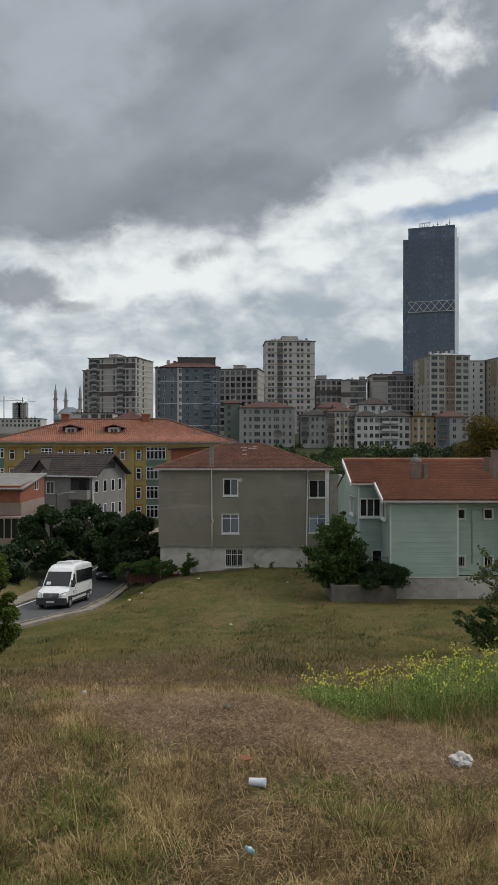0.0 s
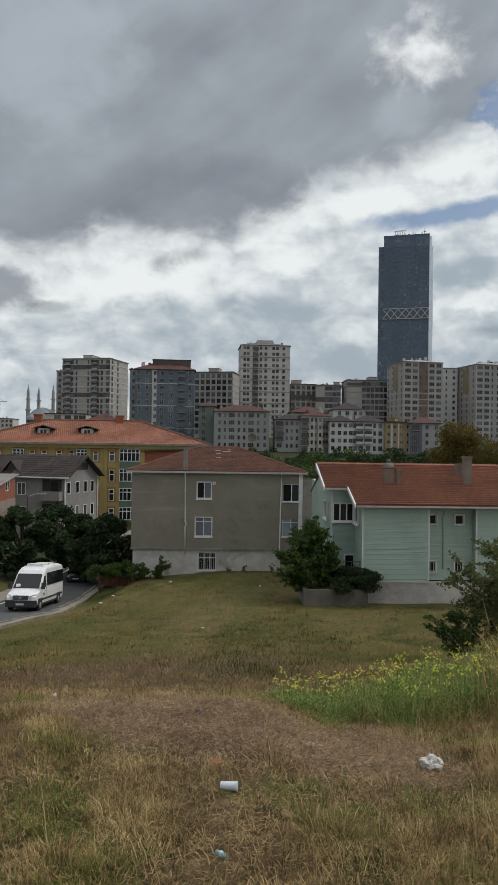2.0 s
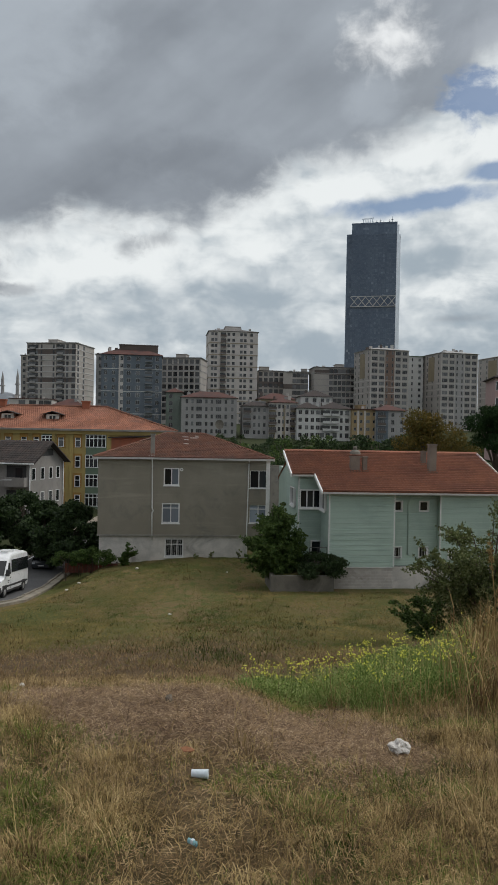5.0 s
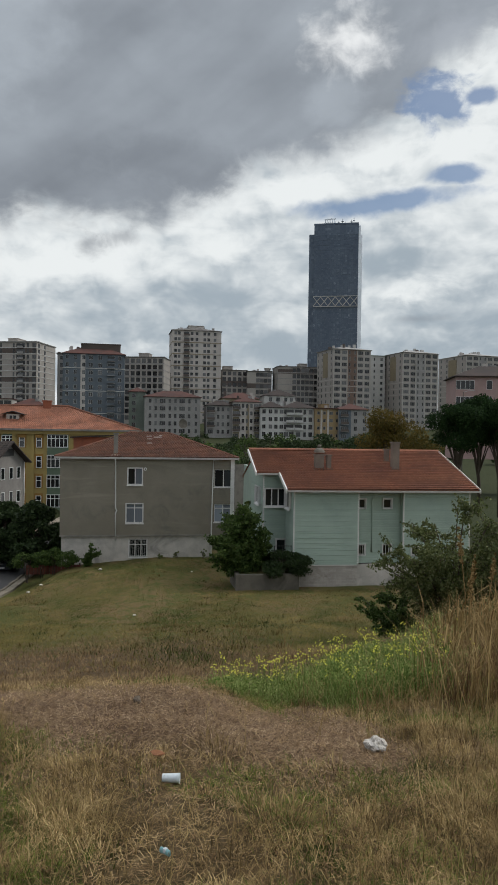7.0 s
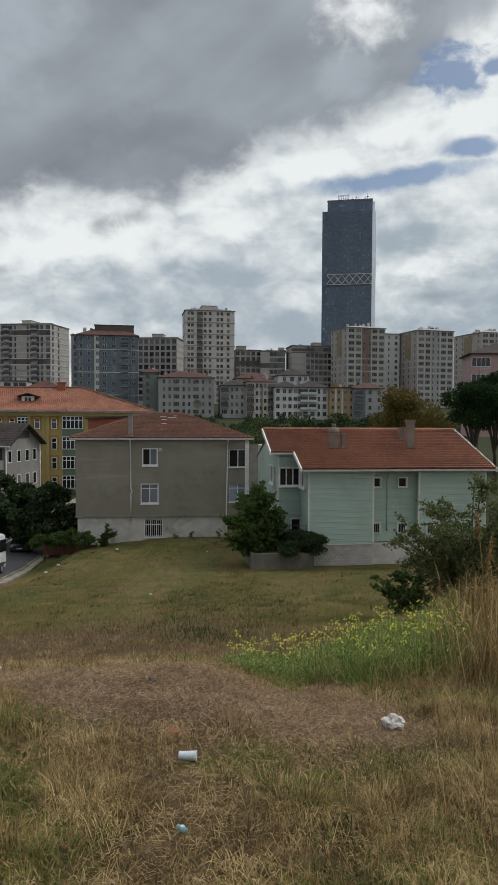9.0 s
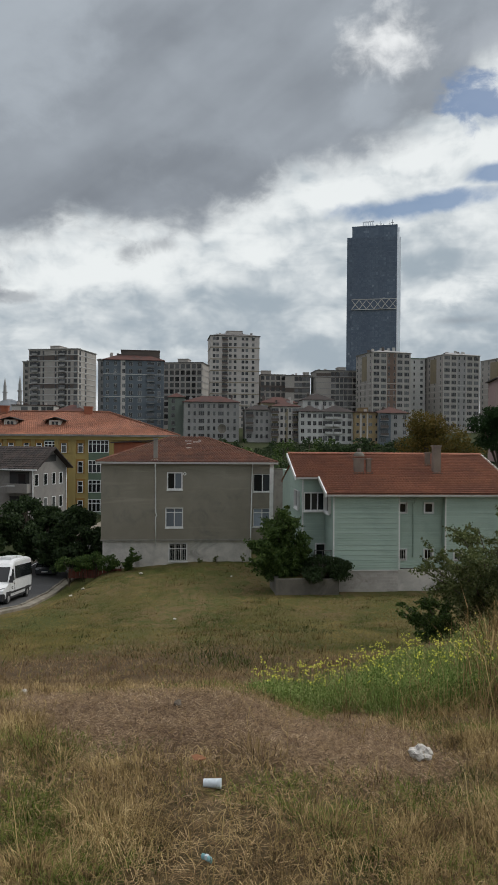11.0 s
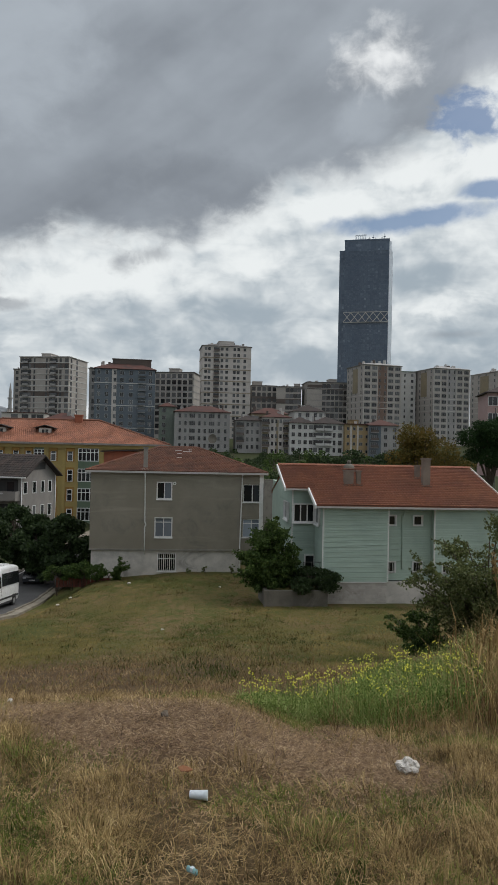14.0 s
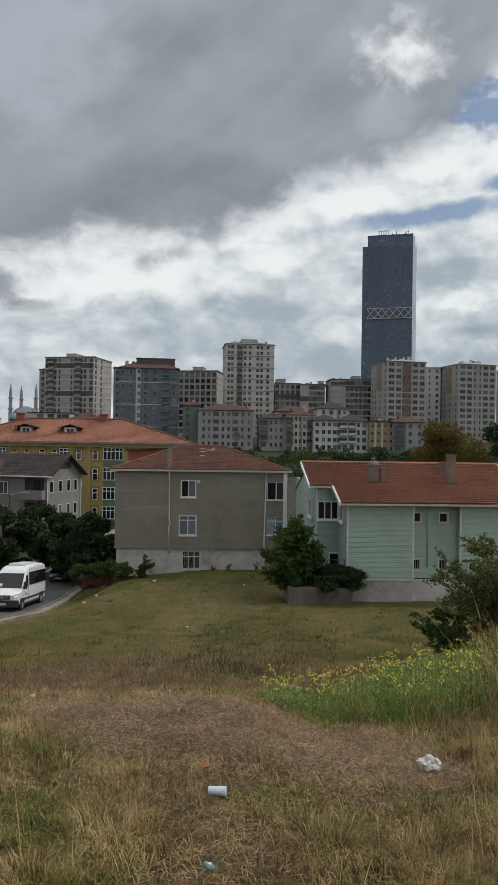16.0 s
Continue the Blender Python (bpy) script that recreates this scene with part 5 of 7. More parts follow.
# ---- yellow block of flats ----
def yellow_block():
    d = 106
    x0, zb = -38.388, -10.827
    k = 0.085
    w, H = 35.579, 12.512
    b = thing("apartment_building", "yellow plastered block of flats with green bays, red hipped roof", "building", x0, d, zb)
    part("wall", boxes((0, 0, -4, w, 15, H)), M["yellow"], b)
    bm = bmesh.new()
    u = lambda cx: (cx / 2.52 + 10) * k
    bays = ((-30, 18), (183, 235), (468, 508), (655, 745))
    for a, c in bays:
        part("bay_panel", boxes((u(a), -0.12, 0, u(c), 0, H - 0.6)), M["green_band"], b, "dark green painted bay")
    part("cornice", boxes((-0.4, -0.4, H - 0.7, w + 0.4, 15.4, H - 0.1)), M["yellow"], b)
    for a in (508, 745, 585):
        part("pilaster", boxes((u(a), -0.18, 0, u(a) + 0.5, 0, H - 0.7)), M["yellow"], b)
    small, bay1, bay2 = window_mesh(0.8, 1.75, 1, "pvc", "glass_far", 0.1, 0.7), window_mesh(1.7, 1.5, 3, "pvc", "glass_far", 0.1, 0.5), window_mesh(3.0, 1.9, 5, "pvc", "glass_far", 0.1, 0.6)
    zr = [(930 - (720 + cy / 2.52)) * k for cy in (208, 297, 383, 468)]
    for j, z in enumerate(zr):
        for cx in (55, 120, 270, 322, 388, 442, 548, 620):
            part("window_surround", boxes((u(cx) - 0.62, -0.08, z - 1.05, u(cx) + 0.62, 0, z + 1.1)), M["yellow_dark"], b)
            ob = put_window(b, "f", u(cx), z - 0.1, small, w)
            ob.location.y = -0.08
            part("awning", boxes((u(cx) - 0.5, -0.3, z + 0.45, u(cx) + 0.5, -0.085, z + 0.85)), M["yellow_dark"], b) if j == 0 else None
        for cx, me in ((-5, bay1), (209, bay1), (489, bay1), (698, bay2)):
            put_window(b, "f", u(cx), z, me, w).location.y = -0.125
    roof = new("roof")
    roof.parent = b
    rise, o, dp = 3.469 + 0.1, 0.7, 15.0
    e = [(-o, -o, H), (w + o, -o, H), (w + o, dp + o, H), (-o, dp + o, H)]
    a, c = (10.2, dp / 2, H + rise), (w - 10.6, dp / 2, H + rise)
    bm = bmesh.new()
    for s in ((e[0], e[1], c, a), (e[1], e[2], c), (e[2], e[3], a, c), (e[3], e[0], a)):
        face(bm, *s)
    face(bm, *e[::-1])
    part("boarding", bm, M["tiles"], roof)
    tiled("tiles", roof, [(e[0], e[1], c, a), (e[1], e[2], c, c)], M["tiles"], 0.3, 0.42)
    bm = bmesh.new()
    for p, q in ((e[0], a), (e[1], c), (a, c)):
        tube(bm, (Vector(p) + Vector((0, 0, 0.1)), Vector(q) + Vector((0, 0, 0.15))), 0.16, sides=6)
    part("ridge_tiles", bm, M["tiles_old"], roof)
    part("fascia", boxes((-o - 0.05, -o - 0.06, H - 0.2, w + o + 0.05, -o - 0.004, H + 0.08)), M["concrete"], roof)
    for cx in (118, 196):
        ux = (cx + 10) * k
        z = H + rise * 0.42
        dm = new("dormer")
        dm.parent = roof
        part("dormer_wall", boxes((ux - 0.9, 2.6, z - 0.3, ux + 0.9, 5, z + 0.75)), M["plaster_white"], dm)
        bm = bmesh.new()
        for s in (-1, 1):
            face(bm, (ux, 2.2, z + 1.2), (ux + s * 1.7, 2.2, z + 0.7), (ux + s * 1.7, 6, z + 0.7), (ux, 6, z + 1.2))
            face(bm, (ux, 2.2, z + 1.08), (ux + s * 1.7, 2.2, z + 0.58), (ux + s * 1.7, 2.2, z + 0.7), (ux, 2.2, z + 1.2))
        part("dormer_roof", bm, M["tiles_dark"], dm)
        part("dormer_window", boxes((ux - 0.45, 2.56, z - 0.05, ux - 0.08, 2.6, z + 0.5), (ux + 0.08, 2.56, z - 0.05, ux + 0.45, 2.6, z + 0.5)), M["glass_far"], dm)
    for cx in (95, 247):
        ux = (cx + 10) * k
        part("chimney", boxes((ux - 0.6, 6.6, H + rise - 1.0, ux + 0.6, 7.6, H + rise + 0.75), (ux - 0.7, 6.5, H + rise + 0.75, ux + 0.7, 7.7, H + rise + 0.95)), M["brick_red"], b, "red brick chimney")


yellow_block()


# ---- small grey gabled house and red brick house ----
def gabled_house():
    yaw, L, Wd, H = -19.0, 11.5, 7.6, 8.162
    cx, cy, cz = -18.617, 84, -10.271
    b = thing("house", "grey rendered house with dark tiled gable roof and balconies", "house", cx, cy, cz, yaw, "houses by the street")
    # local: corner at origin, eaves wall along -x, gable wall along +y
    bm = boxes((-L, 0, -2, 0, Wd, H))
    face(bm, (0, 0, H), (0, Wd, H), (0, Wd / 2, H + 2.1))
    face(bm, (-L, 0, H), (-L, Wd / 2, H + 2.1), (-L, Wd, H))
    part("wall", bm, M["gable_grey"], b)
    bm = bmesh.new()
    for s, y0 in ((1, -0.5), (-1, Wd + 0.5)):
        zl = H - 0.28
        a = [(-L - 0.3, y0, zl), (0.8, y0, zl), (0.8, Wd / 2, H + 2.25), (-L - 0.3, Wd / 2, H + 2.25)]
        face(bm, *a)
        face(bm, *[(p, q, r - 0.15) for p, q, r in a[::-1]])
    face(bm, (0.8, -0.5, H - 0.28), (0.8, Wd / 2, H + 2.25), (0.8, Wd / 2, H + 2.1), (0.8, -0.5, H - 0.43))
    face(bm, (0.8, Wd + 0.5, H - 0.28), (0.8, Wd / 2, H + 2.25), (0.8, Wd / 2, H + 2.1), (0.8, Wd + 0.5, H - 0.43))
    roof = part("roof", bm, M["tiles_dark"], b, "dark brown tiles with missing patches")
    tiled("tiles", roof, [((-L - 0.3, -0.5, H - 0.28), (0.8, -0.5, H - 0.28), (0.8, Wd / 2, H + 2.25), (-L - 0.3, Wd / 2, H + 2.25))], M["tiles_dark"], 0.4, 0.5)
    # flat near-black sheet on the solid gable paints the shade of a loft gap
    part("gable_gap", boxes((0.01, Wd / 2 - 1.3, H + 0.5, 0.06, Wd / 2 + 1.3, H + 1.35)), M["room_shade"], b, "near-black panel painted as the shade of an open loft gap")
    part("gutter", boxes((-L - 0.3, -0.62, H - 0.42, 0.8, -0.504, H - 0.26)), M["white_paint"], b)
    bm = bmesh.new()
    face(bm, (-8.5, 0.2, H + 0.2), (-6.7, 0.2, H + 0.2), (-7.6, 0.2, H + 1.5))
    face(bm, (-8.9, 0.0, H + 0.1), (-7.6, 0.0, H + 1.6), (-7.6, 2.6, H + 1.6), (-8.9, 2.0, H + 0.6))
    face(bm, (-6.3, 0.0, H + 0.1), (-7.6, 0.0, H + 1.6), (-7.6, 2.6, H + 1.6), (-6.3, 2.0, H + 0.6))
    part("dormer", bm, M["tiles_dark"], b)
    k = 84 / 1245.0
    me, me2 = window_mesh(0.85, 1.45, 1, "pvc", "glass_far", 0.08), window_mesh(1.15, 1.5, 2, "pvc", "glass_far", 0.07)
    for z in (H - 1.6, H - 4.5):
        for v in (0.7, 2.7, 4.6, 6.3):
            ob = new("window", me)
            ob.parent = b
            ob.matrix_local = pose(0, v, z, 0, 0, 90)
        ob = new("window", me2)
        ob.parent = b
        ob.matrix_local = pose(-6.0, 0, z - 0.2)
        # balcony beside the corner
        # thin dark sheet on the wall, painted shade in place of real depth
        part("balcony_recess", boxes((-3.1, -0.02, z - 0.9, -0.5, 0.02, z + 1.0)), M["room_shade"], b)
        bal = new("balcony")
        bal.parent = b
        part("slab", boxes((-3.3, -1.0, z - 1.45, -0.2, 0, z - 1.25)), M["gable_grey"], bal)
        part("parapet", boxes((-3.3, -1.0, z - 1.25, -0.2, -0.88, z - 0.35), (-0.32, -0.88, z - 1.25, -0.2, 0, z - 0.35), (-3.3, -0.88, z - 1.25, -3.18, 0, z - 0.35)), M["gable_grey"], bal)
        part("balcony_door", boxes((-1.9, -0.06, z - 1.2, -1.0, -0.025, z + 0.7)), M["glass"], bal)
    pipe(b, ((0.02, -0.1, H - 0.4), (0.05, -0.1, 0)), 0.06)
    pipe(b, ((0.1, Wd - 0.05, H - 0.3), (0.1, Wd - 0.05, 0)), 0.06)


M["gable_grey"] = surface("gable_grey", (0.2, 0.19, 0.18), (0.24, 0.225, 0.21), 0.4, 0.9, 0.15, 12, dirt=(0.16, 0.15, 0.14))
gabled_house()


def dish(x, y, z, yaw, r=0.45):
    b = thing("satellite_dish", "weathered grey satellite dish on a roof edge", "satellite dish", x, y, z, yaw, "dishes")
    bm = bmesh.new()
    prev = None
    for j in range(5):
        a = j / 4
        ring = [bm.verts.new((r * a * math.cos(q), -0.25 * r * a * a, 0.5 + r * a * math.sin(q))) for q in (2 * math.pi * s / 16 for s in range(16))] if j else [bm.verts.new((0, 0, 0.5))]
        if prev:
            for s in range(16):
                bm.faces.new((prev[0], ring[s], ring[(s + 1) % 16]) if j == 1 else (prev[s], ring[s], ring[(s + 1) % 16], prev[(s + 1) % 16]))
        prev = ring
    part("reflector", bm, M["concrete_dark"], b, smooth=True)
    bm = bmesh.new()
    tube(bm, ((0, 0.05, -0.6), (0, 0.05, 0.5)), 0.03, sides=6)
    tube(bm, ((0, 0, 0.5 - r), (0, -r * 0.9, 0.45)), 0.015, sides=5)
    part("arm", bm, M["dark_metal"], b)


dish(-23.255, 80, -2.319, 30, 0.42)
dish(9.636, 240, 3.913, 20, 1.6)


def red_house():
    d = 70
    k = d / 1245.0
    cx, cz, H = -22.765, -9.136, 6.127
    b = thing("house", "red brick house with sheet-metal lean-to roof and glazed balcony", "house", cx, d, cz, 0, "houses by the street")
    L, Wd = 8.0, 8.0
    part("wall", boxes((-L, 0, -1, 0, Wd, H - 2.6)), M["gable_pink"], b, "pale pinkish render")
    part("upper_wall", boxes((-L, 0, H - 1.4, 0, Wd, H + 0.3)), M["brick_red"], b, "bare red brick")
    part("floor_band", boxes((-L, -0.08, H - 2.6, 0.08, Wd, H - 1.4)), M["gable_pink"], b)
    bm = bmesh.new()
    a = [(-L - 0.4, -0.5, H), (0.4, -0.5, H), (0.4, Wd, H + 1.2), (-L - 0.4, Wd, H + 1.2)]
    n = 40
    for i in range(n):
        x0, x1 = a[0][0] + (a[1][0] - a[0][0]) * i / n, a[0][0] + (a[1][0] - a[0][0]) * (i + 1) / n
        xm = (x0 + x1) / 2
        face(bm, (x0, -0.5, H), (xm, -0.5, H + 0.07), (xm, Wd, H + 1.27), (x0, Wd, H + 1.2))
        face(bm, (xm, -0.5, H + 0.07), (x1, -0.5, H), (x1, Wd, H + 1.2), (xm, Wd, H + 1.27))
    face(bm, *[(p, q, r - 0.1) for p, q, r in a[::-1]])
    face(bm, a[0], a[1], (a[1][0], a[1][1], H - 0.1), (a[0][0], a[0][1], H - 0.1))
    face(bm, a[1], a[2], (0.4, Wd, H + 1.1), (0.4, -0.5, H - 0.1))
    part("roof", bm, M["sheet_roof"], b, "grey corrugated sheets")
    bm = bmesh.new()
    face(bm, (0.004, 0, H + 0.3), (0.004, Wd, H + 0.3), (0.004, Wd, H + 1.1))
    part("gable", bm, M["brick_red"], b)
    bal = new("balcony")
    bal.parent = b
    z = H - 4.0
    part("slab", boxes((-L, -1.2, z - 1.7, 0.3, -0.004, z - 0.75)), M["gable_pink"], bal)
    part("glazing", boxes((-L, -1.1, z - 0.75, 0.2, -0.02, z + 1.15)), M["glass"], bal)
    for i in range(7):
        part("mullion", boxes((0.14 - i * 0.7, -1.18, z - 0.75, 0.24 - i * 0.7, -1.1, z + 1.15)), M["metal"], bal)
    part("head", boxes((-L, -1.3, z + 1.15, 0.3, 0, z + 1.3)), M["gable_pink"], bal)
    ob = new("window", window_mesh(1.2, 1.15, 2, "pvc", "glass_far", 0.1))
    ob.parent = b
    ob.matrix_local = pose(0.0, 5.2, H + 0.1, 0, 0, 90)


M["gable_pink"] = surface("gable_pink", (0.27, 0.21, 0.175), (0.22, 0.17, 0.145), 0.5, 0.9, 0.1, 12)
M["sheet_roof"] = surface("sheet_roof", (0.15, 0.145, 0.135), (0.2, 0.19, 0.175), 0.8, 0.7, 0.1, 12, dirt=(0.12, 0.09, 0.07))
red_house()

# pink house past the pine trees
apartment("pink rendered house with white loggia and dark roof", 53.337, 120, 3.492, 14, 10, 8.865, -14, "far_pink", 2.9, [(0.12, 3.2), (0.42, 1.0), (0.58, 1.0), (0.9, 1.2)], (), "hip", "far_darkroof", rise=2.2, win=(1.0, 1.6, 2), frame="pvc", group="houses by the street")


# ---- trees and shrubs ----
def leaf_cloud(centres, radii, n, size, seed, flat=1.0, droop=0.3, shell=0.55):
    """Corner arrays for n small bent leaves gathered round clump centres."""
    rng = np.random.default_rng(seed)
    centres, radii = np.asarray(centres, float), np.asarray(radii, float)
    pick = rng.choice(len(centres), n, p=radii ** 2 / (radii ** 2).sum())
    d = rng.normal(size=(n, 3))
    d /= np.linalg.norm(d, axis=1)[:, None]
    r = radii[pick] * (shell + (1.08 - shell) * rng.random(n) ** 0.7) * rng.choice([1.0, 1.15, 0.8], n)
    p = centres[pick] + d * r[:, None] * np.array([1, 1, flat])
    a = rng.normal(size=(n, 3)) + d * 0.4
    a[:, 2] -= droop
    a /= np.linalg.norm(a, axis=1)[:, None]
    b = np.cross(a, rng.normal(size=(n, 3)))
    b /= np.linalg.norm(b, axis=1)[:, None]
    c = np.cross(a, b)
    s = size * rng.uniform(0.6, 1.3, n)[:, None]
    v = np.stack([p - a * s * 0.5, p + b * s * 0.3 + c * s * 0.08, p + a * s * 0.5, p - b * s * 0.3 + c * s * 0.08], 1).reshape(-1, 3)
    i = np.arange(n)[:, None] * 4
    f = np.concatenate([i + np.array([[0, 1, 2]]), i + np.array([[0, 2, 3]])], 1).reshape(-1, 3)
    return v, f


M["leaf_dark"] = plant("leaf_dark", ((0.01, 0.02, 0.007), (0.028, 0.05, 0.016), (0.06, 0.095, 0.034)), 0.8, rough=0.6, spec=0.25)
M["leaf_mid"] = plant("leaf_mid", ((0.02, 0.04, 0.01), (0.058, 0.1, 0.024), (0.125, 0.18, 0.05)), 0.8, rough=0.65, spec=0.2)
M["leaf_olive"] = plant("leaf_olive", ((0.035, 0.05, 0.015), (0.105, 0.13, 0.042), (0.22, 0.235, 0.1)), 0.8, rough=0.6, spec=0.25)
M["leaf_autumn"] = plant("leaf_autumn", ((0.05, 0.055, 0.015), (0.125, 0.1, 0.027), (0.23, 0.15, 0.045)), 0.6, scale=0.35)
M["leaf_pine"] = plant("leaf_pine", ((0.009, 0.022, 0.008), (0.02, 0.045, 0.014), (0.035, 0.068, 0.02)), 0.8)
M["leaf_bright"] = plant("leaf_bright", ((0.05, 0.075, 0.015), (0.085, 0.12, 0.025), (0.14, 0.17, 0.045)), 0.7)


def tree(name, label, category, x, y, h, rx, leaf, n, size, seed, clumps=14, trunk=0.14, base=0.35, z=None, flat=0.75, lean=0.0, group="", ry=None, stems=1, clump_r=0.42):
    """Tapered trunk with limbs that reach into an uneven crown of leaf clumps."""
    rng = random.Random(seed)
    z = land(x, y) if z is None else z
    t = thing(name, label, category, x, y, z, 0, group)
    ry = ry or rx
    cs, rs = [], []
    lo, hi = h * base, h
    for i in range(clumps):
        a, q = rng.uniform(0, 2 * math.pi), rng.random() ** 0.45
        k = (i + 0.5) / clumps
        zz = lo + (hi - lo) * (0.12 + 0.78 * k)
        belt = math.sin(math.pi * (0.18 + 0.74 * k)) ** 0.7
        cs.append((lean * k * h + rx * q * belt * math.cos(a), ry * q * belt * math.sin(a), zz))
        rs.append(rx * clump_r * rng.uniform(0.55, 1.15) * (0.6 + 0.4 * belt))
    bm = bmesh.new()
    for s in range(stems):
        o = (rng.uniform(-0.3, 0.3) * (stems > 1) * rx, rng.uniform(-0.3, 0.3) * (stems > 1) * rx)
        top = (lean * h * 0.7 + o[0] * 1.5, o[1] * 1.5, h * 0.8)
        tube(bm, ((o[0] * 0.4, o[1] * 0.4, -0.4), (o[0] * 0.7 + lean * h * 0.2, o[1] * 0.7, h * 0.28), (lean * h * 0.45 + o[0] + 0.05 * h * rng.uniform(-1, 1), o[1], h * 0.55), top), trunk, trunk * 0.25, 7)
    part("trunk", bm, M["bark"], t, smooth=True)
    bm = bmesh.new()
    for c in cs:
        s = Vector((lean * h * 0.35, 0, max(h * 0.15, c[2] * rng.uniform(0.35, 0.65))))
        m = s.lerp(Vector(c), 0.5) + Vector((rng.uniform(-0.1, 0.1) * rx, rng.uniform(-0.1, 0.1) * rx, 0.06 * h))
        tube(bm, (s, m, c), trunk * 0.4, trunk * 0.08, 5)
    part("limb", bm, M["bark"], t, kind="stuff")
    v, f = leaf_cloud(cs, rs, n, size, seed, flat)
    raw("crown", v, f, M[leaf], t, "", "stuff")
    return t


def wild_bush(name, label, category, x, y, z, h, r, leaf, n, size, seed, stems=18, twigs=9, lean=0.0, group="", upright=0.5):
    """Arching stems from one root with side twigs; small leaves follow the twigs, thicker inside."""
    rng = random.Random(seed)
    t = thing(name, label, category, x, y, z, 0, group)
    wood, cs, rs = bmesh.new(), [], []
    for i in range(stems):
        a = 2 * math.pi * (i + rng.uniform(-0.3, 0.3)) / stems
        far = r * rng.uniform(0.25, 1.0)
        top = h * (1.0 - upright * (far / r) ** 1.5) * rng.uniform(0.55, 1.0)

        def stem(q):
            return Vector((math.cos(a) * far * q ** 1.4 + lean * h * q * q, math.sin(a) * far * q ** 1.4, top * (1.25 * q - 0.25 * q ** 3)))

        tube(wood, [Vector((0, 0, -0.3))] + [stem(q) for q in (0.15, 0.4, 0.7, 1.0)], 0.012 * h, 0.002 * h, 5)
        for j in range(twigs):
            q = rng.uniform(0.12, 1.0)
            p = stem(q)
            b = a + rng.uniform(-1.6, 1.6)
            long_ = h * rng.uniform(0.1, 0.24) * (1.15 - 0.5 * q)
            d = Vector((math.cos(b), math.sin(b), rng.uniform(-0.25, 0.9))).normalized() * long_
            tube(wood, (p, p + d * 0.5 + Vector((0, 0, 0.05 * long_)), p + d), 0.003 * h, 0.001 * h, 3)
            for g in range(5):
                cs.append(p + d * (0.15 + 0.85 * g / 4))
                rs.append(long_ * (0.34 - 0.05 * g))
        for q in (0.55, 0.75, 0.9, 1.0):
            cs.append(stem(q))
            rs.append(0.045 * h * (1.3 - q))
    part("limb", wood, M["bark"], t, kind="stuff")
    v, f = leaf_cloud([tuple(c) for c in cs], rs, n, size, seed, 0.9, 0.1, 0.05)
    raw("crown", v, f, M[leaf], t, "", "stuff")
    return t


def garden_wall():
    x0, x1, z1 = 7.579, 11.076, -1.474
    w = thing("garden_wall", "stained grey concrete wall behind the houses", "wall", x0, 66, z1)
    part("wall_body", boxes((0, 0, -7.0, x1 - x0, 0.25, 0)), M["concrete"], w)
    part("coping", boxes((-0.04, -0.04, 0, x1 - x0 + 0.04, 0.29, 0.08)), M["concrete_dark"], w)


garden_wall()


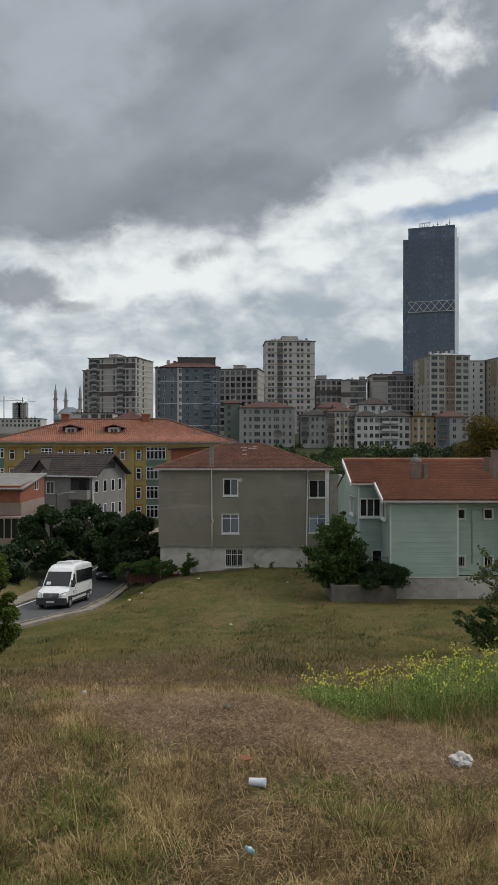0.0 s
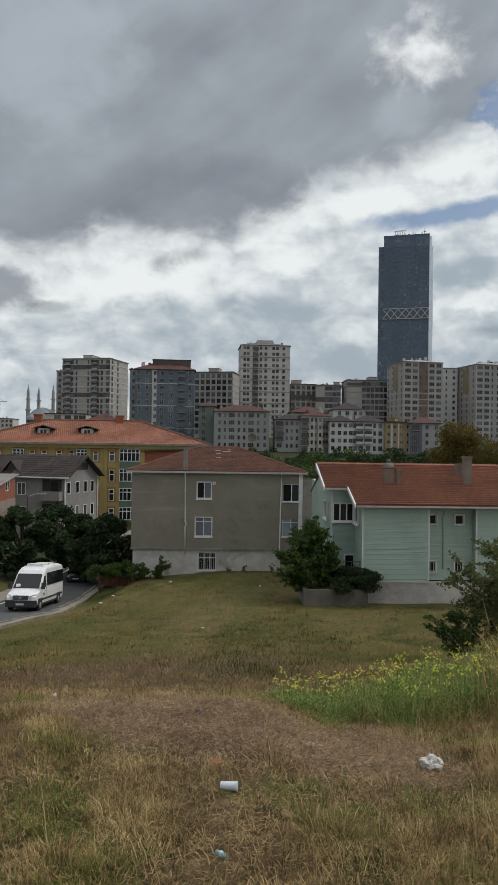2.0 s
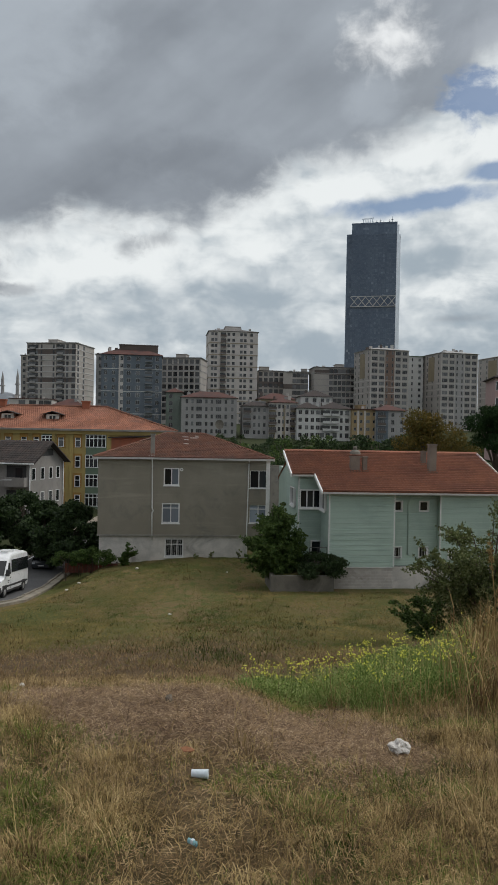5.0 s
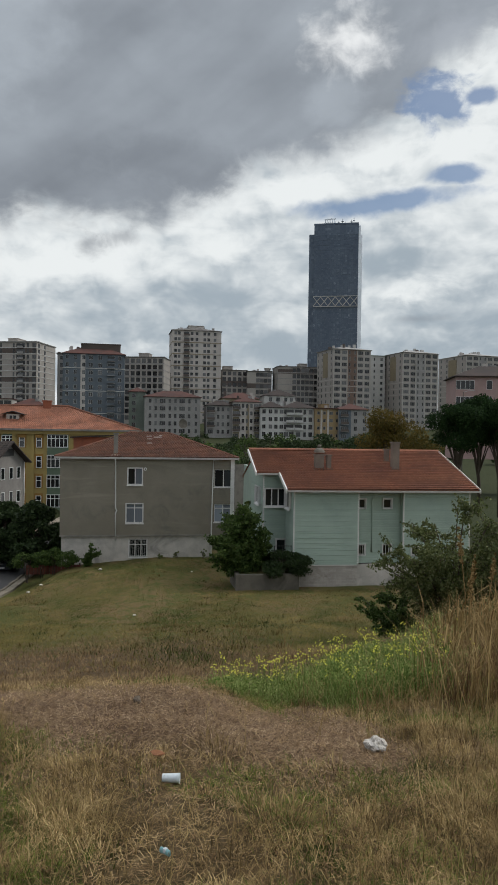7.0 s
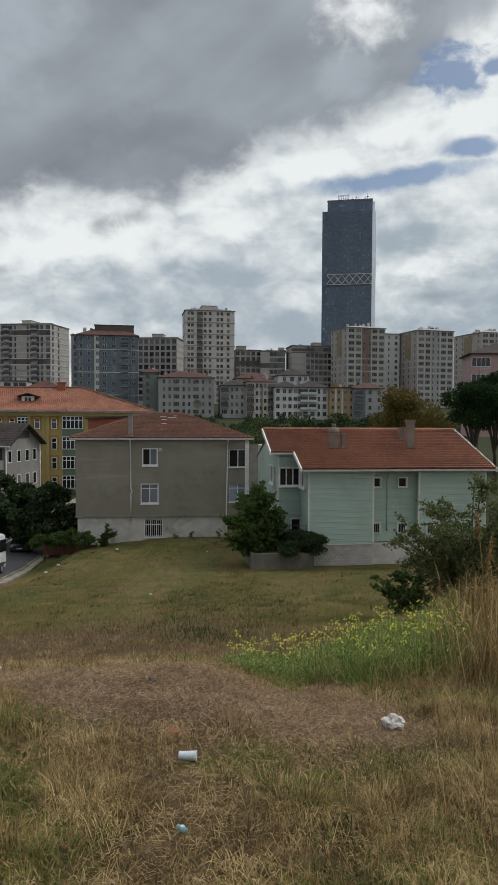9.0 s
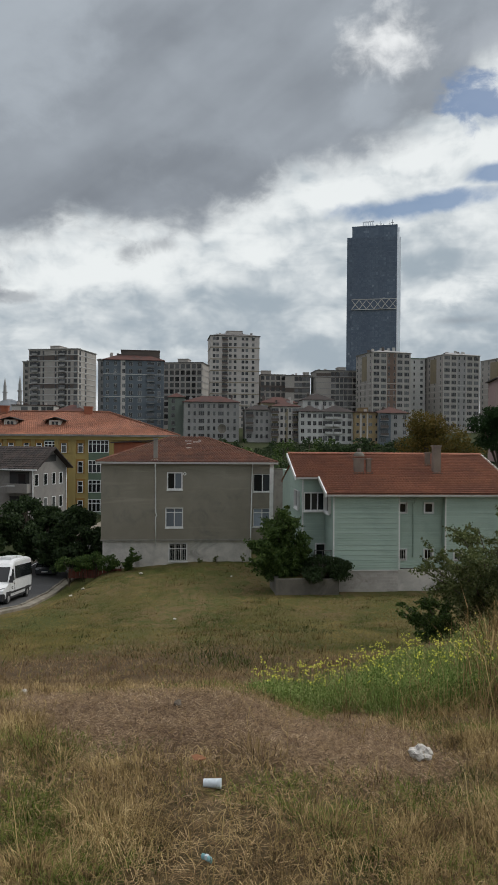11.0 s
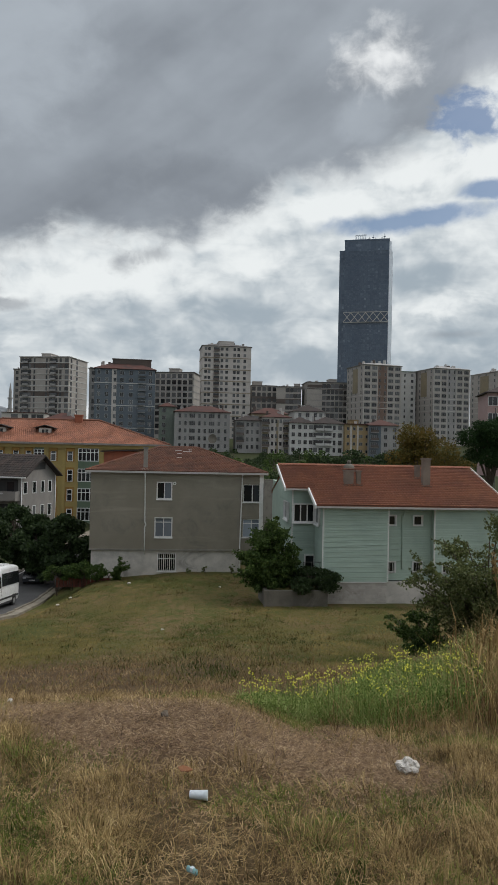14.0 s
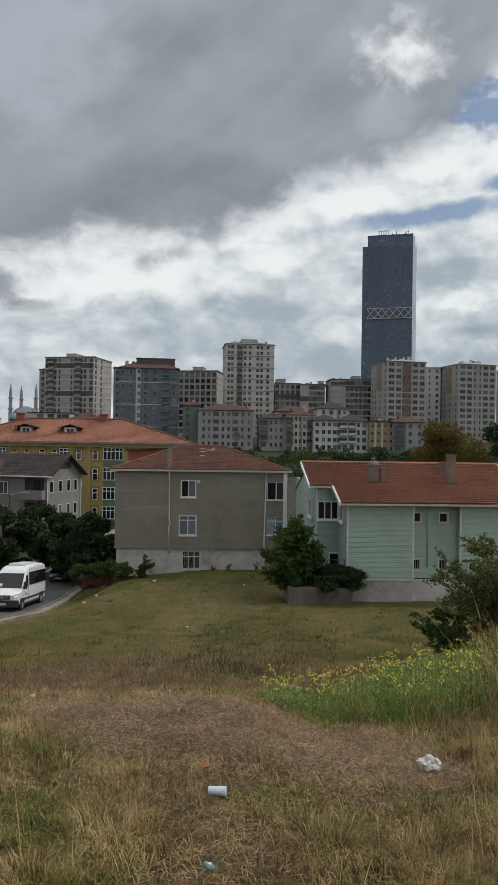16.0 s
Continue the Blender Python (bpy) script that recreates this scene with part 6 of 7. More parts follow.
def plant_trees():
    # street trees
    tree("tree", "dense dark green street tree beside the road", "tree", -17.475, 62, 6.2, 2.5, "leaf_dark", 19000, 0.29, 1, 36, 0.16, -0.08, z=-9.751, group="street trees", clump_r=0.33)
    tree("tree", "dark green street tree with bare lower trunk", "tree", -15.157, 66, 6.4, 2.5, "leaf_dark", 11000, 0.29, 2, 24, 0.17, 0.25, z=-10.377, group="street trees", clump_r=0.33)
    tree("tree", "broad dark green tree behind the street corner", "tree", -10.07, 60, 5.8, 2.5, "leaf_dark", 17000, 0.29, 3, 32, 0.15, -0.08, z=-9.867, group="street trees", clump_r=0.33)
    tree("tree", "dark green tree at the corner of the garden", "tree", -12.597, 63, 5.7, 2.2, "leaf_dark", 13000, 0.29, 31, 26, 0.15, -0.05, z=-10.136, group="street trees", clump_r=0.33)
    tree("tree", "dark green tree on the far side of the street", "tree", -19.636, 57, 3.2, 2.0, "leaf_dark", 9000, 0.27, 33, 26, 0.15, -0.1, z=-9.888, group="street trees", clump_r=0.33)
    # tree between the two houses
    wild_bush("tree", "bushy green garden tree between two houses", "tree", 5.244, 41.9, -7.119, 5.2, 1.95, "leaf_mid", 50000, 0.16, 4, 40, 14, upright=0.68)
    tree("shrub", "dark ivy shrub spilling over the terrace wall", "shrub", 7.549, 40.75, 1.35, 1.5, "leaf_dark", 8000, 0.13, 5, 18, 0.05, 0.1, stems=3, z=-6.766, flat=0.5)
    tree("tree", "light green sapling behind the garden tree", "tree", 6.728, 49, 5.2, 1.0, "leaf_bright", 2200, 0.16, 6, 10, 0.06, 0.2)
    # vine and shrubs at the grey house
    wild_bush("shrub", "small leaning garden shrub at the pale wall", "shrub", -5.0, 53.4, -8.7, 2.1, 0.6, "leaf_mid", 3000, 0.15, 7, 9, 8, lean=0.35)
    for i, (px, hh) in enumerate(((-8.044, 1.6), (-7.192, 1.9), (-6.171, 1.7), (-9.063, 1.5))):
        tree("shrub", "climbing vine over a low garden fence", "shrub", px, 53.0, hh, 0.9, "leaf_mid", 1600, 0.14, 40 + i, 9, 0.03, 0.2, stems=2, group="garden vines", z=-8.869)
    for i, px in enumerate((0.477, 1.784, 3.816)):
        tree("weed", "spindly weed against the pale base wall", "weed", px, 54.0, (0.5, 0.7, 0.9)[i], 0.25, "leaf_olive", 160, 0.11, 60 + i, 5, 0.015, 0.2, stems=3, group="wall weeds", z=-8.2)
    # behind the houses
    tree("tree", "broad tree with yellowing autumn leaves", "tree", 27.331, 78, 13.2, 4.3, "leaf_autumn", 19000, 0.27, 8, 34, 0.25, 0.25, z=4.851 - 13.2)
    for i, (px, dd, hh) in enumerate(((29.619, 66, 11.0), (33.883, 70, 12.2), (34.099, 66, 11.5))):
        tree("pine_tree", "dark umbrella pine with bare leaning trunks", "tree", px, dd, hh, 2.35, "leaf_pine", 19000, 0.22, 70 + i, 18, 0.24, 0.56, flat=0.7, lean=-0.03, group="pines", clump_r=0.55, z=(4.826, 5.873, 5.424)[i] - hh)
    rng = random.Random(3)
    for i in range(44):
        u = i / 29
        dd = rng.uniform(180, 236)
        px = 470 + 430 * u
        x = (px - 441) / 1245.0 * dd
        top = rng.uniform(783, 806) if px < 560 else rng.uniform(781, 800)
        zt = 1.6 - (top - 784) / 1245.0 * dd
        hh = rng.uniform(6, 10)
        tree("tree", "dark green garden tree among distant houses", "tree", x, dd, hh, rng.uniform(3, 5), "leaf_dark" if rng.random() < 0.7 else "leaf_mid", 900, 0.75, 100 + i, 9, 0.25, 0.1, group="distant trees", z=zt - hh)
    for i, (px, dd, top, hh) in enumerate(((9.173, 96, -0.096, 9.0), (14.165, 120, -1.098, 9.0), (11.968, 92, -1.207, 8.0), (15.987, 110, -0.078, 9.0), (19.803, 118, -0.484, 9.0), (9.291, 130, -0.07, 9.0), (15.064, 140, 0.026, 9.0))):
        tree("tree", "dark green garden tree behind the houses", "tree", px, dd, hh, 3.3, ("leaf_dark", "leaf_mid")[i % 2], 3500, 0.36, 300 + i, 16, 0.2, 0.0, group="garden trees", z=top - hh)
    # right-hand thicket and left-hand bush near the crest
    wild_bush("bush", "loose olive-green wild bush on the slope", "bush", 7.5, 17.0, -3.75, 3.95, 2.2, "leaf_olive", 62000, 0.075, 9, 34, 12)
    wild_bush("bush", "loose olive-green wild bush on the slope", "bush", 9.3, 16.4, -3.5, 4.1, 2.0, "leaf_olive", 46000, 0.075, 10, 26, 12)
    wild_bush("bush", "low dark green undergrowth on the slope", "bush", 6.3, 17.6, -3.9, 1.9, 1.45, "leaf_mid", 17000, 0.07, 11, 22, 10)
    tree("bush", "bright green leafy bush at the field edge", "bush", -4.423, 12.0, 2.45, 0.36, "leaf_bright", 11000, 0.06, 12, 34, 0.03, 0.02, stems=4, clump_r=0.42, z=-2.524)


plant_trees()


# ---- grass ----
class Ground:
    """Quick look-up of the land's height."""

    def __init__(self, x0, x1, y0, y1, step):
        self.x0, self.y0, self.step = x0, y0, step
        nx, ny = int((x1 - x0) / step) + 2, int((y1 - y0) / step) + 2
        self.z = np.array([[land(x0 + i * step, y0 + j * step) for i in range(nx)] for j in range(ny)])

    def at(self, x, y):
        u, v = (x - self.x0) / self.step, (y - self.y0) / self.step
        i, j = np.clip(u.astype(int), 0, self.z.shape[1] - 2), np.clip(v.astype(int), 0, self.z.shape[0] - 2)
        a, b = u - i, v - j
        z = self.z
        return z[j, i] * (1 - a) * (1 - b) + z[j, i + 1] * a * (1 - b) + z[j + 1, i] * (1 - a) * b + z[j + 1, i + 1] * a * b


NEAR = Ground(-7, 9, 1, 22, 0.1)
FIELD = Ground(-16, 32, 12, 64, 0.4)


def wave(x, y, f, seed):
    """Cheap smooth patches from 0 to 1."""
    r = np.random.default_rng(seed)
    s = 0
    for k in range(5):
        a = r.uniform(0, 2 * np.pi)
        q = f * r.uniform(0.6, 1.7)
        s = s + np.sin((x * np.cos(a) + y * np.sin(a)) * q * 2 * np.pi + r.uniform(0, 6.3))
    return 0.5 + 0.5 * np.tanh(s * 0.6)


def blades(name, label, x, y, grid, length, width, lean, material, seed, curl=0.5, sink=0.01, turn=None, scale=1.0):
    """Bent grass blades, one strip of three triangles each."""
    rng = np.random.default_rng(seed)
    n = len(x)
    z = grid.at(x, y) - sink
    L = length * rng.uniform(0.5, 1.3, n) * scale
    W = width * rng.uniform(0.6, 1.4, n)
    a = rng.uniform(0, 2 * np.pi, n) if turn is None else turn
    t = np.clip(lean * rng.uniform(0.3 if lean < 1.2 else 0.85, 1.5 if lean < 1.2 else 1.1, n), 0, 1.54)
    h = np.stack([np.cos(a), np.sin(a), np.zeros(n)], 1)
    s = np.stack([-np.sin(a), np.cos(a), np.zeros(n)], 1)
    up = np.array([0, 0, 1.0])
    p0 = np.stack([x, y, z], 1)
    p1 = p0 + (h * np.sin(t)[:, None] + up * np.cos(t)[:, None]) * (L * 0.55)[:, None]
    t2 = np.minimum(t + curl * rng.uniform(0.2, 1.6, n), 1.62 if lean > 1.2 else 2.1)
    p2 = p1 + (h * np.sin(t2)[:, None] + up * np.cos(t2)[:, None]) * (L * 0.45)[:, None]
    w = (s * W[:, None]) / 2
    v = np.stack([p0 - w, p0 + w, p1 - w * 0.75, p1 + w * 0.75, p2], 1).reshape(-1, 3)
    i = np.arange(n)[:, None] * 5
    f = np.concatenate([i + np.array([[0, 1, 3]]), i + np.array([[0, 3, 2]]), i + np.array([[2, 3, 4]])], 1).reshape(-1, 3)
    ob = raw(name, v, f, material)
    return tagged(ob, label, "grass", kind="stuff")


def spread(n, y0, y1, seed, power=1.0, left=0.40, right=0.56, pad=0.4):
    """Random places over the ground in front of the path, denser towards y0 with a higher power."""
    rng = np.random.default_rng(seed)
    y = y0 + (y1 - y0) * rng.random(n) ** power
    return rng.uniform(-left * y - pad, right * y + pad), y, rng


M["straw"] = plant("straw", ((0.034, 0.023, 0.011), (0.145, 0.1, 0.042), (0.38, 0.275, 0.125), (0.68, 0.53, 0.28)), 0.5, scale=3.4, trans=0.12)
M["straw_red"] = plant("straw_red", ((0.045, 0.028, 0.014), (0.15, 0.095, 0.047), (0.33, 0.225, 0.115), (0.58, 0.435, 0.245)), 0.65, scale=2.6, trans=0.15)
M["grass_green"] = plant("grass_green", ((0.022, 0.036, 0.007), (0.07, 0.1, 0.018), (0.15, 0.185, 0.036), (0.27, 0.26, 0.085)), 0.4, scale=3.0, trans=0.15)
M["field_grass"] = plant("field_grass", ((0.034, 0.046, 0.01), (0.075, 0.08, 0.018), (0.14, 0.115, 0.035), (0.24, 0.18, 0.072)), 0.3, scale=0.42, along=0.35)
M["field_clump"] = plant("field_clump", ((0.026, 0.036, 0.01), (0.065, 0.07, 0.02), (0.15, 0.11, 0.045), (0.25, 0.18, 0.085)), 0.25, scale=0.7, along=0.35)
M["slope_grass"] = plant("slope_grass", ((0.055, 0.035, 0.018), (0.13, 0.086, 0.044), (0.23, 0.158, 0.083), (0.37, 0.27, 0.15)), 0.5, scale=1.6, trans=0.12, along=0.4)
M["weed_green"] = plant("weed_green", ((0.05, 0.09, 0.018), (0.12, 0.185, 0.042), (0.23, 0.295, 0.085), (0.38, 0.42, 0.18)), 0.65, scale=2.2)
M["petal"] = plant("petal", ((0.74, 0.74, 0.07), (0.88, 0.87, 0.2)), 0.9, trans=0.3)
M["reed"] = plant("reed", ((0.1, 0.062, 0.026), (0.26, 0.18, 0.075), (0.46, 0.34, 0.16)), 0.8, trans=0.15)


def tufts(n, per, y0, y1, seed, power=1.0, size=0.035, keep=None):
    """Places of blades gathered into tufts, and the way each leans out of its tuft."""
    x, y, rng = spread(n, y0, y1, seed, power)
    if keep is not None:
        k = rng.random(n) < keep(x, y)
        x, y = x[k], y[k]
    m = rng.integers(int(per * 0.5), int(per * 1.6), len(x))
    cx, cy = np.repeat(x, m), np.repeat(y, m)
    g = np.repeat(rng.uniform(0.5, 1.6, len(x)), m)
    ox, oy = rng.normal(0, size, len(cx)) * g, rng.normal(0, size, len(cx)) * g
    tall = np.repeat(rng.choice([0.55, 0.8, 1.1, 1.6], len(x), p=[0.3, 0.35, 0.25, 0.1]), m)
    return cx + ox, cy + oy, np.arctan2(oy, ox) + rng.normal(0, 0.7, len(cx)), tall


def bare(x, y):
    """Share of bare cut ground: 1 along the crest of the mound, which swings nearer on the right."""
    crest = 4.05 - 0.25 * np.clip(x, -1, 1.2)
    return np.clip(1.75 - np.abs(y - crest - 0.05) / 0.4, 0, 1) * np.clip((1.45 - x) / 0.4, 0, 1) * np.clip((x + 1.25) / 0.5, 0.1, 1)


def brown(x, y):
    """Share of brown dry grass on the slope: 1 near the crest, fading unevenly into the olive field."""
    return np.clip((18.0 + 9.0 * (wave(x, y * 0.5, 0.09, 81) - 0.5) - 0.25 * x - y) / 9.0 + 0.5, 0, 1)


def clear(x, y):
    """0 just before the litter, where the grass is trodden down."""
    k = 1.0
    for px, py in ((0.04, 3.3), (0.004, 2.7), (1.123, 3.72)):
        k = k * np.clip(((x - px) / 0.13) ** 2 + ((y - py + 0.12) / 0.24) ** 2, 0, 1) ** 2
    return k


M["chips"] = plant("chips", ((0.04, 0.025, 0.015), (0.14, 0.088, 0.052), (0.34, 0.235, 0.145), (0.62, 0.49, 0.33)), 0.8, scale=3.0)
M["dead_red"] = plant("dead_red", ((0.05, 0.03, 0.018), (0.13, 0.075, 0.04), (0.25, 0.155, 0.085)), 0.8, trans=0.1)


def grow_grass():
    # matted straw close by, in tufts that lie over one another
    x, y, a, tall = tufts(2300, 48, 1.9, 5.4, 11, 1.0, 0.055, lambda x, y: (0.1 + 0.9 * wave(x, y, 1.0, 1)) * clear(x, y) * (1 - 0.97 * bare(x, y)))
    blades("dry_grass", "tangled straw-coloured dry grass on a slope", x, y, NEAR, 0.08, 0.0029, 1.0, M["straw"], 12, 1.3, turn=a, scale=tall)
    # thin litter of straw lying everywhere
    x, y, r = spread(44000, 1.9, 6.0, 13, 1.0)
    blades("dry_straw", "fine dry straw lying on the soil", x, y, NEAR, 0.06, 0.0026, 1.4, M["straw_red"], 14, 0.2, -0.008)
    # standing stems
    x, y, r = spread(5200, 2.0, 6.0, 113, 1.0)
    keep = (wave(x, y, 0.6, 5) > 0.5) & (bare(x, y) < 0.5)
    blades("dry_stems", "upright pale dry grass stems", x[keep], y[keep], NEAR, 0.14, 0.003, 0.7, M["straw"], 114, 0.9)
    # green tufts in patches
    x, y, a, tall = tufts(5000, 50, 1.9, 5.0, 15, 1.0, 0.05, lambda x, y: np.clip(wave(x, y, 0.9, 21) * wave(x, y, 1.6, 22) * 3.4 - 0.7, 0.015, 1) * clear(x, y) * (1 - bare(x, y)))
    blades("green_grass", "patchy green grass among dry straw", x, y, NEAR, 0.066, 0.003, 0.95, M["grass_green"], 16, 1.2, turn=a, scale=tall)
    # full clumps, straw-yellow and green, with gaps between them
    x, y, a, tall = tufts(300, 190, 1.9, 5.2, 201, 0.9, 0.065, lambda x, y: (1 - bare(x, y)) * clear(x, y) * (0.15 + 0.85 * wave(x, y, 0.8, 61)))
    blades("grass_clumps", "thick yellow clumps of dry grass", x, y, NEAR, 0.12, 0.0027, 0.9, M["straw"], 202, 1.5, turn=a, scale=np.sqrt(tall))
    x, y, a, tall = tufts(420, 190, 1.9, 5.0, 203, 0.9, 0.07, lambda x, y: (1 - bare(x, y)) * clear(x, y) * np.clip(wave(x, y, 0.9, 21) * 2 - 1.0, 0.03, 1))
    blades("grass_clumps", "thick green clumps of grass", x, y, NEAR, 0.075, 0.0028, 0.85, M["grass_green"], 204, 1.4, turn=a, scale=np.sqrt(tall))
    x, y, r = spread(300, 2.0, 4.6, 205, 1.0)
    blades("seed_stalks", "long thin bent seed stalks", x, y, NEAR, 0.3, 0.003, 0.55, M["reed"], 206, 1.0)
    # the same dry grass to both sides
    r = np.random.default_rng(207)
    x, y = r.uniform(-6.4, 8.4, 60000), r.uniform(1.1, 6.5, 60000)
    keep = (np.abs(x - 0.08 * y) > 0.46 * y + 0.3) & (r.random(60000) < 0.3 + 0.7 * wave(x, y, 0.6, 63))
    blades("dry_grass", "dry grass to both sides of the mound", x[keep], y[keep], NEAR, 0.09, 0.004, 0.9, M["straw"], 208, 1.2)
    # cut straw on the bare crest
    x, y, r = spread(150000, 3.0, 6.2, 17, 1.0)
    keep = r.random(len(x)) < 0.1 + 0.9 * bare(x, y)
    blades("cut_straw", "flattened reddish cut straw on bare soil", x[keep], y[keep], NEAR, 0.036, 0.003, 1.4, M["chips"], 18, 0.2, -0.01)
    # long loose stalks over the cut straw, leaning in all ways
    x, y, r = spread(700, 3.4, 5.4, 301, 1.0)
    keep = r.random(len(x)) < bare(x, y)
    blades("cut_straw", "long pale stalks lying on the cut straw", x[keep], y[keep], NEAR, 0.12, 0.003, 1.4, M["chips"], 302, 0.15, -0.02)
    # a few mounded clumps with dark hearts
    x, y, a, tall = tufts(40, 420, 2.3, 4.3, 303, 0.9, 0.07, lambda x, y: (1 - bare(x, y)) * clear(x, y - 0.2) * clear(x, y))
    blades("grass_clumps", "mounded clumps of matted dry grass", x, y, NEAR, 0.12, 0.0028, 0.8, M["straw"], 304, 1.6, turn=a, scale=np.sqrt(tall))
    # slope behind the crest
    for y0, y1, grid, n, size, wide, seed in ((4.9, 13.0, NEAR, 105000, 0.085, 0.0055, 19), (12.6, 25.0, FIELD, 90000, 0.13, 0.011, 123)):
        x, y, r = spread(n, y0, y1, seed, 1.1)
        keep = r.random(len(x)) < (0.3 + 0.7 * wave(x, y * 0.5, 0.3, 31)) * brown(x, y)
        blades("dry_grass", "brownish dry grass on the far side of the crest", x[keep], y[keep], grid, size, wide, 1.05, M["slope_grass"], seed + 1, 0.6)
    # clumps on the slope and the field
    x, y, a, tall = tufts(2400, 28, 5.2, 13.0, 27, 1.0, 0.08, lambda x, y: wave(x, y * 0.6, 0.3, 71) ** 2)
    blades("grass_clumps", "scattered clumps of taller dry grass", x, y, NEAR, 0.14, 0.0055, 0.6, M["slope_grass"], 28, 0.8, turn=a, scale=tall)
    x, y, a, tall = tufts(3000, 34, 13.0, 53.0, 29, 1.1, 0.24, lambda x, y: wave(x, y * 0.4, 0.12, 73) ** 1.5 * (x > -8) * ~((x > 4.2) & (y > 39.5)))
    blades("grass_clumps", "scattered dark and pale clumps of field grass", x, y, FIELD, 0.2, 0.02, 1.12, M["field_clump"], 30, 0.5, turn=a, scale=tall)
    # field down to the houses
    x, y, r = spread(230000, 12.5, 56.0, 25, 1.15, 0.42, 0.58, 1.0)
    rx = np.interp(y, ROAD_Y, ROAD_X) + ROAD_HALF + 1.0
    keep = (x > rx) & ~((x > 4.4) & (y > 39.9)) & (y < 54.2) & (r.random(len(x)) < (0.3 + 0.7 * wave(x, y * 0.4, 0.12, 35)) * (1 - 0.92 * brown(x, y)))
    blades("field_grass", "short olive and brown grass field", x[keep], y[keep], FIELD, 0.15, 0.024, 1.22, M["field_grass"], 26, 0.35, -0.01)


grow_grass()


def flower_patch():
    """Yellow-flowering weeds just behind the crest."""
    rng = np.random.default_rng(41)
    n = 52000
    x, y = rng.uniform(0.3, 4.6, n), rng.uniform(4.1, 7.6, n)
    front = 4.95 - 0.5 * np.clip(x - 0.45, 0, 0.8) + 0.14 * wave(x, y, 1.2, 51)
    keep = (y > front) & (x > 0.34 + 0.16 * wave(x, y, 1.5, 52)) & (rng.random(n) < 0.35 + 0.65 * wave(x, y, 1.1, 53)) & (y < front + 1.0 + 1.5 * np.clip((x - 0.9) / 0.9, 0, 1)) & (x < 1.95 + 0.36 * (y - 4.6) + 0.3 * wave(x, y, 1.5, 57))
    x, y = x[keep], y[keep]
    blades("weeds", "fresh green flowering weeds", x, y, NEAR, 0.33, 0.003, 0.6, M["weed_green"], 42, 0.9, scale=0.55 + 0.5 * np.clip((x - 0.35) / 0.6, 0, 1) * (0.65 + 0.5 * wave(x, y, 1.3, 54)))
    m = 42000
    i = rng.integers(0, len(x), m)
    h = rng.uniform(0.01, 0.27, m) * (0.35 + 0.65 * np.clip((x[i] - 0.35) / 0.9, 0, 1)) * (0.6 + 0.6 * wave(x[i], y[i], 1.3, 54))
    lx, ly = x[i] + rng.normal(0, 0.03, m), y[i] + rng.normal(0, 0.03, m)
    v, f = leaf_cloud(np.stack([lx, ly, NEAR.at(lx, ly) + h], 1), np.full(m, 0.02), m, 0.017, 43)
    tagged(raw("weed_leaves", v, f, M["weed_green"]), "small green leaves of flowering weeds", "weed", kind="stuff")
    # flower heads on thin stalks
    k = rng.choice(len(x), 320, replace=False, p=np.clip(2.6 - x, 0.12, 1.6) / np.clip(2.6 - x, 0.12, 1.6).sum())
    fx, fy = x[k], y[k]
    fz = NEAR.at(fx, fy) + rng.uniform(0.22, 0.42, len(k)) * (0.6 + 0.4 * np.clip((fx - 0.35) / 0.9, 0, 1))
    cs = np.repeat(np.stack([fx, fy, fz], 1), 4, 0) + rng.normal(0, 0.012, (len(k) * 4, 3))
    v, f = leaf_cloud(cs, np.full(len(cs), 0.005), len(cs) * 3, 0.011, 44)
    tagged(raw("yellow_flowers", v, f, M["petal"]), "small bright yellow flower heads", "flower", kind="stuff")
    bm = bmesh.new()
    for a, b, c in zip(fx, fy, fz):
        z0 = rest(a, b)
        tube(bm, ((a + 0.02, b, z0), (a, b, c)), 0.0018, 0.0012, 3)
    tagged(part("flower_stalks", bm, M["weed_green"]), "thin green flower stalks", "stalk", kind="stuff")
    # pale dead stems tangled among the weeds
    n = 3200
    x2, y2 = rng.uniform(0.9, 3.9, n), rng.uniform(4.3, 6.4, n)
    keep = wave(x2, y2, 0.9, 61) > 0.4
    blades("dead_stalks", "pale dead stems tangled among green weeds", x2[keep], y2[keep], NEAR, 0.4, 0.0032, 0.7, M["reed"], 62, 0.8)
    # tall dry stalks at the edge of the thicket
    n = 4200
    x, y = rng.uniform(1.7, 4.6, n), rng.uniform(4.3, 7.0, n)
    keep = x > 1.8 + 0.36 * (y - 4.6) + rng.normal(0, 0.14, n)
    blades("tall_dry_grass", "tall golden dry grass stalks by the thicket", x[keep], y[keep], NEAR, 0.55, 0.0055, 0.3, M["reed"], 45, 0.7)
    # reddish dead weeds before them, and arching reed leaves
    n = 2600
    x, y = rng.uniform(1.8, 3.3, n), rng.uniform(4.4, 5.9, n)
    keep = x > 1.75 + 0.3 * (y - 4.4) + rng.normal(0, 0.16, n)
    blades("dead_stalks", "reddish brown dead weed stems by the reeds", x[keep], y[keep], NEAR, 0.36, 0.0045, 0.45, M["dead_red"], 64, 0.8)
    n = 300
    x, y = rng.uniform(2.05, 4.2, n), rng.uniform(4.9, 7.0, n)
    keep = x > 2.05 + 0.36 * (y - 4.9) + rng.normal(0, 0.1, n)
    blades("reed_leaves", "broad arching golden reed leaves", x[keep], y[keep], NEAR, 0.75, 0.015, 0.35, M["reed"], 65, 1.7)
    n = 6500
    x, y = rng.uniform(0.6, 3.2, n), rng.uniform(2.0, 4.4, n)
    keep = x > 0.42 * y - 0.15 + rng.normal(0, 0.16, n)
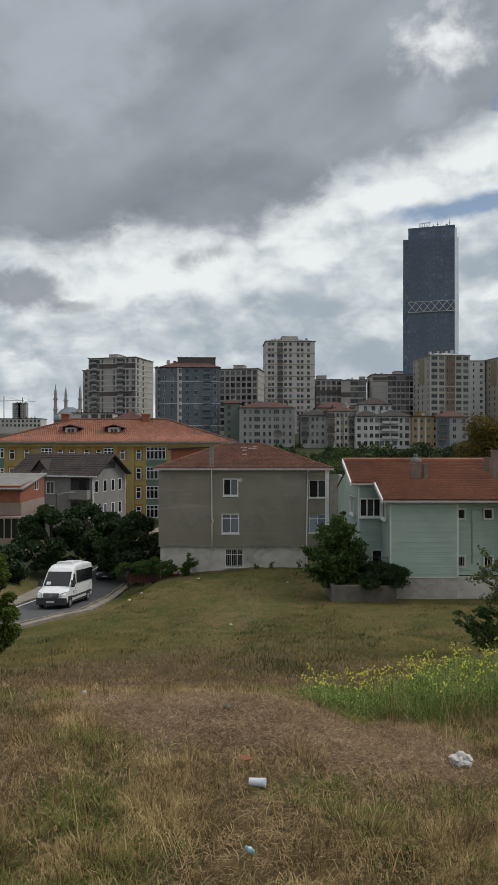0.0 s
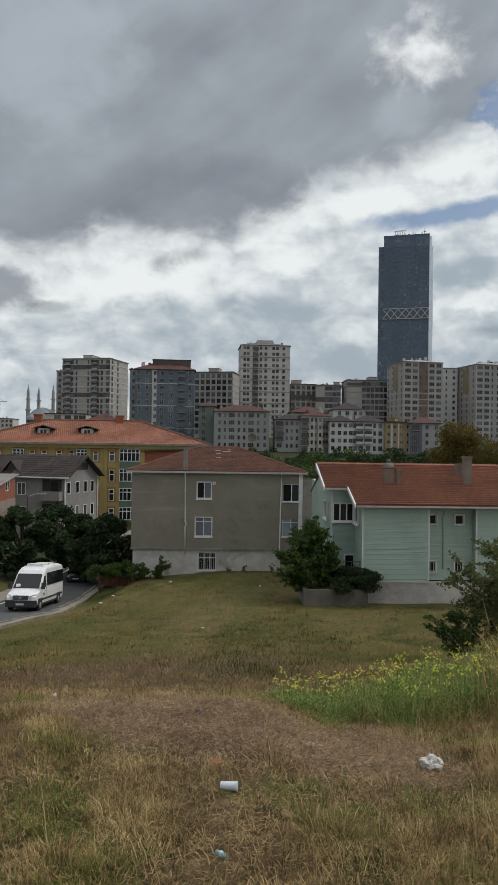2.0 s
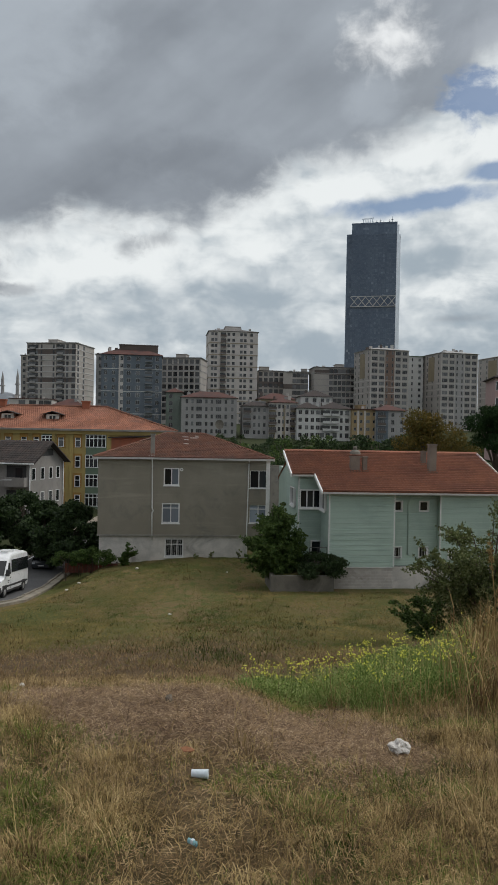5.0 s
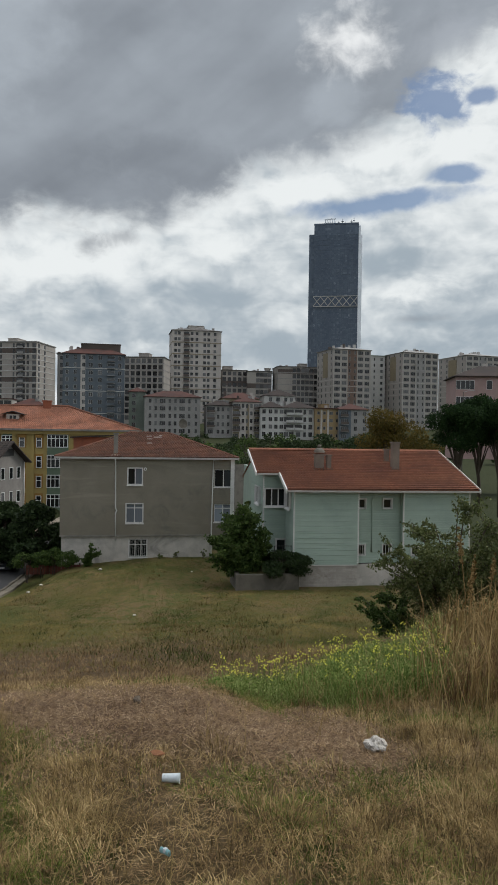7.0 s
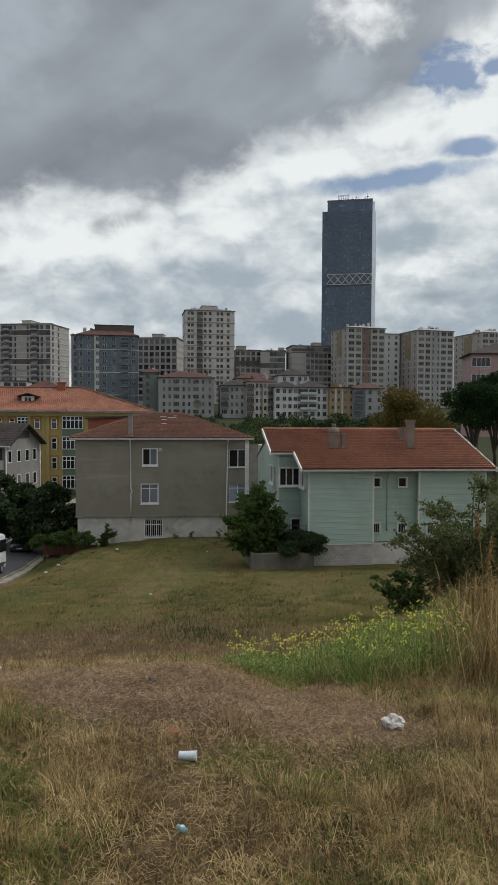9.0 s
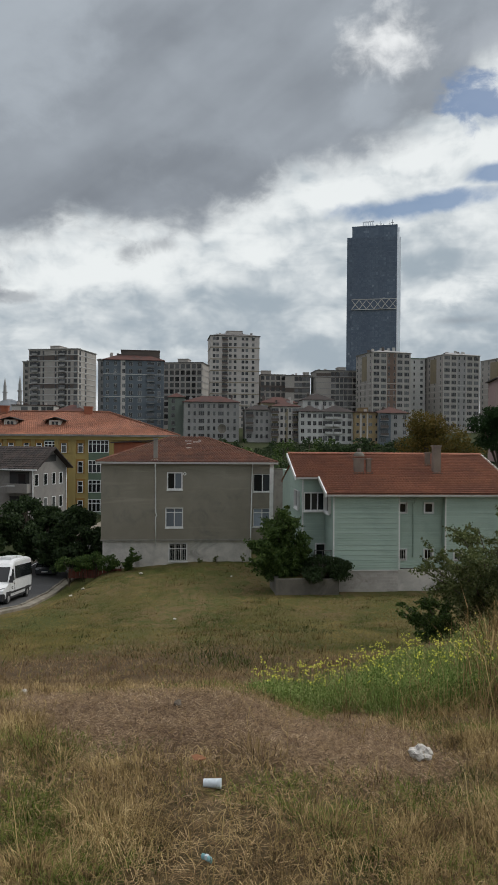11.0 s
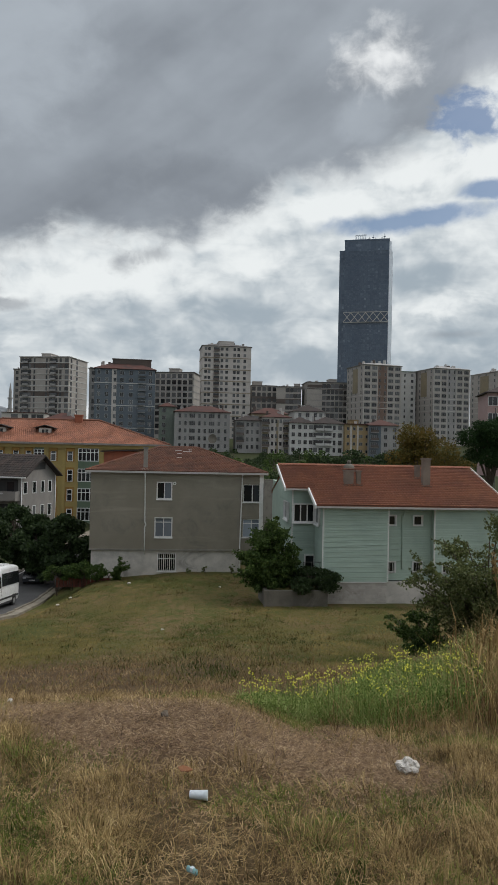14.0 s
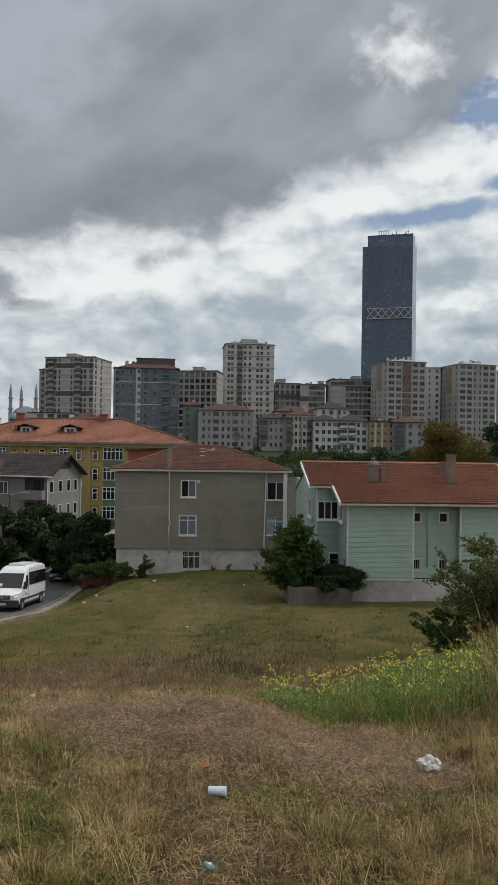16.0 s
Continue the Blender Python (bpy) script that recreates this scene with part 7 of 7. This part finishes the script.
    blades("dead_stalks", "thin reddish dead weed stalks", x[keep], y[keep], NEAR, 0.2, 0.0024, 0.6, M["straw"], 46, 0.7)


def reeds():
    """Tall dry reeds with feathery heads."""
    rng = random.Random(77)
    for i in range(13):
        y = rng.uniform(5.0, 6.8)
        x = 2.3 + 0.4 * (y - 5.0) + rng.uniform(-0.12, 0.9)
        h, lean = rng.uniform(0.7, 1.15), rng.uniform(-0.1, 0.12)
        r = thing("reed", "tall golden dry reed with feathery seed head", "reed", x, y, rest(x, y) - 0.02, 0, "reeds by the thicket")
        bm = bmesh.new()
        tube(bm, ((0, 0, 0), (lean * 0.3, 0.01, h * 0.5), (lean, 0.02, h)), 0.006, 0.003, 5)
        part("stalk", bm, M["reed"], r, smooth=True)
        along = [(lean * (0.75 + 0.35 * t), 0.02, h * (0.8 + 0.26 * t)) for t in (0, 0.25, 0.5, 0.75, 1.0)]
        v, f = leaf_cloud(along, (0.02, 0.026, 0.024, 0.018, 0.01), 130, 0.03, 400 + i, 1.6, -1.2, 0.1)
        raw("seed_head", v, f, M["reed"], r)


def rest(x, y):
    return float(NEAR.at(np.array([x]), np.array([y]))[0])


flower_patch()
reeds()


# ---- litter ----
M["cup_white"] = surface("cup_white", (0.62, 0.68, 0.72), (0.5, 0.56, 0.6), 30, 0.5, 0.03)
M["cup_blue"] = surface("cup_blue", (0.16, 0.36, 0.4), (0.3, 0.5, 0.52), 30, 0.5, 0.03)
M["bag_white"] = surface("bag_white", (0.56, 0.53, 0.49), (0.4, 0.38, 0.35), 12, 0.45, 0.3)
M["leaf_dead"] = surface("leaf_dead", (0.3, 0.13, 0.06), (0.2, 0.085, 0.045), 20, 0.8, 0.2)
M["stone"] = surface("stone", (0.16, 0.13, 0.1), (0.11, 0.09, 0.07), 10, 0.9, 0.4)


def litter():
    x, y = 0.04, 3.3
    c = thing("paper_cup", "white paper cup lying on its side in dry grass", "cup", x, y, rest(x, y) + 0.026, -9)
    bm = bmesh.new()
    n = 20
    rings = []
    for u, r in ((-0.04, 0.0165), (-0.038, 0.0175), (0.037, 0.0215), (0.039, 0.0228), (0.04, 0.0215), (0.034, 0.0205), (-0.037, 0.0155)):
        rings.append([bm.verts.new((u, r * math.cos(q), r * math.sin(q))) for q in (2 * math.pi * s / n for s in range(n))])
    for a, b in zip(rings, rings[1:]):
        for s in range(n):
            bm.faces.new((a[s], a[(s + 1) % n], b[(s + 1) % n], b[s]))
    bm.faces.new(rings[0])
    bm.faces.new(rings[-1])
    part("cup_body", bm, M["cup_white"], c, smooth=True)
    x, y = 0.004, 2.7
    c = thing("crushed_can", "crushed pale blue and white can in green grass", "can", x, y, rest(x, y) + 0.022, -42)
    bm = bmesh.new()
    rings = [[bm.verts.new((u, 0.011 * math.cos(q) * w, 0.011 * math.sin(q))) for q in (2 * math.pi * s / 12 for s in range(12))] for u, w in ((-0.022, 0.7), (-0.016, 0.8), (0.0, 0.5), (0.014, 0.8), (0.022, 0.65))]
    for a, b in zip(rings, rings[1:]):
        for s in range(12):
            bm.faces.new((a[s], a[(s + 1) % 12], b[(s + 1) % 12], b[s]))
    bm.faces.new(rings[0])
    bm.faces.new(rings[-1])
    part("can_body", bm, M["cup_blue"], c, smooth=True)
    part("label_band", boxes((-0.006, -0.0065, -0.003, 0.006, 0.0065, 0.0115)), M["cup_white"], c)
    # crumpled bag
    x, y = 1.123, 3.72
    bm = bmesh.new()
    bmesh.ops.create_icosphere(bm, subdivisions=4, radius=1.0)
    for v in bm.verts:
        p = v.co.copy()
        k = 1 + 0.35 * noise.noise(p * 1.8 + Vector((3, 1, 0))) + 0.22 * abs(noise.noise(p * 4.5)) + 0.1 * noise.noise(p * 9)
        v.co = Vector((p.x * 0.056 * k, p.y * 0.045 * k, max(-0.02, p.z * 0.034 * k + 0.012 * (p.x * p.x < 0.1) * max(0, p.z))))
    ob = part("plastic_bag", bm, M["bag_white"], None, "", False)
    ob.matrix_world = pose(x, y, rest(x, y) + 0.03)
    tagged(ob, "crumpled dirty white plastic bag on dry grass", "bag")
    # dead leaf, stone, pale scrap
    x, y = -0.02, 3.5
    bm = bmesh.new()
    pts = [(-0.035, 0, 0.012), (-0.015, -0.012, 0.0), (0.02, -0.008, -0.002), (0.04, 0, 0.004), (0.018, 0.012, 0.006), (-0.012, 0.014, 0.01)]
    top, low = [bm.verts.new((a, b, c + 0.002)) for a, b, c in pts], [bm.verts.new(p) for p in pts]
    bm.faces.new(top)
    bm.faces.new(low[::-1])
    for i in range(6):
        bm.faces.new((low[i], low[(i + 1) % 6], top[(i + 1) % 6], top[i]))
    ob = part("dead_leaf", bm, M["leaf_dead"], None)
    ob.matrix_world = pose(x, y, rest(x, y) + 0.045, 22, 0, -15)
    tagged(ob, "curled orange-brown dead leaf on straw", "leaf")
    for px, dd, r in ((-0.8, 31.0, 0.06), (-3.7, 51.0, 0.12), (-7.8, 46.0, 0.1), (-7.2, 47.2, 0.1), (0.26, 9.0, 0.02), (2.6, 47.5, 0.07)):
        bm = bmesh.new()
        bmesh.ops.create_icosphere(bm, subdivisions=2, radius=r)
        for v in bm.verts:
            v.co = Vector((v.co.x * 1.3, v.co.y, v.co.z * 0.55)) * (1 + 0.5 * noise.noise(v.co * (1.6 / r)))
        ob = part("paper_scrap", bm, M["bag_white"], None)
        ob.matrix_world = pose(px, dd, land(px, dd) + r * 0.5 + 0.02, 0, 0, dd * 40)
        tagged(ob, "small pale crumpled scrap lying in the field", "scrap", "field scraps")
    for px, py, dd, r, nm, m, lab in ((-0.131, 0, 4.28, 0.024, "stone", "stone", "small brown stone on the bare crest"), (-1.145, 0, 4.9, 0.02, "paper_scrap", "bag_white", "small pale crumpled scrap among dry grass")):
        bm = bmesh.new()
        bmesh.ops.create_icosphere(bm, subdivisions=2, radius=r)
        for v in bm.verts:
            v.co *= 1 + 0.4 * noise.noise(v.co * 60)
        ob = part(nm, bm, M[m], None)
        ob.matrix_world = pose(px, dd, rest(px, dd) + r * 0.6)
        tagged(ob, lab, nm.split("_")[-1])


litter()


# ---- vehicles ----
M["van_white"] = surface("van_white", (0.72, 0.73, 0.74), (0.64, 0.65, 0.66), 1.0, 0.3, 0.0, 5)
M["car_dark"] = surface("car_dark", (0.03, 0.033, 0.038), (0.025, 0.028, 0.032), 1.0, 0.25, 0.0, 5)
M["rubber"] = surface("rubber", (0.02, 0.02, 0.02), (0.03, 0.03, 0.03), 8, 0.85, 0.1)
M["black_plastic"] = surface("black_plastic", (0.025, 0.025, 0.027), (0.035, 0.035, 0.037), 5, 0.6, 0.05)
M["chrome"] = surface("chrome", (0.6, 0.6, 0.6), (0.5, 0.5, 0.5), 5, 0.25, 0.0, metal=0.9)
M["lamp_glass"] = glass_mat("lamp_glass", (0.35, 0.36, 0.38), 0.08)
M["van_glass"] = glass_mat("van_glass", (0.006, 0.007, 0.008), 0.12, 1.35)
M["plate"] = surface("plate", (0.6, 0.6, 0.6), (0.5, 0.5, 0.5), 5, 0.5, 0.0)


def shell(stations, hw, low, tumble=0.1):
    """Body skin lofted through cross sections: (y, top height, half-width factor)."""
    bm = bmesh.new()
    rings = []
    for y, top, k in stations:
        w = hw * k
        mid = min(top - 0.12, 1.15)
        t = w * (1 - tumble * max(0.0, (top - 1.15) / 1.6))
        half = [(w * 0.96, low), (w, low + 0.2), (w, mid), (t + (w - t) * 0.3, mid + (top - mid) * 0.6), (t, top - 0.16 * min(1, (top - low) / 2)), (t * 0.93, top - 0.05), (t * 0.7, top), (0, top + 0.01)]
        rings.append([bm.verts.new((a, y, b)) for a, b in half] + [bm.verts.new((-a, y, b)) for a, b in half[-2::-1]])
    n = len(rings[0])
    for a, b in zip(rings, rings[1:]):
        for s in range(n):
            bm.faces.new((a[s], a[(s + 1) % n], b[(s + 1) % n], b[s]))
    bm.faces.new(rings[0])
    bm.faces.new(rings[-1])
    return bm


def wheel(parent, x, y, r=0.34, w=0.22):
    t = new("wheel")
    t.parent = parent
    t.matrix_local = pose(x, y, r)
    s = 1 if x > 0 else -1
    bm = bmesh.new()
    tube(bm, ((-w / 2, 0, 0), (-w / 2 + 0.03, 0, 0), (w / 2 - 0.03, 0, 0), (w / 2, 0, 0)), r, r, 22)
    part("tyre", bm, M["rubber"], t, smooth=False)
    bm = bmesh.new()
    tube(bm, ((s * (w / 2 - 0.02), 0, 0), (s * (w / 2 + 0.012), 0, 0)), r * 0.62, r * 0.55, 18)
    part("rim", bm, M["metal"], t)


def minibus():
    v = thing("minibus", "white long minibus with black bumper and dark windows", "van", -12.852, 45.5, -9.03)
    v.matrix_world = pose(-12.852, 45.5, -9.2, -6.0, 0, -3.5)
    body = shell([(0.0, 0.78, 0.82), (0.06, 0.98, 0.93), (0.3, 1.12, 0.98), (0.95, 1.33, 1.0), (1.05, 1.4, 1.0), (1.75, 2.3, 1.0), (1.95, 2.5, 1.0), (2.4, 2.68, 1.0), (3.0, 2.74, 1.0), (5.7, 2.74, 1.0), (6.05, 2.68, 0.99), (6.12, 2.5, 0.97)], 0.99, 0.36)
    b = part("body", body, M["van_white"], v, smooth=False)
    def quad(name, pts, m, parent=v, label="", t=0.02, n=(0, -1, 0)):
        bm = bmesh.new()
        n = Vector(n).normalized()
        top = [bm.verts.new(Vector(p) + n * t) for p in pts]
        bot = [bm.verts.new(p) for p in pts]
        bm.faces.new(top)
        bm.faces.new(bot[::-1])
        for i in range(len(pts)):
            bm.faces.new((bot[i], bot[(i + 1) % len(pts)], top[(i + 1) % len(pts)], top[i]))
        return part(name, bm, M[m], parent, label)
    quad("windscreen", [(-0.86, 1.02, 1.40), (0.86, 1.02, 1.40), (0.8, 1.73, 2.27), (-0.8, 1.73, 2.27)], "van_glass", n=(0, -0.8, 0.6), label="dark raked windscreen")
    quad("notice", [(-0.7, 1.06, 1.47), (-0.42, 1.06, 1.47), (-0.42, 1.2, 1.64), (-0.7, 1.2, 1.64)], "plate", n=(0, -0.8, 0.6), t=0.03, label="pale notice behind the windscreen")
    part("bumper", boxes((-0.94, -0.08, 0.3, 0.94, 0.25, 0.72), (-0.97, 0.05, 0.32, 0.97, 0.4, 0.68)), M["black_plastic"], v, "black plastic front bumper")
    part("plate", boxes((-0.26, -0.1, 0.42, 0.26, -0.082, 0.54)), M["plate"], v, "blank pale number plate")
    part("grille", boxes((-0.5, -0.03, 0.76, 0.5, 0.12, 1.02)), M["black_plastic"], v)
    for z in (0.8, 0.87, 0.94, 1.0):
        part("grille_bar", boxes((-0.48, -0.05, z, 0.48, -0.032, z + 0.025)), M["chrome"], v)
    bm = bmesh.new()
    tube(bm, ((0, -0.07, 0.9), (0, -0.04, 0.9)), 0.1, sides=18)
    part("round_badge", bm, M["chrome"], v)
    for s in (-1, 1):
        quad("headlight", [(s * 0.55, 0.0, 0.78), (s * 0.88, 0.1, 0.8), (s * 0.95, 0.34, 1.1), (s * 0.6, 0.05, 1.0)], "lamp_glass", n=(s * 0.3, -1, 0.2), t=0.05)
        m = part("mirror", boxes((s * 1.0, 0.98, 1.35, s * 1.22, 1.1, 1.78)), M["black_plastic"], v)
        part("mirror_arm", boxes((s * 0.94, 1.02, 1.4, s * 1.02, 1.08, 1.5)), M["black_plastic"], m)
    xs = 0.985
    quad("cab_window", [(xs, 1.28, 1.42), (xs, 2.0, 1.42), (xs - 0.07, 2.0, 2.15), (xs - 0.07, 1.72, 2.15)], "glass", n=(1, 0, 0.1), t=0.025)
    for y0, y1 in ((2.3, 3.5), (3.53, 4.75), (4.78, 5.95)):
        quad("side_window", [(xs, y0, 1.5), (xs, y1, 1.5), (xs - 0.07, y1, 2.32), (xs - 0.07, y0, 2.32)], "glass", n=(1, 0, 0.1), t=0.03, label="tinted side window")
    part("side_strip", boxes((0.985, 0.95, 0.62, 1.01, 5.9, 0.74)), M["black_plastic"], v)
    part("sill_strip", boxes((0.9, 1.3, 0.3, 0.985, 4.7, 0.42)), M["black_plastic"], v)
    part("door_seam", boxes((0.986, 2.12, 0.5, 0.996, 2.14, 2.4)), M["black_plastic"], v)
    part("door_handle", boxes((0.99, 1.98, 1.15, 1.02, 2.08, 1.2)), M["black_plastic"], v)
    part("side_lettering", boxes((0.986, 1.5, 0.98, 0.995, 1.85, 1.04), (0.986, 1.55, 0.88, 0.995, 1.8, 0.93)), M["black_plastic"], v, "small dark bars of lettering")
    part("roof_unit", boxes((-0.55, 2.6, 2.72, 0.55, 3.6, 2.86), (-0.5, 4.1, 2.72, 0.5, 5.1, 2.84)), M["van_white"], v)
    for y in (0.92, 5.0):
        for s in (-1, 1):
            wheel(v, s * 0.9, y)
            part("wheel_arch", boxes((s * 0.98, y - 0.42, 0.4, s * 1.0, y + 0.42, 0.78)), M["black_plastic"], v) if s > 0 else None
    part("underside", boxes((-0.85, 0.3, 0.22, 0.85, 5.9, 0.37)), M["black_plastic"], v)


minibus()


def parked_car():
    x, y = -12.446, 60.6
    zc = float(np.interp(62, ROAD_Y, ROAD_Z))
    v = thing("car", "dark parked hatchback half hidden under trees", "car", x, y, zc)
    part("body", shell([(0.0, 0.62, 0.85), (0.12, 0.78, 0.95), (1.0, 0.95, 1.0), (1.7, 1.4, 0.96), (3.3, 1.45, 0.96), (3.95, 1.1, 0.95), (4.1, 0.7, 0.9)], 0.85, 0.25, 0.5), M["car_dark"], v)
    bm = bmesh.new()
    face(bm, (-0.6, 1.05, 1.02), (0.6, 1.05, 1.02), (0.52, 1.62, 1.39), (-0.52, 1.62, 1.39))
    bmesh.ops.translate(bm, verts=bm.verts, vec=(0, -0.03, 0.03))
    part("windscreen", bm, M["glass"], v)
    for s in (-1, 1):
        part("headlight", boxes((s * 0.5, -0.02, 0.55, s * 0.74, 0.1, 0.68)), M["lamp_glass"], v)
        for yy in (0.75, 3.2):
            wheel(v, s * 0.76, yy, 0.3, 0.18)
    part("plate", boxes((-0.25, -0.03, 0.36, 0.25, -0.01, 0.46)), M["plate"], v)


parked_car()


def street_lamp(x, y, z, h):
    b = thing("street_lamp", "thin street lamp post with short arm", "street lamp", x, y, z)
    bm = bmesh.new()
    tube(bm, ((0, 0, -1), (0, 0, h)), 0.09, 0.06, 8)
    part("pole", bm, M["dark_metal"], b)
    bm = bmesh.new()
    tube(bm, ((0, 0, h - 0.1), (0.7, 0, h + 0.15), (1.2, 0, h + 0.2)), 0.04, sides=6)
    part("arm", bm, M["metal"], b)
    part("lamp_head", boxes((1.1, -0.12, h + 0.14, 1.8, 0.12, h + 0.26)), M["metal"], b)


street_lamp(-18.62, 68, -10.5, -3.423 + 10.5)
street_lamp(45.651, 100, -9, 8.211 + 9)


def garden_fence():
    """Low red fence by the grey house and the low wall at the street corner."""
    b = thing("garden_fence", "low rusty red garden fence under vines", "fence", -9.254, 53.6, -9.16)
    for i in range(14):
        part("board", boxes((i * 0.28, 0, 0.05, i * 0.28 + 0.25, 0.03, 0.75)), M["fence_red"], b)
    for z in (0.15, 0.6):
        part("rail", boxes((0, 0.032, z, 3.95, 0.08, z + 0.07)), M["bark"], b)
    for i in range(3):
        part("post", boxes((i * 1.9, 0.082, -0.6, i * 1.9 + 0.1, 0.18, 0.85)), M["bark"], b)


M["fence_red"] = surface("fence_red", (0.17, 0.045, 0.03), (0.11, 0.04, 0.03), 2, 0.8, 0.1, per_object=0.4)
garden_fence()
